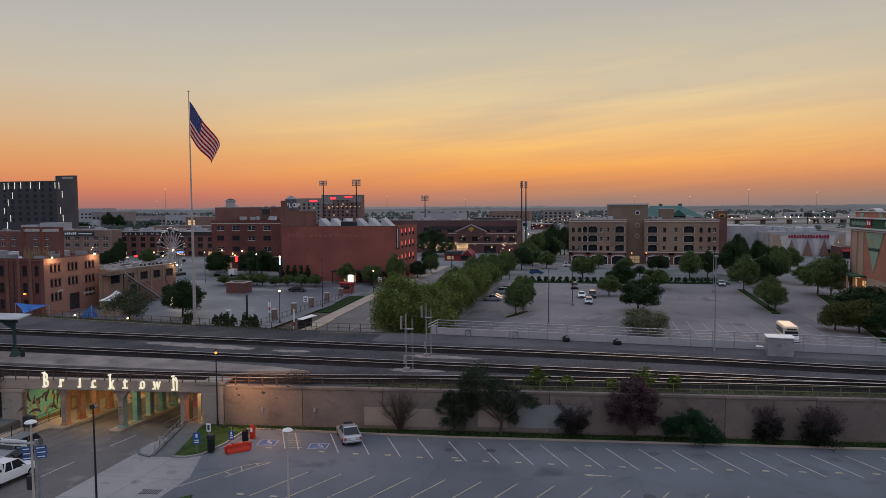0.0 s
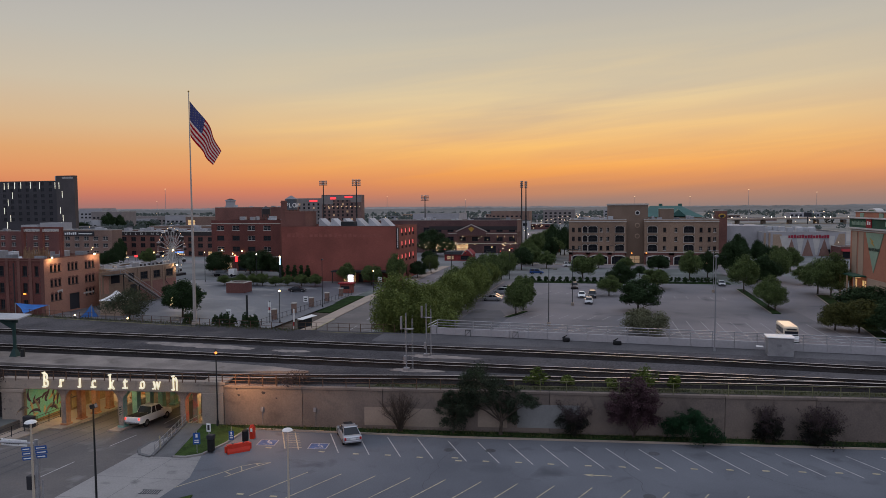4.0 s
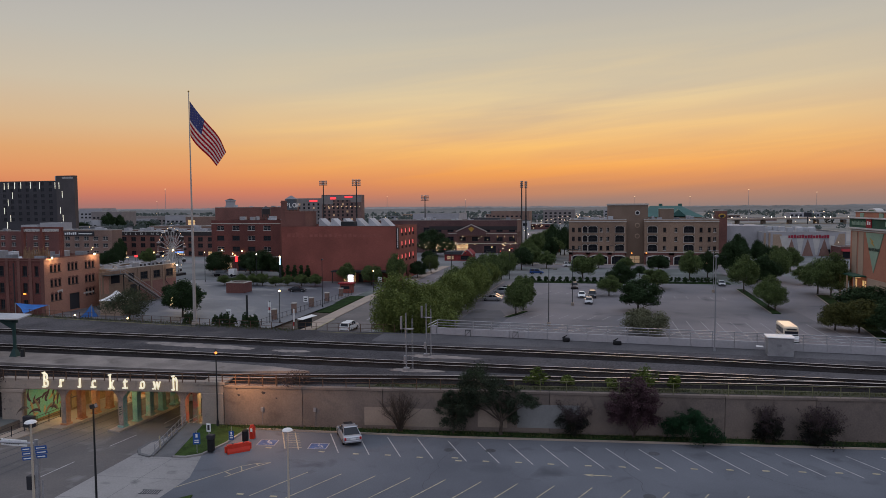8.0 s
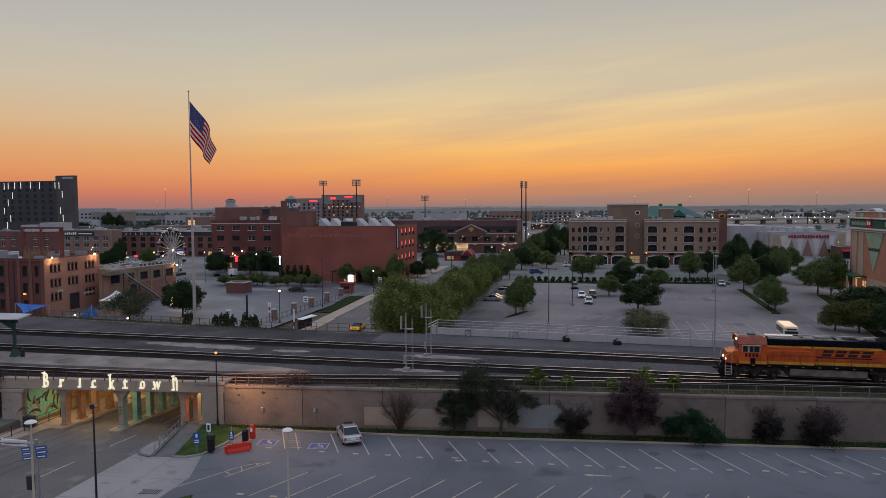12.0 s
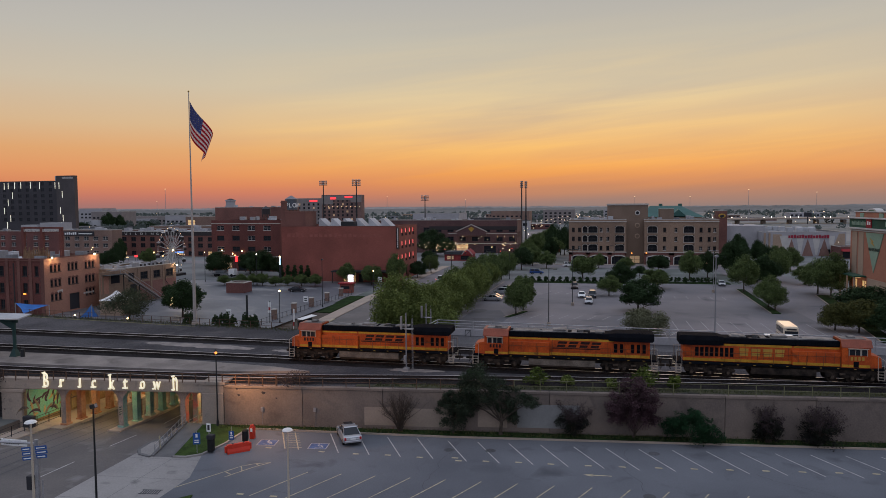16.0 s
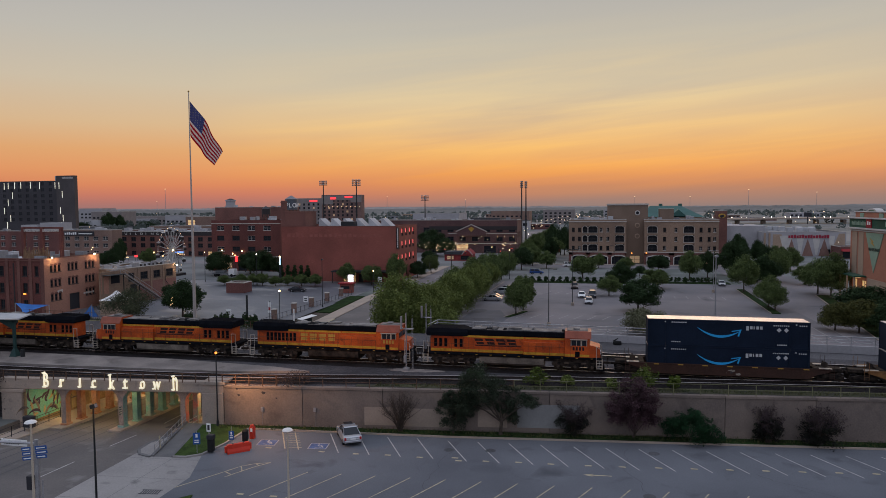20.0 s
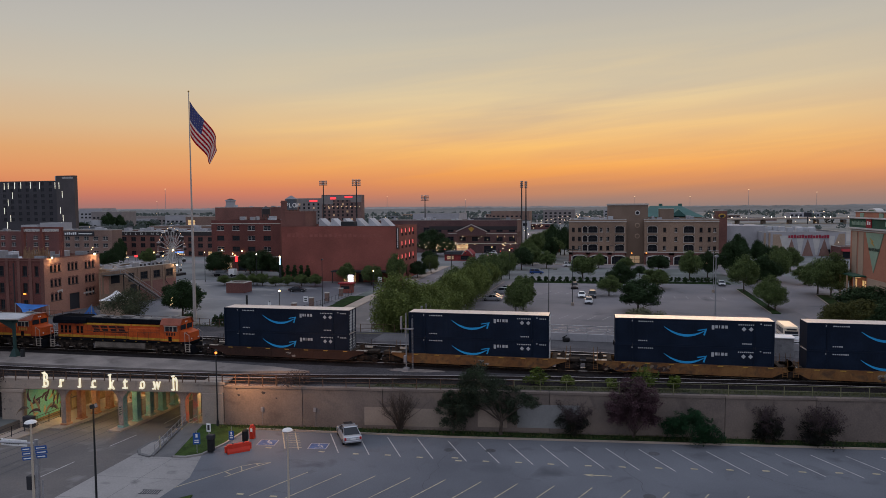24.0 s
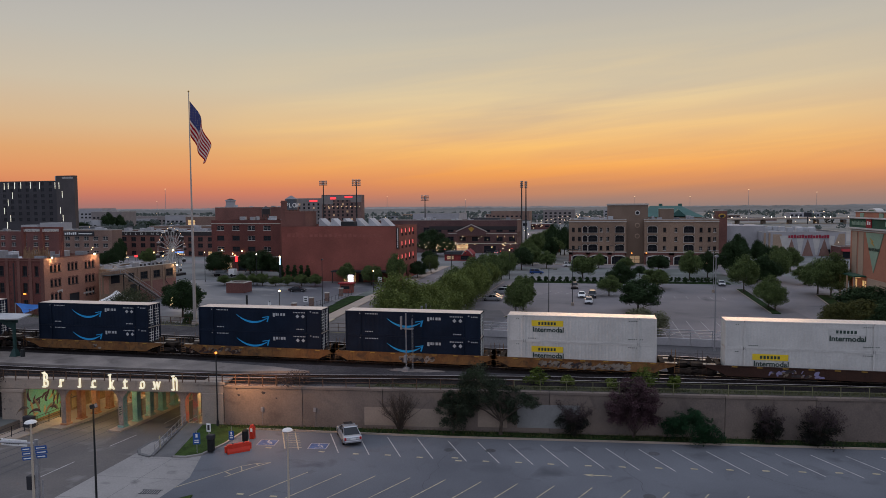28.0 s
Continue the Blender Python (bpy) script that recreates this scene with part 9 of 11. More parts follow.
# ---------------- flagpole and flag
POLE = (-62.4, 99.6)
def cloth_mat(name, col):
    """Thin woven cloth that lets part of the light through."""
    m = mat(name, col, 0.9, 0, 0.12, 0.8, 20, 0.0, spec=0.05)
    n, l = m.node_tree.nodes, m.node_tree.links
    bs = n["Principled BSDF"]
    tr, mx = n.new("ShaderNodeBsdfTranslucent"), n.new("ShaderNodeMixShader")
    l.new(bs.inputs["Base Color"].links[0].from_socket, tr.inputs["Color"])
    mx.inputs[0].default_value = 0.5
    l.new(bs.outputs[0], mx.inputs[1])
    l.new(tr.outputs[0], mx.inputs[2])
    l.new(mx.outputs[0], n["Material Output"].inputs["Surface"])
    return m


M["flag_red"] = cloth_mat("flag_red", (0.36, 0.009, 0.02))
M["flag_white"] = cloth_mat("flag_white", (0.70, 0.58, 0.53))
M["flag_blue"] = cloth_mat("flag_blue", (0.055, 0.065, 0.18))
M["pole_white"] = mat("pole_white", (0.40, 0.365, 0.335), 0.5, 0.2, 0.15)
pole = thing("flagpole", "very tall white steel flagpole beside the tracks", "flagpole", pose(*POLE, 4.2))
part("shaft", Build().cyl((0, 0, 0), (0, 0, 18), 0.28, 0.16, 14).cyl((0, 0, 18), (0, 0, 37.2), 0.145, 0.055, 12), "pole_white", pole)
part("base_collar", Build().cyl((0, 0, 0), (0, 0, 0.5), 0.6, 0.5, 14), "concrete", pole)
part("truck_ball", Build().ball((0, 0, 37.35), 0.15, 10), "logo_yellow", pole)
FLAG = thing("flag", "large striped flag drooping from the pole", "flag", pose(POLE[0] + 0.12, POLE[1], 40.1))
N_STRIP, REACH, HOIST = 18, 6.9, 5.6
STRIPS = []


def fold(i):
    """Top and foot of the i-th fold line in the flat, drooping cloth."""
    u = i / N_STRIP
    return Vector((REACH * u, 0, -8.0 * u ** 0.94)), Vector((REACH * (0.50 * u + 0.22 * u * u), 0, -HOIST - 4.7 * u ** 0.9))


def build_flag():
    for i in range(N_STRIP):
        b = Build()
        (t0, b0), (t1, b1) = fold(i), fold(i + 1)
        for k in range(13):
            f0, f1 = k / 13, (k + 1) / 13
            canton = i < N_STRIP * 0.30 and k < 7
            b.face([t0.lerp(b0, f0), t1.lerp(b1, f0), t1.lerp(b1, f1), t0.lerp(b0, f1)], 2 if canton else (0 if k % 2 == 0 else 1))
            if canton and k < 6:
                c = t0.lerp(t1, 0.5).lerp(b0.lerp(b1, 0.5), (k + 0.6) / 13)
                for y in (-0.01, 0.01):
                    b.face([c + Vector((-0.07, y, 0)), c + Vector((0, y, -0.08)), c + Vector((0.07, y, 0)), c + Vector((0, y, 0.08))], 1)
        STRIPS.append(part("cloth_strip", b, ["flag_red", "flag_white", "flag_blue"], FLAG))


build_flag()


# ---------------- lamps and poles
M["post_tan"] = mat("post_tan", (0.46, 0.40, 0.32), 0.6, 0, 0.15)
M["barn_red"] = mat("barn_red", (0.26, 0.04, 0.04), 0.8, 0, 0.2)
def lamp_post(label, x, y, z, h, kind="globe", m="steel_dark", group="street lamps", lit="lamp_warm", arm=1.2, rz=0, ball=0.16):
    t = thing("street_lamp", label, "street lamp", pose(x, y, z, 0, 0, rz), group)
    part("post", Build().cyl((0, 0, 0), (0, 0, 0.6), 0.14, 0.12, 8).cyl((0, 0, 0.6), (0, 0, h), 0.085, 0.06, 8), m, t)
    if kind == "globe":
        part("globe", Build().ball((0, 0, h + 0.28), ball, 10), lit, t, "glowing globe")
        part("cap", Build().cyl((0, 0, h + 0.5), (0, 0, h + 0.7), 0.2, 0.04, 8), m, t)
    elif kind == "twin":
        part("arm", Build().cyl((-arm, 0, h + 0.05), (arm, 0, h + 0.05), 0.05, n=6), m, t)
        for s in (-1, 1):
            part("lamp_head", Build().cham(s * arm - 0.42, s * arm + 0.42, -0.2, 0.2, h - 0.05, h + 0.12, 0.04), m, t)
    elif kind == "disc":
        part("lamp_disc", Build().cyl((0, 0, h), (0, 0, h + 0.1), 0.38, 0.3, 14).cyl((0, 0, h + 0.1), (0, 0, h + 0.17), 0.26, 0.1, 14), "white_paint", t, "pale disc-shaped lamp head")
    elif kind == "box":
        part("lamp_head", Build().cham(-0.16, 0.26, -0.2, 0.2, -0.12, 0.2, 0.05), m, t, at=pose(0, 0, h, 0, -18, 0))
        part("lens", Build().cham(0.265, 0.28, -0.15, 0.15, -0.08, 0.16, 0.005), "steel_pole", t, "grey glass lens", at=pose(0, 0, h, 0, -18, 0))
    elif kind == "cobra":
        part("arm", Build().tube([(0, 0, h - 0.4), (arm * 0.5, 0, h), (arm, 0, h + 0.1)], 0.045), m, t)
        part("lamp_head", Build().cham(arm - 0.1, arm + 0.6, -0.16, 0.16, h, h + 0.18, 0.05), lit, t)
    return t


lamp_post("grey steel car park light with twin heads", -7.8, 133.3, 0, 11.0, "twin", "steel_dark", "car park lights")
lamp_post("thin car park light with twin heads", -4.0, 161.8, 0, 13.0, "twin", "steel_dark", "car park lights", arm=0.8)
lamp_post("thin car park light with twin heads", 31.8, 192.3, 0, 11.0, "twin", "steel_grey", "car park lights", arm=0.8)
lamp_post("thin car park light with twin heads", 6.4, 196.0, 0, 12.0, "twin", "steel_dark", "car park lights", arm=0.8)
for x, y in ((-4.0, 161.8), (31.8, 192.3), (-7.8, 133.3)):
    bs = thing("lamp_base", "round concrete lamp base in the car park", "lamp base", pose(x, y, 0), "lamp bases")
    part("base", Build().cyl((0, 0, 0), (0, 0, 0.75), 0.36, 0.34, 12), "concrete", bs)
lamp_post("tall dark street light with a box head", -35.7, 43.4, 0, 8.5, "box", "steel_dark")
lamp_post("tan painted street light with a pale disc head", -35.0, 36.9, 0, 9.4, "disc", "post_tan")
lamp_post("weathered car park light with a pale disc head", -20.5, 43.7, 0, 7.6, "disc", "post_tan", "car park lights")
lamp_post("slim lamp with an orange glow beside the wall", -38.4, 65.0, 0.1, 7.5, "globe", "steel_dark", lit="lamp_orange", ball=0.14)
for x, y, h, lt in ((-57.5, 178, 5.6, "lamp_warm"), (-98, 190, 9.0, "lamp_white"), (-118.8, 196, 9.0, "lamp_warm"), (-62.0, 233, 6, "lamp_warm"),
                    (-25.2, 218, 9, "lamp_warm"), (-58.8, 262, 7, "lamp_warm"), (-58.5, 300, 7, "lamp_warm"), (-36.5, 300, 7, "lamp_warm"), (-58.5, 345, 7, "lamp_warm"), (-36.5, 360, 7, "lamp_warm"), (-34.6, 395, 7, "lamp_white"), (-32.0, 300, 7, "lamp_warm")):
    lamp_post("dark street lamp with a glowing globe", x, y, 0, h, "globe", lit=lt)
pp = thing("dark_post", "thick dark post behind the railway fence", "post", pose(-69.1, 129.4, 0))
part("shaft", Build().cyl((0, 0, 0), (0, 0, 5.1), 0.22, 0.2, 10), "steel_dark", pp)
part("cap", Build().cyl((0, 0, 5.1), (0, 0, 5.1 + 0.12), 0.26, 0.2, 10), "steel_dark", pp)
lamp_post("dark street lamp with a hanging yellow globe", -60.9, 127.4, 0, 6.2, "globe", ball=0.2)
bs = thing("banner_sign", "pale banner sign on a dark post", "sign", pose(-62.9, 127.0, 0))
part("post", Build().cyl((0, 0, 0), (0, 0, 4.5), 0.06, n=8), "steel_dark", bs)
part("banner", Build().cham(-0.32, 0.32, -0.05, 0.0, 4.5 - 2.4, 4.5 - 0.2, 0.02), "bar_white", bs)
part("text_bar", Build().box(-0.22, 0.22, -0.058, -0.05, 4.5 - 1.9, 4.5 - 1.3), "awning_red", bs)
lamp_post("dark lamp post with a bracket by the lawn", -60.9, 150, 0, 11.0, "box")
for x, y in ((-180, 268), (-186, 262), (-160, 300), (-210, 258)):
    lamp_post("plaza lamp with a warm globe", x, y, 0, 5.5, "globe")
for x, y, h in ((-270, 900, 38), (-404, 600, 42), (171, 820, 40), (249, 850, 37), (-620, 900, 34), (60, 1000, 36), (120, 900, 34), (-180, 1000, 34)):
    t = thing("high_mast_light", "tall thin highway light mast", "light mast", pose(x, y, 0), "highway light masts")
    part("mast", Build().cyl((0, 0, 0), (0, 0, h), 0.26, 0.16, 6), "steel_grey", t)
    part("lamp_ring", Build().cyl((0, 0, h), (0, 0, h + 0.45), 0.55, 0.45, 10), "lamp_soft", t)
town = Build()
rnd = random.Random(33)
for i in range(230):
    y = 320 + 1500 * rnd.random() ** 1.3
    x = y * rnd.uniform(-0.9, 0.40)
    if i % 3 == 0:
        y = 300 + 900 * rnd.random()
        x = -49 + rnd.choice((-11, 11, 2, -3)) + rnd.uniform(-2, 2) + (y - 300) * 0.02
    town.ball((x, y, rnd.uniform(4.5, 10.5)), 0.08 + 0.00017 * y, 6)
tagged(setting("town_lights", town, glow("town_glow", (1.0, 0.74, 0.45), 6.0), "scattered warm street lights over the distant town", kind="stuff"), category="street lights")
cars_far = Build()
for i in range(20):
    x = 146 + i * 11.5 + rnd.uniform(-5, 5)
    cars_far.ball((x, 905, 8.4), 0.38, 6)
tagged(setting("freeway_lights", cars_far, "lamp_white", "headlights of distant freeway traffic", kind="stuff"), category="traffic lights")
for x, y, z in ((-114.4, 129.0, 12.3), (-114.4, 142.2, 12.3), (-106.9, 163.9, 8.3)):
    fl = bpy.data.lights.new("flood_light", "POINT")
    fl.energy, fl.color, fl.shadow_soft_size = 260.0, (1.0, 0.68, 0.36), 0.15
    new("flood_light", fl).matrix_world = pose(x, y, z)
# festoon lights over the ballpark forecourt
fest = Build()
for i in range(60):
    a, b = rnd.uniform(-84, -56), rnd.uniform(282, 335)
    fest.ball((a, b, rnd.uniform(4.0, 7.5)), 0.075, 6)
tagged(setting("festoon_lights", fest, bpy.data.materials["town_glow"], "strings of warm bulbs over the forecourt", kind="stuff"), category="string lights")
barn = building("red_stand", "low red food stand with a dark roof and lit counter", -61.5, 290, 12, 8, 2.7, "barn_red", [(1, 4, 0.5, 2.1, "dim"), (7, 11, 0.5, 2.1, "dark")], roof="roof_dark")
part("long_roof", Build().prism([(-0.4, 2.7), (8.4, 2.7), (8.0, 3.9), (0.2, 3.9)], "y", -0.5, 8.4), "roof_dark", barn, "dark hipped roof")
part("gable", Build().prism([(7.6, 2.7), (12.3, 2.7), (11.2, 4.0), (9.9, 4.9), (8.6, 4.0)], "y", -0.7, 8.4), "barn_red", barn, "small stepped red gable")
part("gable_trim", Build().prism([(7.5, 2.7), (7.8, 2.7), (8.75, 3.95), (9.9, 4.75), (11.05, 3.95), (12.1, 2.7), (12.4, 2.7), (11.3, 4.1), (9.9, 5.05), (8.5, 4.1)], "y", -0.8, -0.7), "frame_white", barn, "pale gable edging")


# ---------------- railway furniture
def signal_mast(label, x, y, h, heads, ladder):
    t = thing("railway_signal", label, "railway signal", pose(x, y, 4.35), "railway signals")
    part("mast", Build().cyl((0, 0, 0), (0, 0, h), 0.08, 0.07, 8), "steel_pole", t)
    part("base", Build().cham(-0.35, 0.35, -0.35, 0.35, 0, 0.3, 0.04).cham(-0.25, 0.05, -0.3, 0.1, 0.9, 1.7, 0.03), "steel_pole", t)
    ld = Build()
    for y_ in (-0.22, 0.22):
        ld.cyl((ladder, y_, 0), (ladder, y_, h - 0.6), 0.03, n=5)
    for i in range(int(h / 0.4)):
        ld.cyl((ladder, -0.22, 0.3 + i * 0.4), (ladder, 0.22, 0.3 + i * 0.4), 0.018, n=4)
    part("ladder", ld, "steel_pole", t)
    for z in heads:
        b = part("platform_bracket", Build().box(min(0, ladder) - 0.1, max(0, ladder) + 0.1, -0.35, 0.35, z - 0.05, z), "steel_pole", t)
        part("signal_head", Build().cham(-0.68, -0.46, -0.13, 0.13, z - 0.1, z + 1.4, 0.04), "steel_pole", t)
        part("bracket", Build().cyl((-0.6, 0, z), (0, 0, z), 0.04, n=5), "steel_pole", b)
    return t


signal_mast("grey railway signal mast with a ladder", -20.6, 75.6, 6.6, (4.8,), 0.75)
signal_mast("grey railway signal mast with a bracketed head", -20.1, 83.4, 6.6, (4.9,), 0.6)
lamp_post("slim grey mast beside the tracks", 15.6, 92.6, 4.3, 12.2, "box", "steel_pole", "masts")


def relay_hut():
    t = thing("relay_cabinet", "grey metal railway relay cabinet with an overhanging roof", "cabinet", pose(21.2, 91.0, 4.35, 0, 0, -4))
    part("body", Build().cham(0.35, 3.3, 0, 2.0, 0, 2.25, 0.03), "steel_grey", t)
    part("roof", Build().cham(0.2, 3.45, -0.2, 2.2, 2.25, 2.4, 0.05), "white_paint", t)
    part("door_seam", Build().box(1.6, 1.63, -0.012, 0, 0.15, 2.1).box(1.4, 1.9, -0.02, 0, 1.2, 1.5), "roof_grey", t)
    part("vent_shelf", Build().cham(-0.9, -0.1, 0.2, 0.8, 1.0, 1.1, 0.02), "white_paint", t)


relay_hut()


def parapet():
    p = tagged(new("wall_parapet"), "low concrete parapet with a pale steel railing", "wall", "", "structure")
    p.matrix_basis = pose(-22.0, 98.1, 4.3, 0, 0, -4.25)
    L = 92.0
    n = 34
    for i in range(n):
        part("parapet_panel", Build().cham(i * L / n + 0.01, (i + 1) * L / n - 0.01, 0, 0.3, 0, 1.05, 0.025), "stucco_white", p)
    post = Build().cham(-0.045, 0.045, 0.1, 0.2, 1.05, 2.15, 0.01).mesh("rail_post", "steel_grey")
    for i in range(n + 1):
        part("rail_post", post, "", p, at=pose(i * L / n, 0, 0))
    for z in (1.4, 1.75, 2.15):
        part("handrail", Build().cyl((0, 0.15, z), (L, 0.15, z), 0.045 if z < 2 else 0.06, n=6), "steel_grey", p)
    part("end_pier", Build().cham(-0.9, -0.1, -0.1, 0.5, -0.2, 1.3, 0.04), "stucco_white", p)
    part("end_rail", Build().tube([(0, 0.15, 2.15), (-1.6, 0.6, 1.3)], 0.05).tube([(0, 0.15, 1.75), (-1.6, 0.6, 0.9)], 0.05), "white_paint", p)
    return p


parapet()
setting("wall_parapet_foot", Build().prism([(-24, 98.3), (62, 92.2), (120, 92.2), (120, 93.2), (62, 93.2), (-24, 99.2)], "z", -0.2, 4.3), "wall_conc", "retaining wall foot below the parapet")
for x, y in ((-17.2, 96.9), (-10.3, 96.6)):
    t = thing("wire_frame_stand", "small dark metal frame stand beside the parapet", "stand", pose(x, y, 4.36))
    part("frame", Build().box(-0.4, 0.4, -0.03, 0.03, 0.9, 1.0).tube([(-0.4, 0, 0), (-0.35, 0, 0.95), (0.35, 0, 0.95), (0.4, 0, 0)], 0.035).tube([(-0.38, 0, 0.1), (0.35, 0, 0.9)], 0.025), "steel_dark", t)
for x, y, s in ((-3.2, 95.7, 1.0), (3.6, 94.6, 1.1)):
    t = thing("track_debris", "dark heap of discarded rubber beside the parapet", "debris", pose(x, y, 4.36))
    part("heap", Build().cham(-0.5 * s, 0.5 * s, -0.3, 0.3, 0, 0.55, 0.12).cyl((-0.5, 0, 0.5), (0.1, 0.1, 0.9), 0.12, 0.05, 6), "rubber", t)
rail_fence("verge_fence", "brown post and rail fence beyond the tracks", pose(-110, 104.3, 4.28, 0, 0, -6.1), 0, 66, 1.9, 1.2, "steel_rust", (0.6, 1.18), 0, 0.04, 0.025)
rail_fence("verge_fence", "grey pipe fence above the street", pose(-44.5, 98.1, 4.28, 0, 0, 0.2), 0, 16, 1.8, 1.25, "steel_rust", (0.6, 1.22), 0, 0.04, 0.028)


def canopy():
    t = thing("platform_canopy", "green steel platform canopy with a pale roof", "canopy", pose(-70.8, 72.7, 4.62))
    part("column", Build().cham(-0.16, 0.16, -0.16, 0.16, 0, 4.6, 0.03), "steel_green", t)
    part("column_base", Build().loft([[(-0.5, -0.45, 0), (0.5, -0.45, 0), (0.5, 0.45, 0), (-0.5, 0.45, 0)], [(-0.2, -0.2, 0.9), (0.2, -0.2, 0.9), (0.2, 0.2, 0.9), (-0.2, 0.2, 0.9)]]), "steel_green", t)
    part("roof", Build().prism([(-2.1, 4.95), (0, 4.6), (2.1, 4.95), (2.1, 5.07), (0, 4.78), (-2.1, 5.07)], "x", -40, 0.7), "roof_white", t, "pale butterfly roof")
    part("beam", Build().cham(-40, 0.5, -0.16, 0.16, 4.25, 4.6, 0.03), "steel_green", t)
    part("bracket", Build().prism([(-0.15, 3.4), (-2.0, 4.3), (-0.15, 4.3)], "y", -0.1, 0.1), "steel_green", t)
    for i in range(3):
        x = -9.0 * (i + 1)
        part("column", Build().cham(x - 0.22, x + 0.22, -0.22, 0.22, 0, 4.6, 0.03), "steel_green", t)
    b = thing("litter_bin", "dark litter bin on the platform", "bin", pose(-69.6, 72.6, 4.62))
    part("drum", Build().cyl((0, 0, 0), (0, 0, 0.95), 0.26, 0.24, 12), "steel_dark", b)


canopy()


# ---------------- bridge lettering and underpass lamps
def bridge_letters():
    t = thing("bridge_sign", "free-standing glowing letters on the bridge edge", "sign", WALL @ pose(0, -0.1, 0))
    for ch, px, size, dz, sx in (("B", -0.1, 2.25, 0.1, 0.50), ("r", 1.78, 1.9, 0.15, 0.72), ("I", 4.0, 1.5, 0.15, 0.9), ("c", 5.5, 1.9, 0.15, 0.62), ("k", 7.5, 2.15, 0.05, 0.58), ("t", 9.12, 1.95, 0.12, 0.74), ("o", 11.0, 1.9, 0.15, 0.58), ("w", 12.5, 1.9, 0.12, 0.60), ("n", 14.65, 3.1, 0.05, 0.42)):
        px += 0.2
        me = word(ch, size, 0.09, 0.01)
        me.transform(Matrix.Diagonal((sx, 1, 1, 1)))
        me.materials.append(M["letter_glow"])
        part("letter", me, "", t, at=pose(-19.4 + px, -0.12, 3.62 + dz))
        top = 1.58 if ch == "B" else (1.52 if ch in "kn" else 0.98)
        for a, c in ((-0.02, 0.08), (0.0, top))[:2 if ch in "Bkn" else 1]:
            part("letter_serif", Build().prism([(a, c - 0.1), (a + 0.3, c), (a + 0.22, c + 0.14), (a - 0.1, c + 0.05)], "y", -0.08, 0.08), "letter_glow", t, at=pose(-19.4 + px, -0.12, 3.62 + dz))


bridge_letters()
for k, (x, y, colr) in enumerate(((-57.9, 66.6, "w"), (-51.6, 66.6, "w"), (-41.5, 68.6, "w"), (-53.2, 76, "w"), (-58.2, 77, "w"), (-46.5, 84, "w"), (-53, 90, "w"), (-58.3, 89, "w"), (-41.6, 74, "w"))):
    t = thing("tube_lamp", "warm tube lamp under the bridge deck", "lamp", pose(x, y, 3.45))
    part("tube", Build().cham(-0.75, 0.75, -0.09, 0.09, 0.0, 0.1, 0.02), glow("tube_glow", (1.0, 0.80, 0.36), 9.0) if k == 0 else bpy.data.materials["tube_glow"], t)
    part("fitting", Build().cham(-0.8, 0.8, -0.13, 0.13, 0.1, 0.3, 0.02), "steel_grey", t)
    ld = bpy.data.lights.new("tube_light", "AREA")
    ld.shape, ld.size, ld.size_y, ld.energy, ld.color = "RECTANGLE", 1.5, 0.3, 150.0, (1.0, 0.70, 0.33)
    lo = new("tube_light", ld)
    lo.matrix_world = look((x, y, 3.40), (x, y, 0))
# added spot, set well out from the lamp post to wash the wall
wl = bpy.data.lights.new("wall_lamp_light", "SPOT")
wl.energy, wl.color, wl.shadow_soft_size, wl.spot_size, wl.spot_blend = 3600.0, (1.0, 0.50, 0.22), 0.35, radians(150), 1.0
wlo = new("wall_lamp_light", wl)
wlo.matrix_world = look((-37.6, 62.7, 7.3), (-27.0, 66.8, 2.2))
rail_fence("ramp_railing", "grey steel railing along the ramp", pose(-42.4, 65.4, -0.05, 0, 0, -73.9), 0, 9.6, 1.2, 1.1, "steel_grey", (0.15, 0.6, 1.08), 0, 0.03, 0.025)
rail_fence("underpass_railing", "dark steel railing along the raised footway", pose(-57.7, 50, -0.1, 2.6, 0, 90), 0, 15, 1.6, 1.1, "steel_dark", (0.15, 0.6, 1.08), 0, 0.03, 0.025)
rail_fence("underpass_railing", "grey steel railing inside the underpass", pose(-42.4, 66, -0.95, 0, 0, 90), 0, 30, 1.8, 1.1, "steel_grey", (0.6, 1.08), 0, 0.03, 0.025)


# ---------------- near car park: stripes, symbols, signs and clutter
st = Build()
row1 = [(-25.81, 65.1), (-22.8, 65.15), (-19.79, 65.2), (-16.75, 65.35), (-13.6, 65.25), (-10.65, 65.4), (-7.65, 65.65), (-4.57, 65.75), (-1.45, 65.9), (1.54, 66.1)]
for x, y in row1 + [(1.54 + 3.06 * i, 66.1 + 0.30 * i) for i in range(1, 14)]:
    stripe(st, x, y, x + 2.75, y - 5.05, 0.11, 0.018)
setting("stall_stripes_wall", st, "paint_white", "faded pale parking stripes along the wall")
st = Build()
for x, y in [(-23.98 + 3.03 * i, 55.05 + 0.17 * i) for i in range(19)]:
    stripe(st, x, y, x - 2.65, y - 5.6, 0.11, 0.018)
for x, y in [(-26.6 + 3.03 * i, 36.2 + 0.17 * i) for i in range(19)]:
    stripe(st, x, y, x - 2.65, y - 5.6, 0.11, 0.018)
for x in (-30.88, -29.5):
    stripe(st, x, 64.7, x + 2.4, 60.1, 0.11, 0.018)
for i in range(7):
    a = 64.2 - i * 0.62
    stripe(st, -30.6 + (64.7 - a) * 0.52, a, -29.25 + (64.7 - a) * 0.52, a + 0.25, 0.09, 0.018)
pts = [(-33.5, 49.8), (-31.6, 53.0), (-30.4, 55.2), (-29.4, 56.0), (-28.2, 56.5), (-29.2, 55.2), (-30.6, 52.6)]
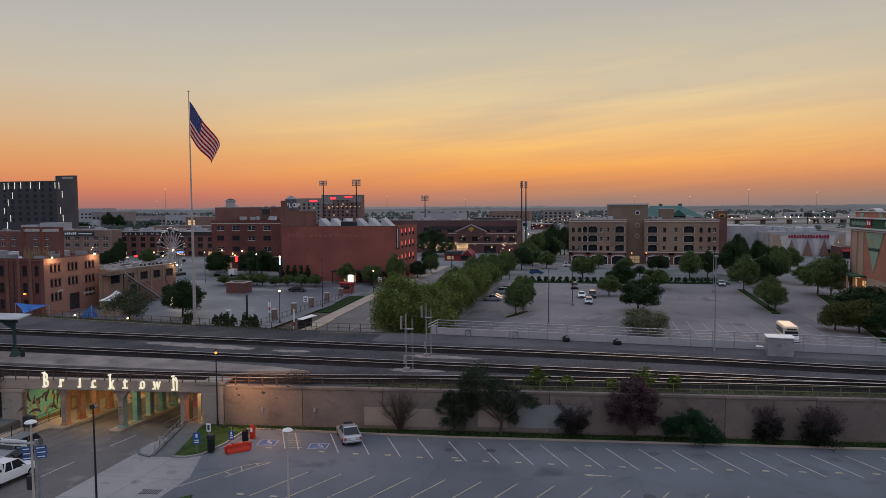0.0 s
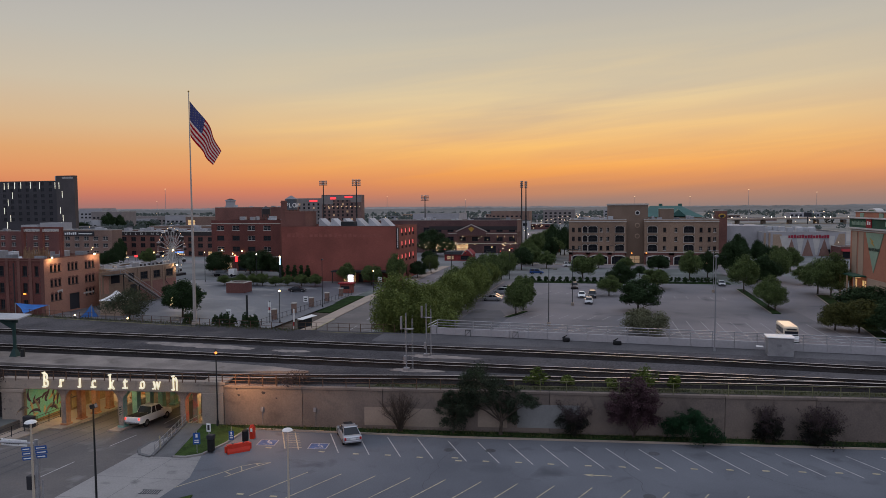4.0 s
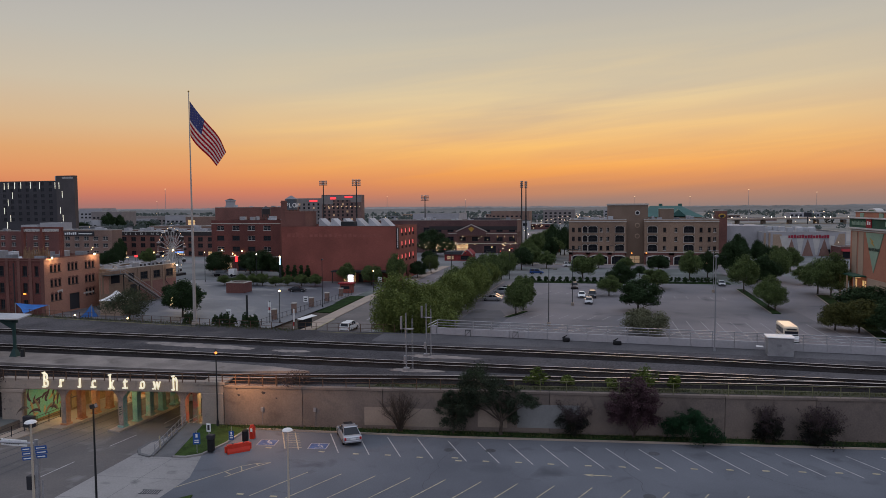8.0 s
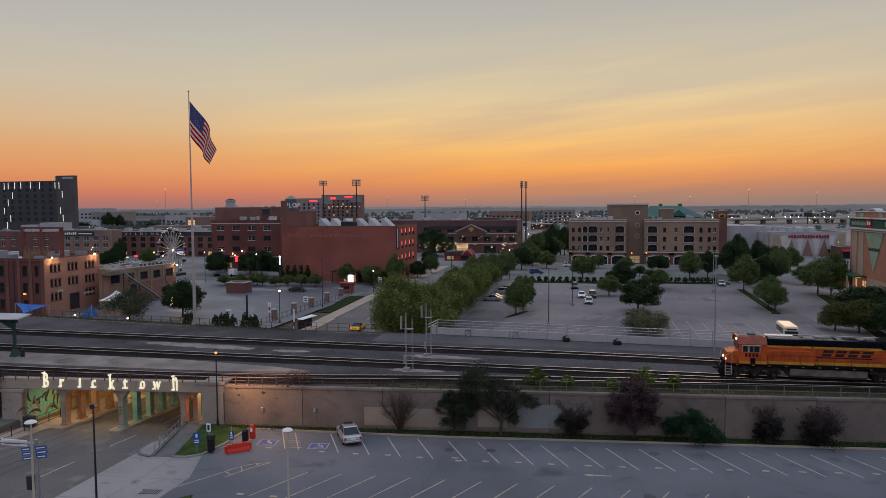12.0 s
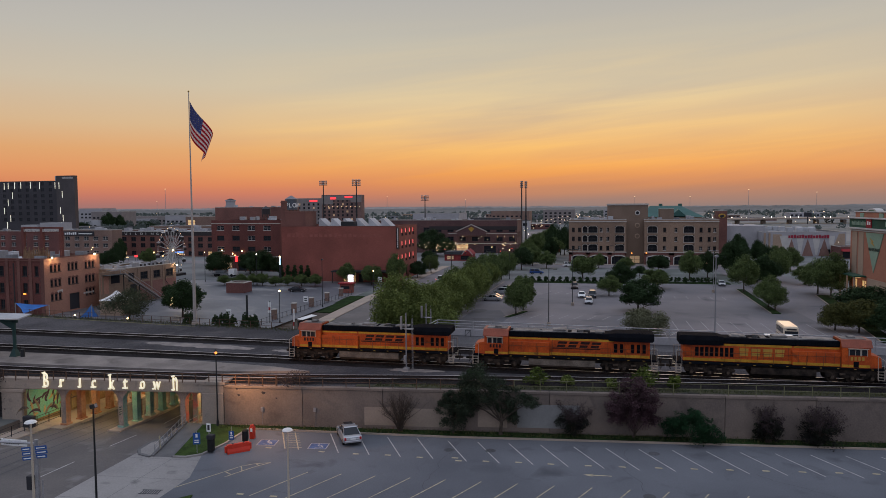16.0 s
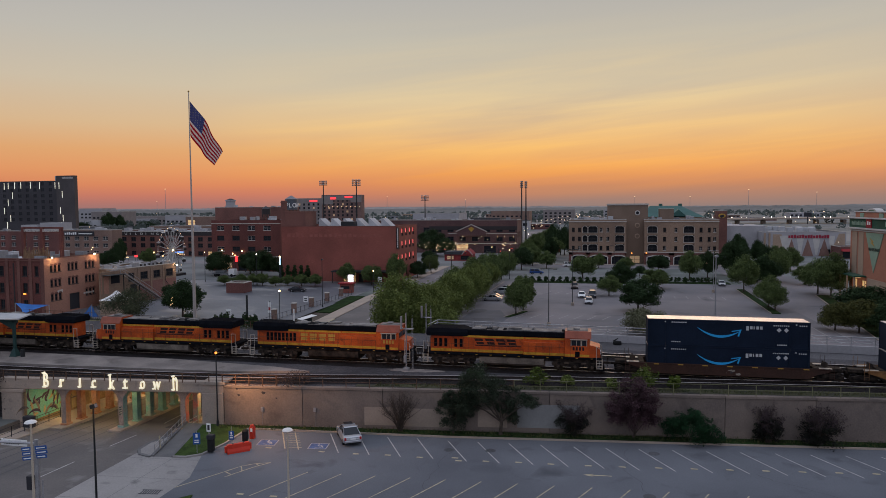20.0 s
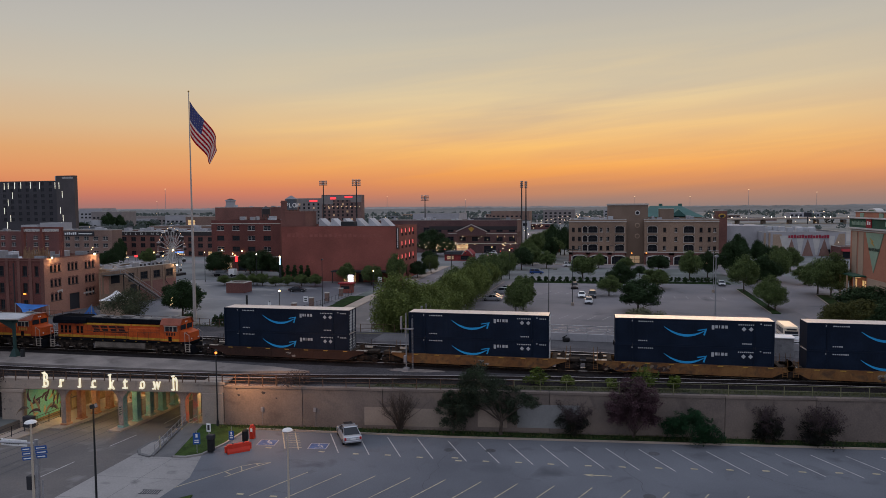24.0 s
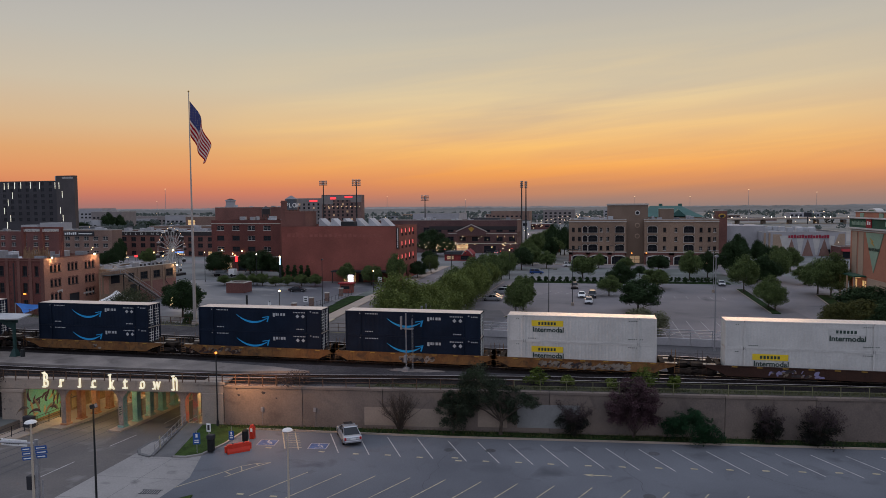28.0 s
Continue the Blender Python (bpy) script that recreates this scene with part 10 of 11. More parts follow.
for a, b in zip(pts, pts[1:]):
    stripe(st, *a, *b, 0.11, 0.018)
for a, b in (((-30.4, 55.2), (-29.8, 54.2)), ((-29.4, 56.0), (-28.9, 55.6)), ((-31.2, 53.8), (-30.3, 53.2))):
    stripe(st, *a, *b, 0.11, 0.018)

setting("stall_stripes", st, "paint_yellow", "faded yellow parking stripes")
stop_me = Build().cham(-0.3, 0.3, -0.12, 0.12, 0, 0.02, 0.008).mesh("stop_mark", "paint_yellow")
for i, (x, y) in enumerate([(-30.17, 60.04), (-24.73, 60.01), (-21.33, 60.06), (-18.33, 60.35), (-15.25, 60.36), (-12.06, 60.84), (-11.6, 60.2), (-9.13, 60.55), (-6.2, 60.85), (-3.34, 60.99), (-0.08, 61.22), (2.85, 61.52), (-27.5, 49.64), (-24.66, 49.76)] + [(5.99 + 3.0 * k, 61.87 + 0.36 * k) for k in range(8)]):
    ob = new("stall_number_plate", stop_me)
    ob.matrix_basis = pose(x, y, 0.012, 0, 0, (i * 37) % 7 - 3)
    tagged(ob, "small faded yellow painted stall mark", "stall mark", "stall marks")
for x, y in ((-30.9, 61.4), (-25.6, 61.4)):
    t = thing("disabled_bay_mark", "blue painted disabled bay square with white figure", "bay mark", pose(x, y, 0.014, 0, 0, 8))
    part("border", Build().box(-0.92, 0.92, -0.78, 0.78, 0, 0.003), "paint_white", t)
    part("square", Build().box(-0.84, 0.84, -0.70, 0.70, 0, 0.006), "paint_blue", t)
    sy = Build()
    ring = [(0.38 * math.cos(a), -0.12 + 0.38 * math.sin(a)) for a in [0.4 * k for k in range(-6, 6)]]
    for a, b in zip(ring, ring[1:]):
        stripe(sy, *a, *b, 0.09, 0.010)
    stripe(sy, -0.05, 0.45, 0.0, 0.0, 0.1, 0.010)
    stripe(sy, 0.0, 0.0, 0.4, -0.05, 0.1, 0.010)
    stripe(sy, 0.4, -0.05, 0.55, -0.45, 0.1, 0.010)
    stripe(sy, -0.08, 0.52, -0.08, 0.68, 0.16, 0.010)
    part("figure", sy, "paint_white", t)
ar = Build()
stripe(ar, 1.9, 59.2, 0.2, 59.1, 0.16, 0.018)
ar.face([(0.3, 59.4, 0.018), (0.3, 58.8, 0.018), (-0.5, 59.08, 0.018)])
setting("painted_arrow", ar, "paint_yellow", "faded yellow painted direction arrow")
ck = Build()
rnd = random.Random(12)
for x, y, n, dx, dy in ((3.6, 66.3, 16, 0.02, -0.85), (-12.5, 66.0, 15, -0.05, -0.85), (14.0, 62.0, 9, 0.55, -0.5), (-25, 51, 6, 0.6, -0.2)):
    for _ in range(n):
        nx, ny = x + dx * 1.0 + rnd.gauss(0, 0.28), y + dy + rnd.gauss(0, 0.1)
        stripe(ck, x, y, nx, ny, 0.03, 0.017)
        x, y = nx, ny
setting("asphalt_cracks", ck, "bar_dark", "thin dark cracks in the asphalt")
for x, y in ((-13.0, 62.8), (-9.1, 63.4), (5.9, 65.5), (4.7, 55.5)):
    t = thing("manhole_cover", "dark round manhole cover in the asphalt", "manhole", pose(x, y, 0.012), "manhole covers")
    part("cover", Build().cyl((0, 0, 0), (0, 0, 0.012), 0.42, 0.4, 18), "asphalt_dark", t)
    part("rim", Build().cyl((0, 0, 0), (0, 0, 0.006), 0.5, 0.5, 18), "asphalt_dark", t)
for x, y, w, h, c in ((-43.2, 63.8, 2.2, 1.3, 0.03), (-45.6, 66.4, 1.6, 2.4, 0.0)):
    setting("road_patch", Build().prism([(x, y), (x + w, y + 0.3), (x + w * 0.9, y + h), (x + 0.1, y + h * 0.9)], "z", -1.2, road_z(y) + 0.02), "asphalt_dark", "dark asphalt repair patch")
t = thing("drain_grate", "worn dark drain grate at the drive edge", "drain", pose(-34.9, 48.6, 0.014, 0, 0, 8))
for i in range(8):
    part("bar", Build().box(-0.75 + i * 0.2, -0.65 + i * 0.2, -0.35, 0.35, 0, 0.02), "asphalt_dark", t)
part("frame", Build().box(-0.85, 0.85, -0.42, -0.35, 0, 0.025).box(-0.85, 0.85, 0.35, 0.42, 0, 0.025), "asphalt_dark", t)
setting("lawn_island", Build().prism([(-33.3, 45.0), (-32.0, 47.6), (-31.1, 48.6), (-30.9, 47.8), (-31.4, 45.0)], "z", 0, 0.12), "lawn", "small grass island at the drive")


def barrier():
    t = thing("water_barrier", "red plastic water-filled barrier", "barrier", pose(-32.5, 58.5, 0.012, 0, 0, 42))
    part("body", Build().loft([[(-1.05, -a, z), (1.05, -a, z), (1.05, a, z), (-1.05, a, z)] for a, z in ((0.32, 0.0), (0.30, 0.18), (0.17, 0.45), (0.14, 0.82))]), mat("plastic_red", (0.55, 0.04, 0.02), 0.5, 0, 0.15), t)
    part("lug", Build().cham(-1.25, -1.05, -0.08, 0.08, 0.1, 0.7, 0.02).cham(1.05, 1.25, -0.08, 0.08, 0.1, 0.7, 0.02), bpy.data.materials["plastic_red"], t)
    part("cap", Build().cyl((-0.5, 0, 0.82), (-0.5, 0, 0.88), 0.09, n=8).cyl((0.5, 0, 0.82), (0.5, 0, 0.88), 0.09, n=8), "bar_dark", t)
    b = thing("litter_bin", "black litter bin beside the barrier", "bin", pose(-33.2, 61.2, 0.13))
    part("drum", Build().cyl((0, 0, 0), (0, 0, 1.0), 0.30, 0.32, 14).cyl((0, 0, 1.0), (0, 0, 1.1), 0.34, 0.2, 14), "rubber", b)
    r = thing("red_bin", "tall red plastic post bin at the kerb", "bin", pose(-32.95, 62.2, 0.012))
    part("body", Build().cham(-0.24, 0.24, -0.22, 0.22, 0, 1.25, 0.05).cham(-0.16, 0.16, -0.16, 0.16, 1.25, 1.4, 0.04), bpy.data.materials["plastic_red"], r)
    part("lid", Build().cham(-0.12, 0.12, -0.24, -0.2, 0.75, 1.1, 0.02), "bar_white", r)
    p = thing("pay_station", "black pay station post on the lawn", "pay station", pose(-34.9, 57.8, 0.13))
    part("body", Build().cham(-0.28, 0.28, -0.25, 0.25, 0, 1.55, 0.06), "rubber", p)
    part("head", Build().cham(-0.32, 0.32, -0.3, 0.3, 1.2, 1.62, 0.05), "bar_dark", p)
    s = thing("small_sign", "white sign board on a thin post", "sign", pose(-35.15, 57.9, 0.13))
    part("post", Build().cyl((0, 0, 0), (0, 0, 2.6), 0.03), "steel_grey", s)
    part("board", Build().cham(-0.22, 0.22, -0.05, -0.02, 1.85, 2.65, 0.01), "bar_white", s)
    part("text_bar", Build().box(-0.12, 0.12, -0.056, -0.05, 2.0, 2.5), "bar_dark", s)
    for x, y, w, h in ((-35.95, 57.1, 0.66, 1.1), (-33.4, 58.9, 0.48, 0.85)):
        s = thing("parking_sign", "blue and white parking sign on a post", "sign", pose(x, y, 0.13, 0, 0, 18))
        part("post", Build().cyl((0, 0.04, 0), (0, 0.04, 2.1), 0.03), "steel_grey", s)
        part("board", Build().cham(-w / 2, w / 2, -0.03, 0.0, 0.85, 0.85 + h, 0.01), mat("sign_blue", (0.02, 0.08, 0.26), 0.5, 0, 0.1) if "sign_blue" not in bpy.data.materials else bpy.data.materials["sign_blue"], s)
        part("text_bars", Build().box(-w * 0.3, w * 0.3, -0.036, -0.03, 1.0, 1.1).box(-w * 0.3, w * 0.3, -0.036, -0.03, 1.2, 1.28).box(-w * 0.14, w * 0.14, -0.036, -0.03, 0.85 + h * 0.6, 0.85 + h * 0.9), "bar_white", s)
    yb = thing("bollard", "slim yellow bollard by the ramp", "bollard", pose(-40.2, 57.6, 0.09))
    part("post", Build().cyl((0, 0, 0), (0, 0, 1.25), 0.07, 0.07, 8), "paint_yellow", yb)


barrier()


def signal_pole():
    t = thing("traffic_signal_pole", "grey traffic signal pole with direction signs", "signal pole", pose(-37.75, 40.2, 0))
    part("pole", Build().cyl((0, 0, 0), (0, 0, 7.0), 0.17, 0.14, 10), "steel_grey", t)
    part("thin_pole", Build().cyl((0.5, -0.1, 0), (0.5, -0.1, 4.2), 0.05, n=8), "steel_grey", t)
    part("mast_arm", Build().cyl((0, 0, 6.72), (-7.0, -1.0, 6.95), 0.1, 0.07, 8), "steel_grey", t)
    s = part("name_plate", Build().cham(-2.75, -0.62, -0.16, -0.12, 6.5, 6.95, 0.01), "bar_white", t, "white street name plate with dark bars")
    part("text_bars", blocks(Build(), -2.5, -0.165, 6.62, 1.3, 0.22, 7, 0.3, 0.005), "text_dark", s)
    sb = bpy.data.materials["sign_blue"]
    for z, x0, x1 in ((0.36, -1.0, -0.2), (0.04, -1.0, -0.2), (-0.3, -1.05, -0.2), (0.36, 0.12, 1.1), (0.05, 0.12, 1.1), (-0.25, 0.12, 1.0)):
        b = part("direction_sign", Build().cham(x0, x1, -0.2, -0.17, z, z + 0.26, 0.01), sb, t, "blue direction sign with pale text bars", at=pose(0, 0, 5.95, 0, -9, 0))
        part("text_bars", Build().box(x0 + 0.12, x1 - 0.12, -0.206, -0.2, z + 0.09, z + 0.16), "bar_white", b)
    h = part("signal_head", Build().cham(-0.8, -0.36, -0.2, 0.2, 3.4, 4.4, 0.05), "bar_dark", t, "black signal head")
    part("bracket", Build().box(-0.4, 0, -0.05, 0.05, 3.5, 3.6).box(-0.4, 0, -0.05, 0.05, 4.2, 4.3), "bar_dark", h)


signal_pole()
# a second black box on a pole by the far footway, and low planting
bx = thing("junction_cabinet", "black cabinet hung on the footway railing", "cabinet", pose(-58.6, 61.6, -0.2))
part("box", Build().cham(-0.6, 0.6, -0.3, 0.3, 0.0, 1.2, 0.05), "bar_dark", bx)


# ---------------- far car park and yard details
M["paint_faded"] = mat("paint_faded", (0.34, 0.33, 0.33), 0.8, 0, 0.3, 2.0, 12, 0.1)
fs = Build()
for i in range(14):
    stripe(fs, 10.5 + i * 2.75, 124 + i * 0.0, 10.5 + i * 2.75, 143.5, 0.12, 0.024)
for i in range(11):
    stripe(fs, -15.5 + i * 2.9, 125.5, -13.6 + i * 2.9, 130.5, 0.14, 0.024)
    stripe(fs, -15.0 + i * 2.9, 142, -13.2 + i * 2.9, 147, 0.14, 0.024)
    stripe(fs, -12.0 + i * 2.9, 183, -10.4 + i * 2.9, 188, 0.14, 0.024)
for i in range(7):
    stripe(fs, 15 + i * 2.9, 178, 15 + i * 2.9, 183, 0.12, 0.024)
setting("far_stall_stripes", fs, "paint_faded", "faded white stall stripes in the far car park")
ki = Build()
for poly in ([(-17.4, 142), (-16.4, 142), (-13.4, 150.5), (-14.4, 150.5)], [(37.6, 156), (39.4, 156), (41.0, 200), (39.0, 200)], [(-22.0, 209), (12, 209), (12, 214), (-22, 214)], [(14, 212.5), (40, 212.5), (40, 217), (14, 217)], [(7.5, 149.6), (12, 149.6), (12, 153), (7.5, 153)], [(47.5, 126), (50.0, 126), (59, 190), (56.0, 190)]):
    ki.prism(poly, "z", 0, 0.16)
setting("planting_islands", ki, "grass", "kerbed planting islands with trees")
ke = Build()
stripe(ke, -29.2, 120, -25.8, 210, 0.35, 0.12)
stripe(ke, 47.4, 126, 55.9, 190, 0.3, 0.17)
stripe(ke, -17.6, 141.8, -14.6, 150.7, 0.25, 0.17)
stripe(ke, 37.5, 155.8, 38.9, 200, 0.22, 0.17)
setting("kerb_far", ke, "concrete", "pale kerb lines of the far car park")
stain = Build()
for x, y, a, b in ((-21.5, 139, 3.2, 1.6), (-20, 130, 4, 1.2), (-24, 150, 2.0, 3.0)):
    stain.face([(x + a * math.cos(q * 0.7) * (0.8 + 0.2 * math.sin(2.3 * q)), y + b * math.sin(q * 0.7), 0.022) for q in range(9)])
setting("lot_patch", Build().prism([(-26.6, 124), (-18.2, 124), (-16.6, 141), (-19.6, 152), (-25.4, 152)], "z", -0.1, 0.0205), mat("asphalt_patch", (0.118, 0.116, 0.124), 0.85, 0, 0.25, 0.12, 5.0, 0.1, col2=(0.088, 0.087, 0.095)), "darker resurfaced strip of the far car park")
setting("oil_stains", stain, "asphalt_dark", "dark patched areas of asphalt")
sh = building("brick_shed", "low red brick shed in the yard", -97.4, 171, 5.3, 4.5, 2.7, "brick_maroon", roof="roof_grey")
tn = thing("party_tent", "white peaked tent in the brick yard", "tent", pose(-101.6, 132.0, 0))
part("roof", Build().loft([[(-2.7, -2.4, 3.2), (2.7, -2.4, 3.2), (2.7, 2.4, 3.2), (-2.7, 2.4, 3.2)], [(-1.0, -0.9, 4.2), (1.0, -0.9, 4.2), (1.0, 0.9, 4.2), (-1.0, 0.9, 4.2)], [(-0.1, -0.1, 5.2), (0.1, -0.1, 5.2), (0.1, 0.1, 5.2), (-0.1, 0.1, 5.2)]]), "white_paint", tn)
part("side_cloth", Build().box(-2.5, 2.5, -2.2, 2.2, 0, 3.2), "stucco_tan", tn)
for k, (a, b, c) in enumerate((((-113.4, 117, 4.3), (-106.0, 117.6, 4.0), (-110.6, 116.0, 2.3)), ((-98.2, 120, 3.9), (-97.0, 120.6, 1.3), (-101.5, 120.4, 1.0)))):
    s = thing("shade_sail", "bright blue triangular shade sail", "shade sail", pose(0, 0, 0), "shade sails")
    A, Bb, C = Vector(a), Vector(b), Vector(c)
    mid = (A + Bb + C) / 3 - Vector((0, 0, 0.3))
    sl = Build()
    for p, q in ((A, Bb), (Bb, C), (C, A)):
        e = p.lerp(q, 0.5).lerp(mid, 0.15)
        sl.face([p, e, mid])
        sl.face([e, q, mid])
    part("cloth", sl, "sail_blue", s)
    for p in (A, Bb, C):
        part("mast", Build().cyl((p.x, p.y, 0), p, 0.08), "steel_grey", s)
ks = thing("ticket_booth", "small red and white ticket booth", "booth", pose(-64.6, 176.5, 0))
part("booth_body", Build().cham(-1.6, 1.6, -1.2, 1.2, 0, 2.4, 0.05), "brick_red", ks)
part("window", Build().cham(-1.2, 1.2, -1.23, -1.18, 1.1, 1.9, 0.02), "glass", ks)
part("roof", Build().cham(-2.0, 2.0, -1.6, 1.6, 2.4, 2.8, 0.06), "awning_red", ks)
ld = thing("led_sign", "glowing white screen sign on a steel post", "sign", pose(-65.0, 181.0, 0))
part("post", Build().cham(-0.2, 0.2, -0.2, 0.2, 0, 3.0, 0.03), "steel_dark", ld)
part("case", Build().cham(-0.95, 0.95, -0.25, 0.25, 1.3, 4.6, 0.05), "steel_dark", ld)
part("screen", Build().box(-0.8, 0.8, -0.27, -0.25, 1.45, 4.45), "screen", ld)
M["face_blue"] = glow("face_blue", (0.50, 0.74, 1.0), 1.6)
pn = thing("neon_pylon", "narrow pylon sign with a bright blue-white face", "sign", pose(-93.6, 196.8, 0))
part("pylon", Build().cham(-0.3, 0.3, -0.2, 0.2, 0, 8.4, 0.04), "steel_dark", pn)
part("face", Build().box(-0.22, 0.22, -0.23, -0.2, 5.6, 7.8), "face_blue", pn)
part("face_top", Build().box(-0.22, 0.22, -0.235, -0.2, 7.8, 8.3), "lamp_warm", pn, "warm glowing top panel")
rs = rail_fence("yard_fence", "dark iron fence with brick piers beside the street", pose(-63.5, 120, 0, 0, 0, 88), 0, 52, 2.2, 1.3, "steel_dark", (0.2, 1.2), 0, 0.04, 0.03)
for i in range(6):
    p = thing("brick_pier", "brick fence pier with a pale cap", "fence pier", pose(-64.2 + i * 0.15, 122 + i * 9.4, 0, 0, 0, -2), "brick piers")
    part("shaft", Build().cham(-0.45, 0.45, -0.45, 0.45, 0, 2.0, 0.03), "brick_brown", p)
    part("cap", Build().cham(-0.55, 0.55, -0.55, 0.55, 2.0, 2.18, 0.03), "stone_trim", p)
bt = thing("bus_shelter", "glass bus shelter with a pale curved roof", "bus shelter", pose(-54.2, 123.5, -0.9, 0, 0, 84))
part("roof", Build().loft([[(x, -0.5, 2.5), (x, 0.7, 2.65), (x, 0.7, 2.71), (x, -0.5, 2.56)] for x in (-1.2, 4.6)]), "white_paint", bt)
for x in (-1.0, 1.8, 4.4):
    part("post", Build().cyl((x, 0.6, 0), (x, 0.6, 2.6), 0.06), "steel_green", bt)
part("screen_panel", Build().box(-1.0, 4.4, 0.62, 0.66, 0.5, 2.2), "glass", bt)
wp = thing("white_pylon", "slim white marker pylon", "pylon", pose(-53.6, 118, -1.0))
part("shaft", Build().cham(-0.11, 0.11, -0.11, 0.11, 0, 5.4, 0.03), "white_paint", wp)
part("band", Build().cham(-0.12, 0.12, -0.12, 0.12, 2.2, 3.0, 0.02), "awning_red", wp)
for x, y, z0 in ((-68.5, 121, 0), (-61.6, 142, 0), (-57.9, 185, 0)):
    s = thing("street_sign", "small white sign on a post", "sign", pose(x, y, z0))
    part("post", Build().cyl((0, 0, 0), (0, 0, 3.6), 0.05), "steel_grey", s)
    part("board", Build().cham(-0.55, 0.55, -0.06, -0.02, 2.2, 3.5, 0.02), "bar_white", s)
    part("text_bars", Build().box(-0.35, 0.35, -0.068, -0.06, 2.5, 2.7).box(-0.35, 0.35, -0.068, -0.06, 2.9, 3.1), "bar_dark", s)
for x, y in ((-52, 258), (-39, 262), (-62, 268), (-36.5, 278)):
    s = thing("traffic_light", "traffic light on a dark mast arm", "traffic light", pose(x, y, 0))
    part("pole", Build().cyl((0, 0, 0), (0, 0, 6.2), 0.14, 0.1), "steel_dark", s)
    part("mast_arm", Build().cyl((0, 0, 5.9), (6.5, 0, 6.3), 0.09, 0.06), "steel_dark", s)
    h = part("signal_head", Build().cham(5.2, 5.65, -0.2, 0.2, 5.2, 6.4, 0.05), "bar_dark", s)
    part("red_lens", Build().cyl((5.42, -0.21, 6.1), (5.42, -0.24, 6.1), 0.14, n=10), "lamp_red", h)

# yard lights in the round tree, neon on the old row, the lit pylon and the far billboard
yl = thing("string_lights", "short string of yellow lights hung in a round tree", "string lights", pose(-84.6, 126.6, 0))
for i in range(9):
    part("bulb", Build().ball((0.25 * math.sin(i * 2.2), -0.2 * math.cos(i * 1.3), 3.2 + i * 0.22), 0.06, 6), "lamp_warm", yl)
for nm, lb, x, y, z, w, h, m in (("neon_strip", "thin blue neon strip on a brick front", -171.0, 260, 4.6, 3.6, 0.45, "neon_blue"), ("neon_strip", "short red neon sign on a brick front", -196.5, 268, 1.9, 1.4, 0.9, "sign_red"), ("neon_strip", "thin warm neon strip on a brick front", -203.0, 268, 1.6, 3.4, 0.4, "lamp_soft")):
    if m == "neon_blue":
        M[m] = glow("neon_blue", (0.12, 0.35, 1.0), 1.6)
    t = thing(nm, lb, "neon sign", pose(x, y, z))
    part("tube", Build().cham(0, w, -0.1, 0.1, 0, h, 0.03), m, t)
    for k in (0.2, w - 0.2):
        part("post", Build().cyl((k, 0.15, -z), (k, 0.15, 0.2), 0.06, n=6), "frame_dark", t)
lp = thing("lit_pylon_sign", "tall pylon sign with warm orange panels", "sign", pose(-14.8, 329, 0))
for x in (-1.0, 1.0):
    part("post", Build().cham(x - 0.2, x + 0.2, -0.2, 0.2, 0, 7.5, 0.03), "steel_dark", lp)
for z, m in ((1.6, "awning_red"), (3.4, "win_lit"), (5.4, "stucco_tan")):
    part("panel", Build().cham(-0.95, 0.95, -0.15, 0.15, z, z + 1.6, 0.03), m, lp)
bb = thing("billboard", "dark billboard beside the distant freeway", "billboard", pose(251.5, 890, 0))
part("board", Build().cham(-4.2, 4.2, -0.3, 0.3, 9.0, 14.2, 0.1), "bar_dark", bb)
part("post", Build().cyl((0, 0.4, 0), (0, 0.4, 9.4), 0.5, n=8), "steel_dark", bb)
for i, (x, y) in enumerate(((-175.5, 258), (-190, 252), (-207, 255), (-122, 228), (-126, 228), (-147, 225), (-158, 232), (-166, 238))):
    lamp_post("plaza lamp with a warm globe", x, y, 0, 5.0 + (i % 3) * 0.8, "globe")
for x, y in ((-86.5, 101.6), (-75.2, 100.2)):
    t = thing("ground_lamp", "small warm lamp on the verge fence", "lamp", pose(x, y, 4.3))
    part("stem", Build().cyl((0, 0, -0.1), (0, 0, 0.5), 0.04, n=6), "steel_dark", t)
    part("bulb", Build().ball((0, 0, 0.6), 0.13, 8), "lamp_warm", t)


# ---------------- what moves: the train, the traffic and the flag
SPREAD = [(0, 48), (0.5, 47), (1, 41), (1.5, 36), (2, 34), (2.5, 42), (3, 47), (3.5, 50), (4.5, 57), (5.5, 63), (6, 67), (6.5, 64), (7, 58), (7.5, 53), (8, 60), (8.5, 66), (9, 72), (9.5, 68), (10, 62), (11, 45), (12, 47), (12.5, 52), (13.5, 52),
          (14.5, 48), (15, 40), (15.5, 28), (16, 32), (17, 47), (18, 48), (19, 43), (20, 55), (21, 50), (21.5, 43), (22.5, 47), (23.5, 53), (24, 48), (25, 52), (26, 55), (26.5, 48), (27, 38), (28, 33)]


def drive(ob, rows, shift=0.0):
    out = []
    for t, y in rows:
        x = lerp_at([(95, -48.7), (122, -46.3), (150, -45.2)], y) + shift * (1 if y < 100 else 0.6)
        z = lambda q: road_z(q) if 30 < q < 168 else 0.02
        pitch = math.degrees(math.atan2(z(y + 1.5) - z(y - 1.5), 3.0))
        out.append((t, pose(x, y, z(y) + 0.012, 0, 0, 90) @ pose(0, 0, 0, 0, -pitch, 0)))
    walk(ob, out)


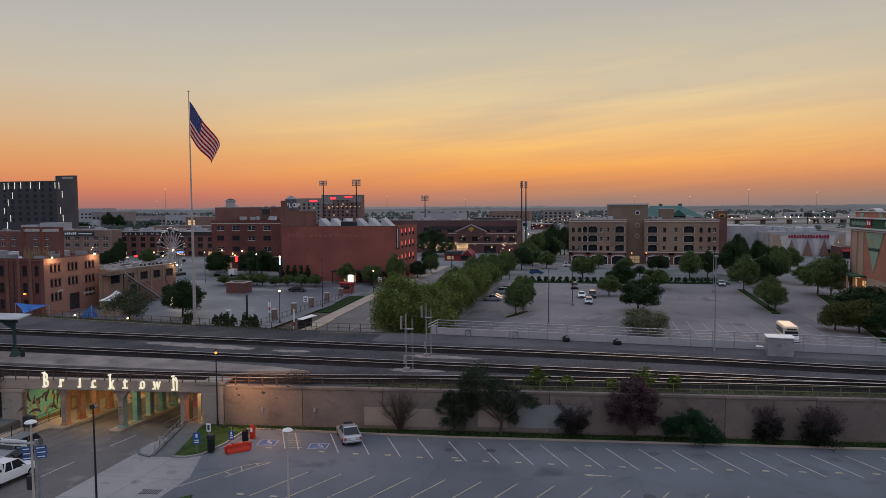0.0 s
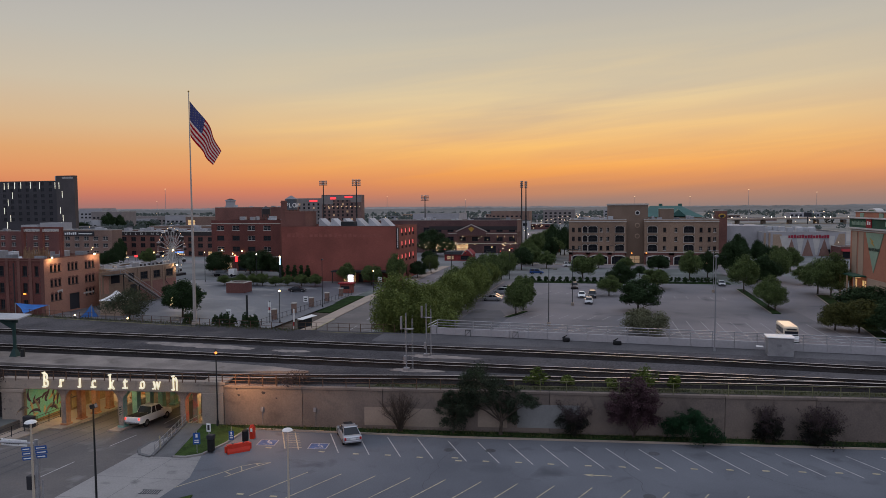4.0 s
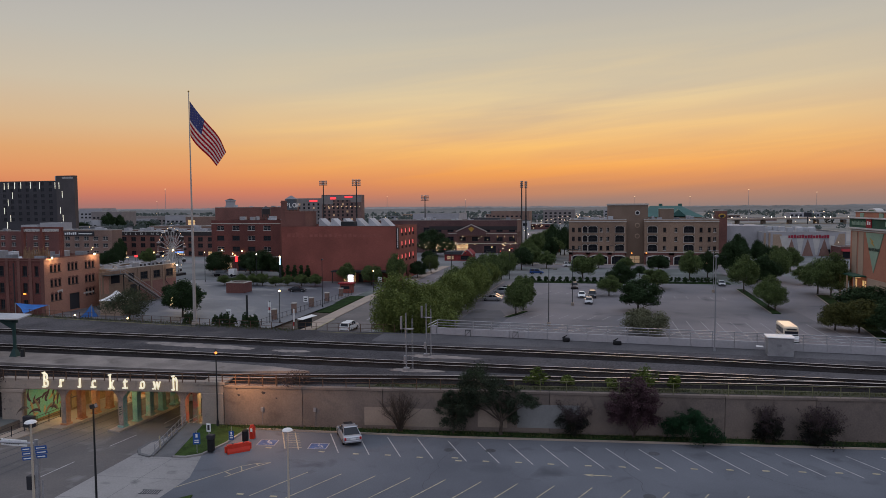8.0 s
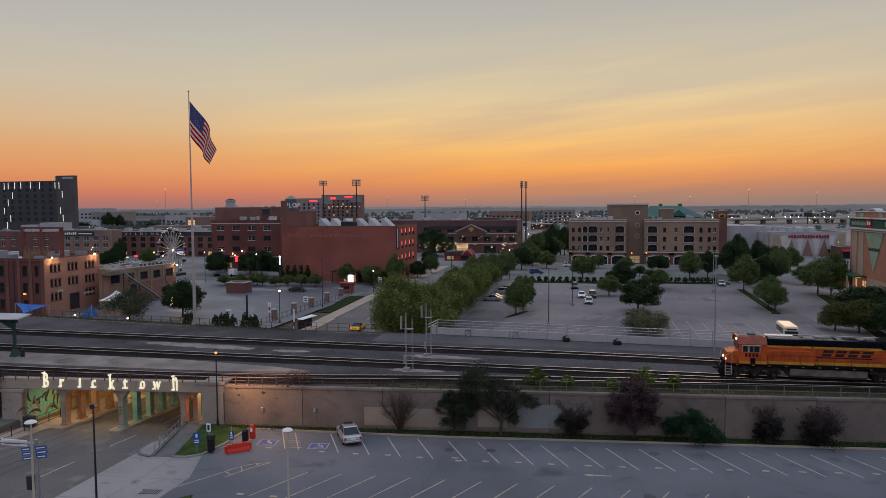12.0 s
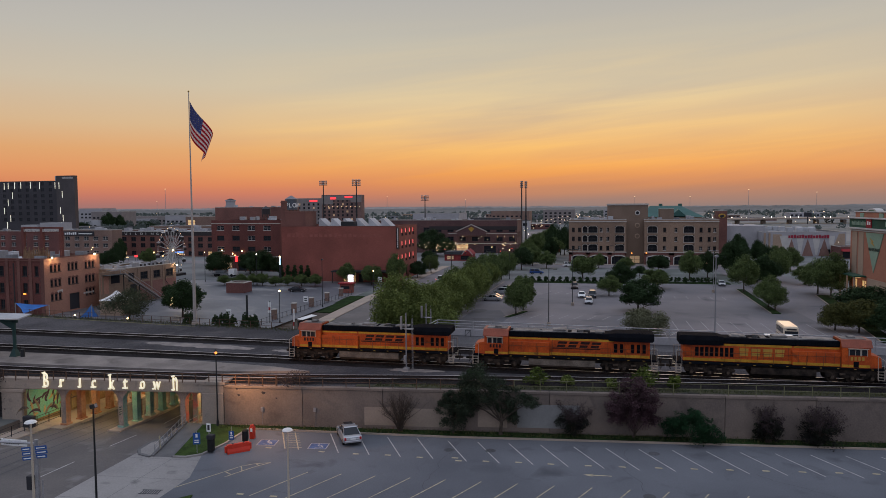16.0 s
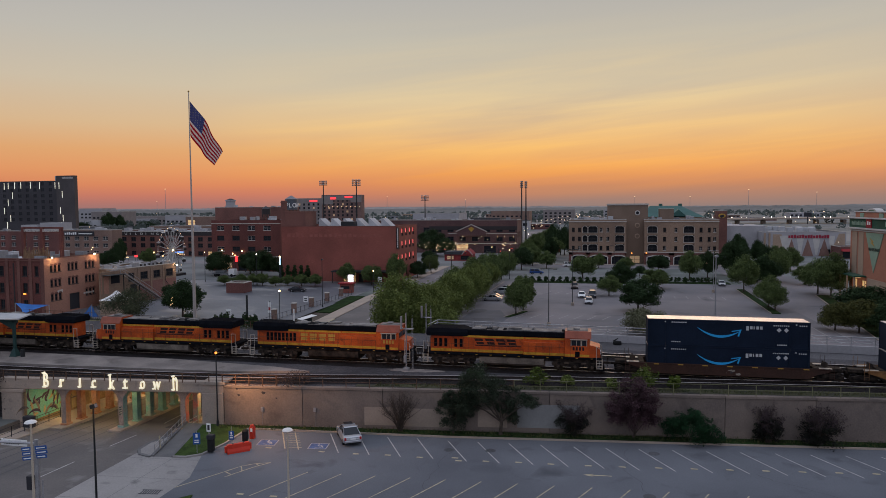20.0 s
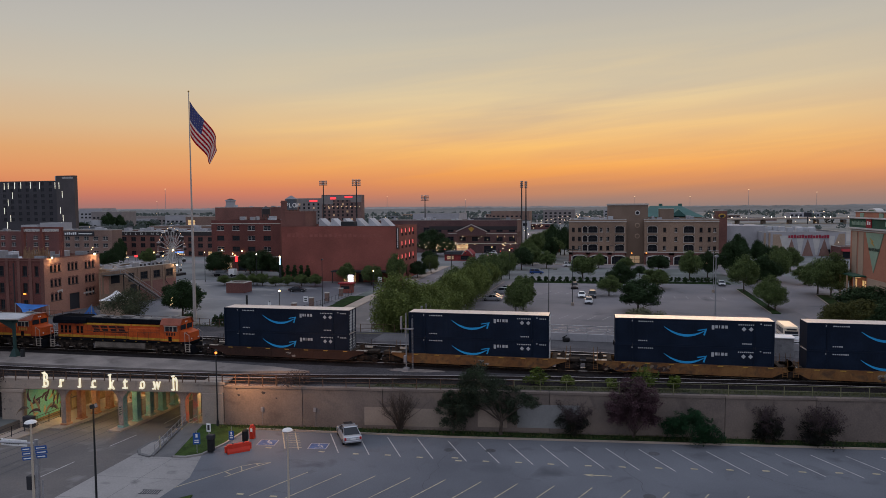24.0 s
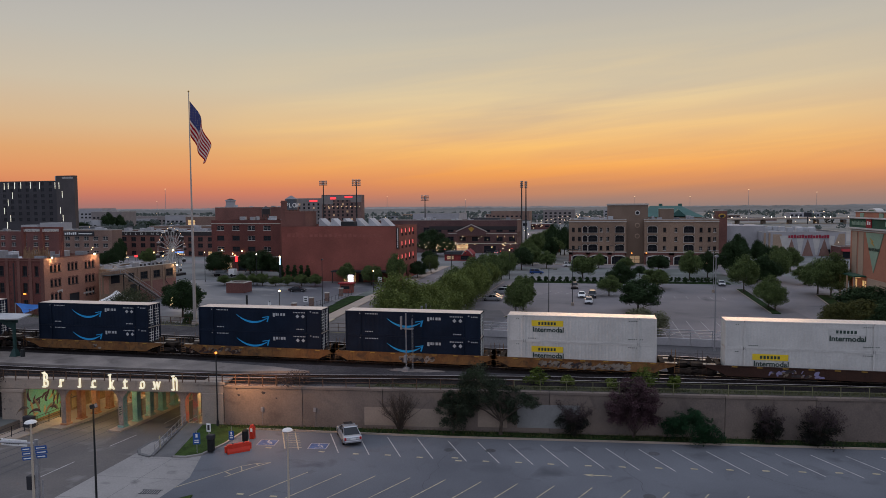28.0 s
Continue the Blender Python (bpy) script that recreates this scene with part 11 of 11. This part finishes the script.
def motions():
    for ob, s, turn, *up in TRAIN:
        z = 4.70 + (up[0] if up else 0.0)
        walk(ob, [(t, pose(x + s, TRAIN_Y, z, 0, 0, turn)) for t, x in NOSE])
    drive(CAMPER, [(0, 48.2), (0.9, 55.8), (1.8, 63.6), (2.7, 71.8), (5.0, 97.0), (7.4, 121.5), (8.0, 127.0), (8.6, 132.5), (9.2, 139.5), (12, 172), (18, 250), (28, 380)])
    drive(PICKUP, [(0, 35.6), (1.8, 48.9), (2.7, 55.6), (3.5, 63.0), (6.0, 88.0), (8.9, 119.0), (9.5, 126.0), (10.1, 132.0), (10.4, 136.5), (13, 168), (18, 236), (28, 365)])
    drive(YELLOW, [(0, -3.5), (5.5, 57.2), (5.8, 60.6), (6.4, 67.4), (8.5, 88.0), (11.0, 113.0), (12.0, 128.0), (15, 172), (20, 238), (28, 350)], 2.4)
    drive(SILVER, [(0, -14.0), (5.5, 49.8), (6.1, 56.4), (6.7, 63.4), (7.3, 70.6), (9.0, 88), (11.6, 113), (12.6, 126), (16, 172), (21, 238), (28, 336)])
    walk(OUTBOUND, [(0, pose(-53.4, 54.4, -0.4, 0, 0, -90)), (0.5, pose(-53.4, 49.4, -0.2, 0, 0, -90)), (1.0, pose(-53.4, 44.4, -0.04, 0, 0, -90)), (3, pose(-53.4, 24, 0.02, 0, 0, -90)), (10, pose(-53.4, -60, 0.02, 0, 0, -90)), (28, pose(-53.4, -180, 0.02, 0, 0, -90))])
    times = [0.25 * k for k in range(113)]
    pathways = [[] for _ in STRIPS]
    for t in times:
        want = min(0.985, max(0.36, lerp_at(SPREAD, t) / 10.4 / REACH))
        shape = [0.18 + 1.1 * ((i + 0.5) / N_STRIP) ** 1.3 + 0.42 * math.sin(8.5 * (i + 0.5) / N_STRIP - 2.3 * t + 0.7 * math.sin(0.9 * t)) for i in range(N_STRIP)]
        lo, hi = 0.0, 2.4
        for _ in range(30):
            amp = (lo + hi) / 2
            if sum(math.cos(amp * q) for q in shape) / N_STRIP > want:
                lo = amp
            else:
                hi = amp
        at, before = pose(0, 0, 0, 0, 0, 32), 0.0
        for i in range(N_STRIP):
            head, foot = fold(i)
            turn = amp * shape[i] - before
            before = amp * shape[i]
            at = at @ Matrix.Translation(head) @ Matrix.Rotation(turn, 4, (head - foot).normalized()) @ Matrix.Translation(-head)
            pathways[i].append((t, at))
    for ob, rows in zip(STRIPS, pathways):
        walk(ob, rows)


motions()
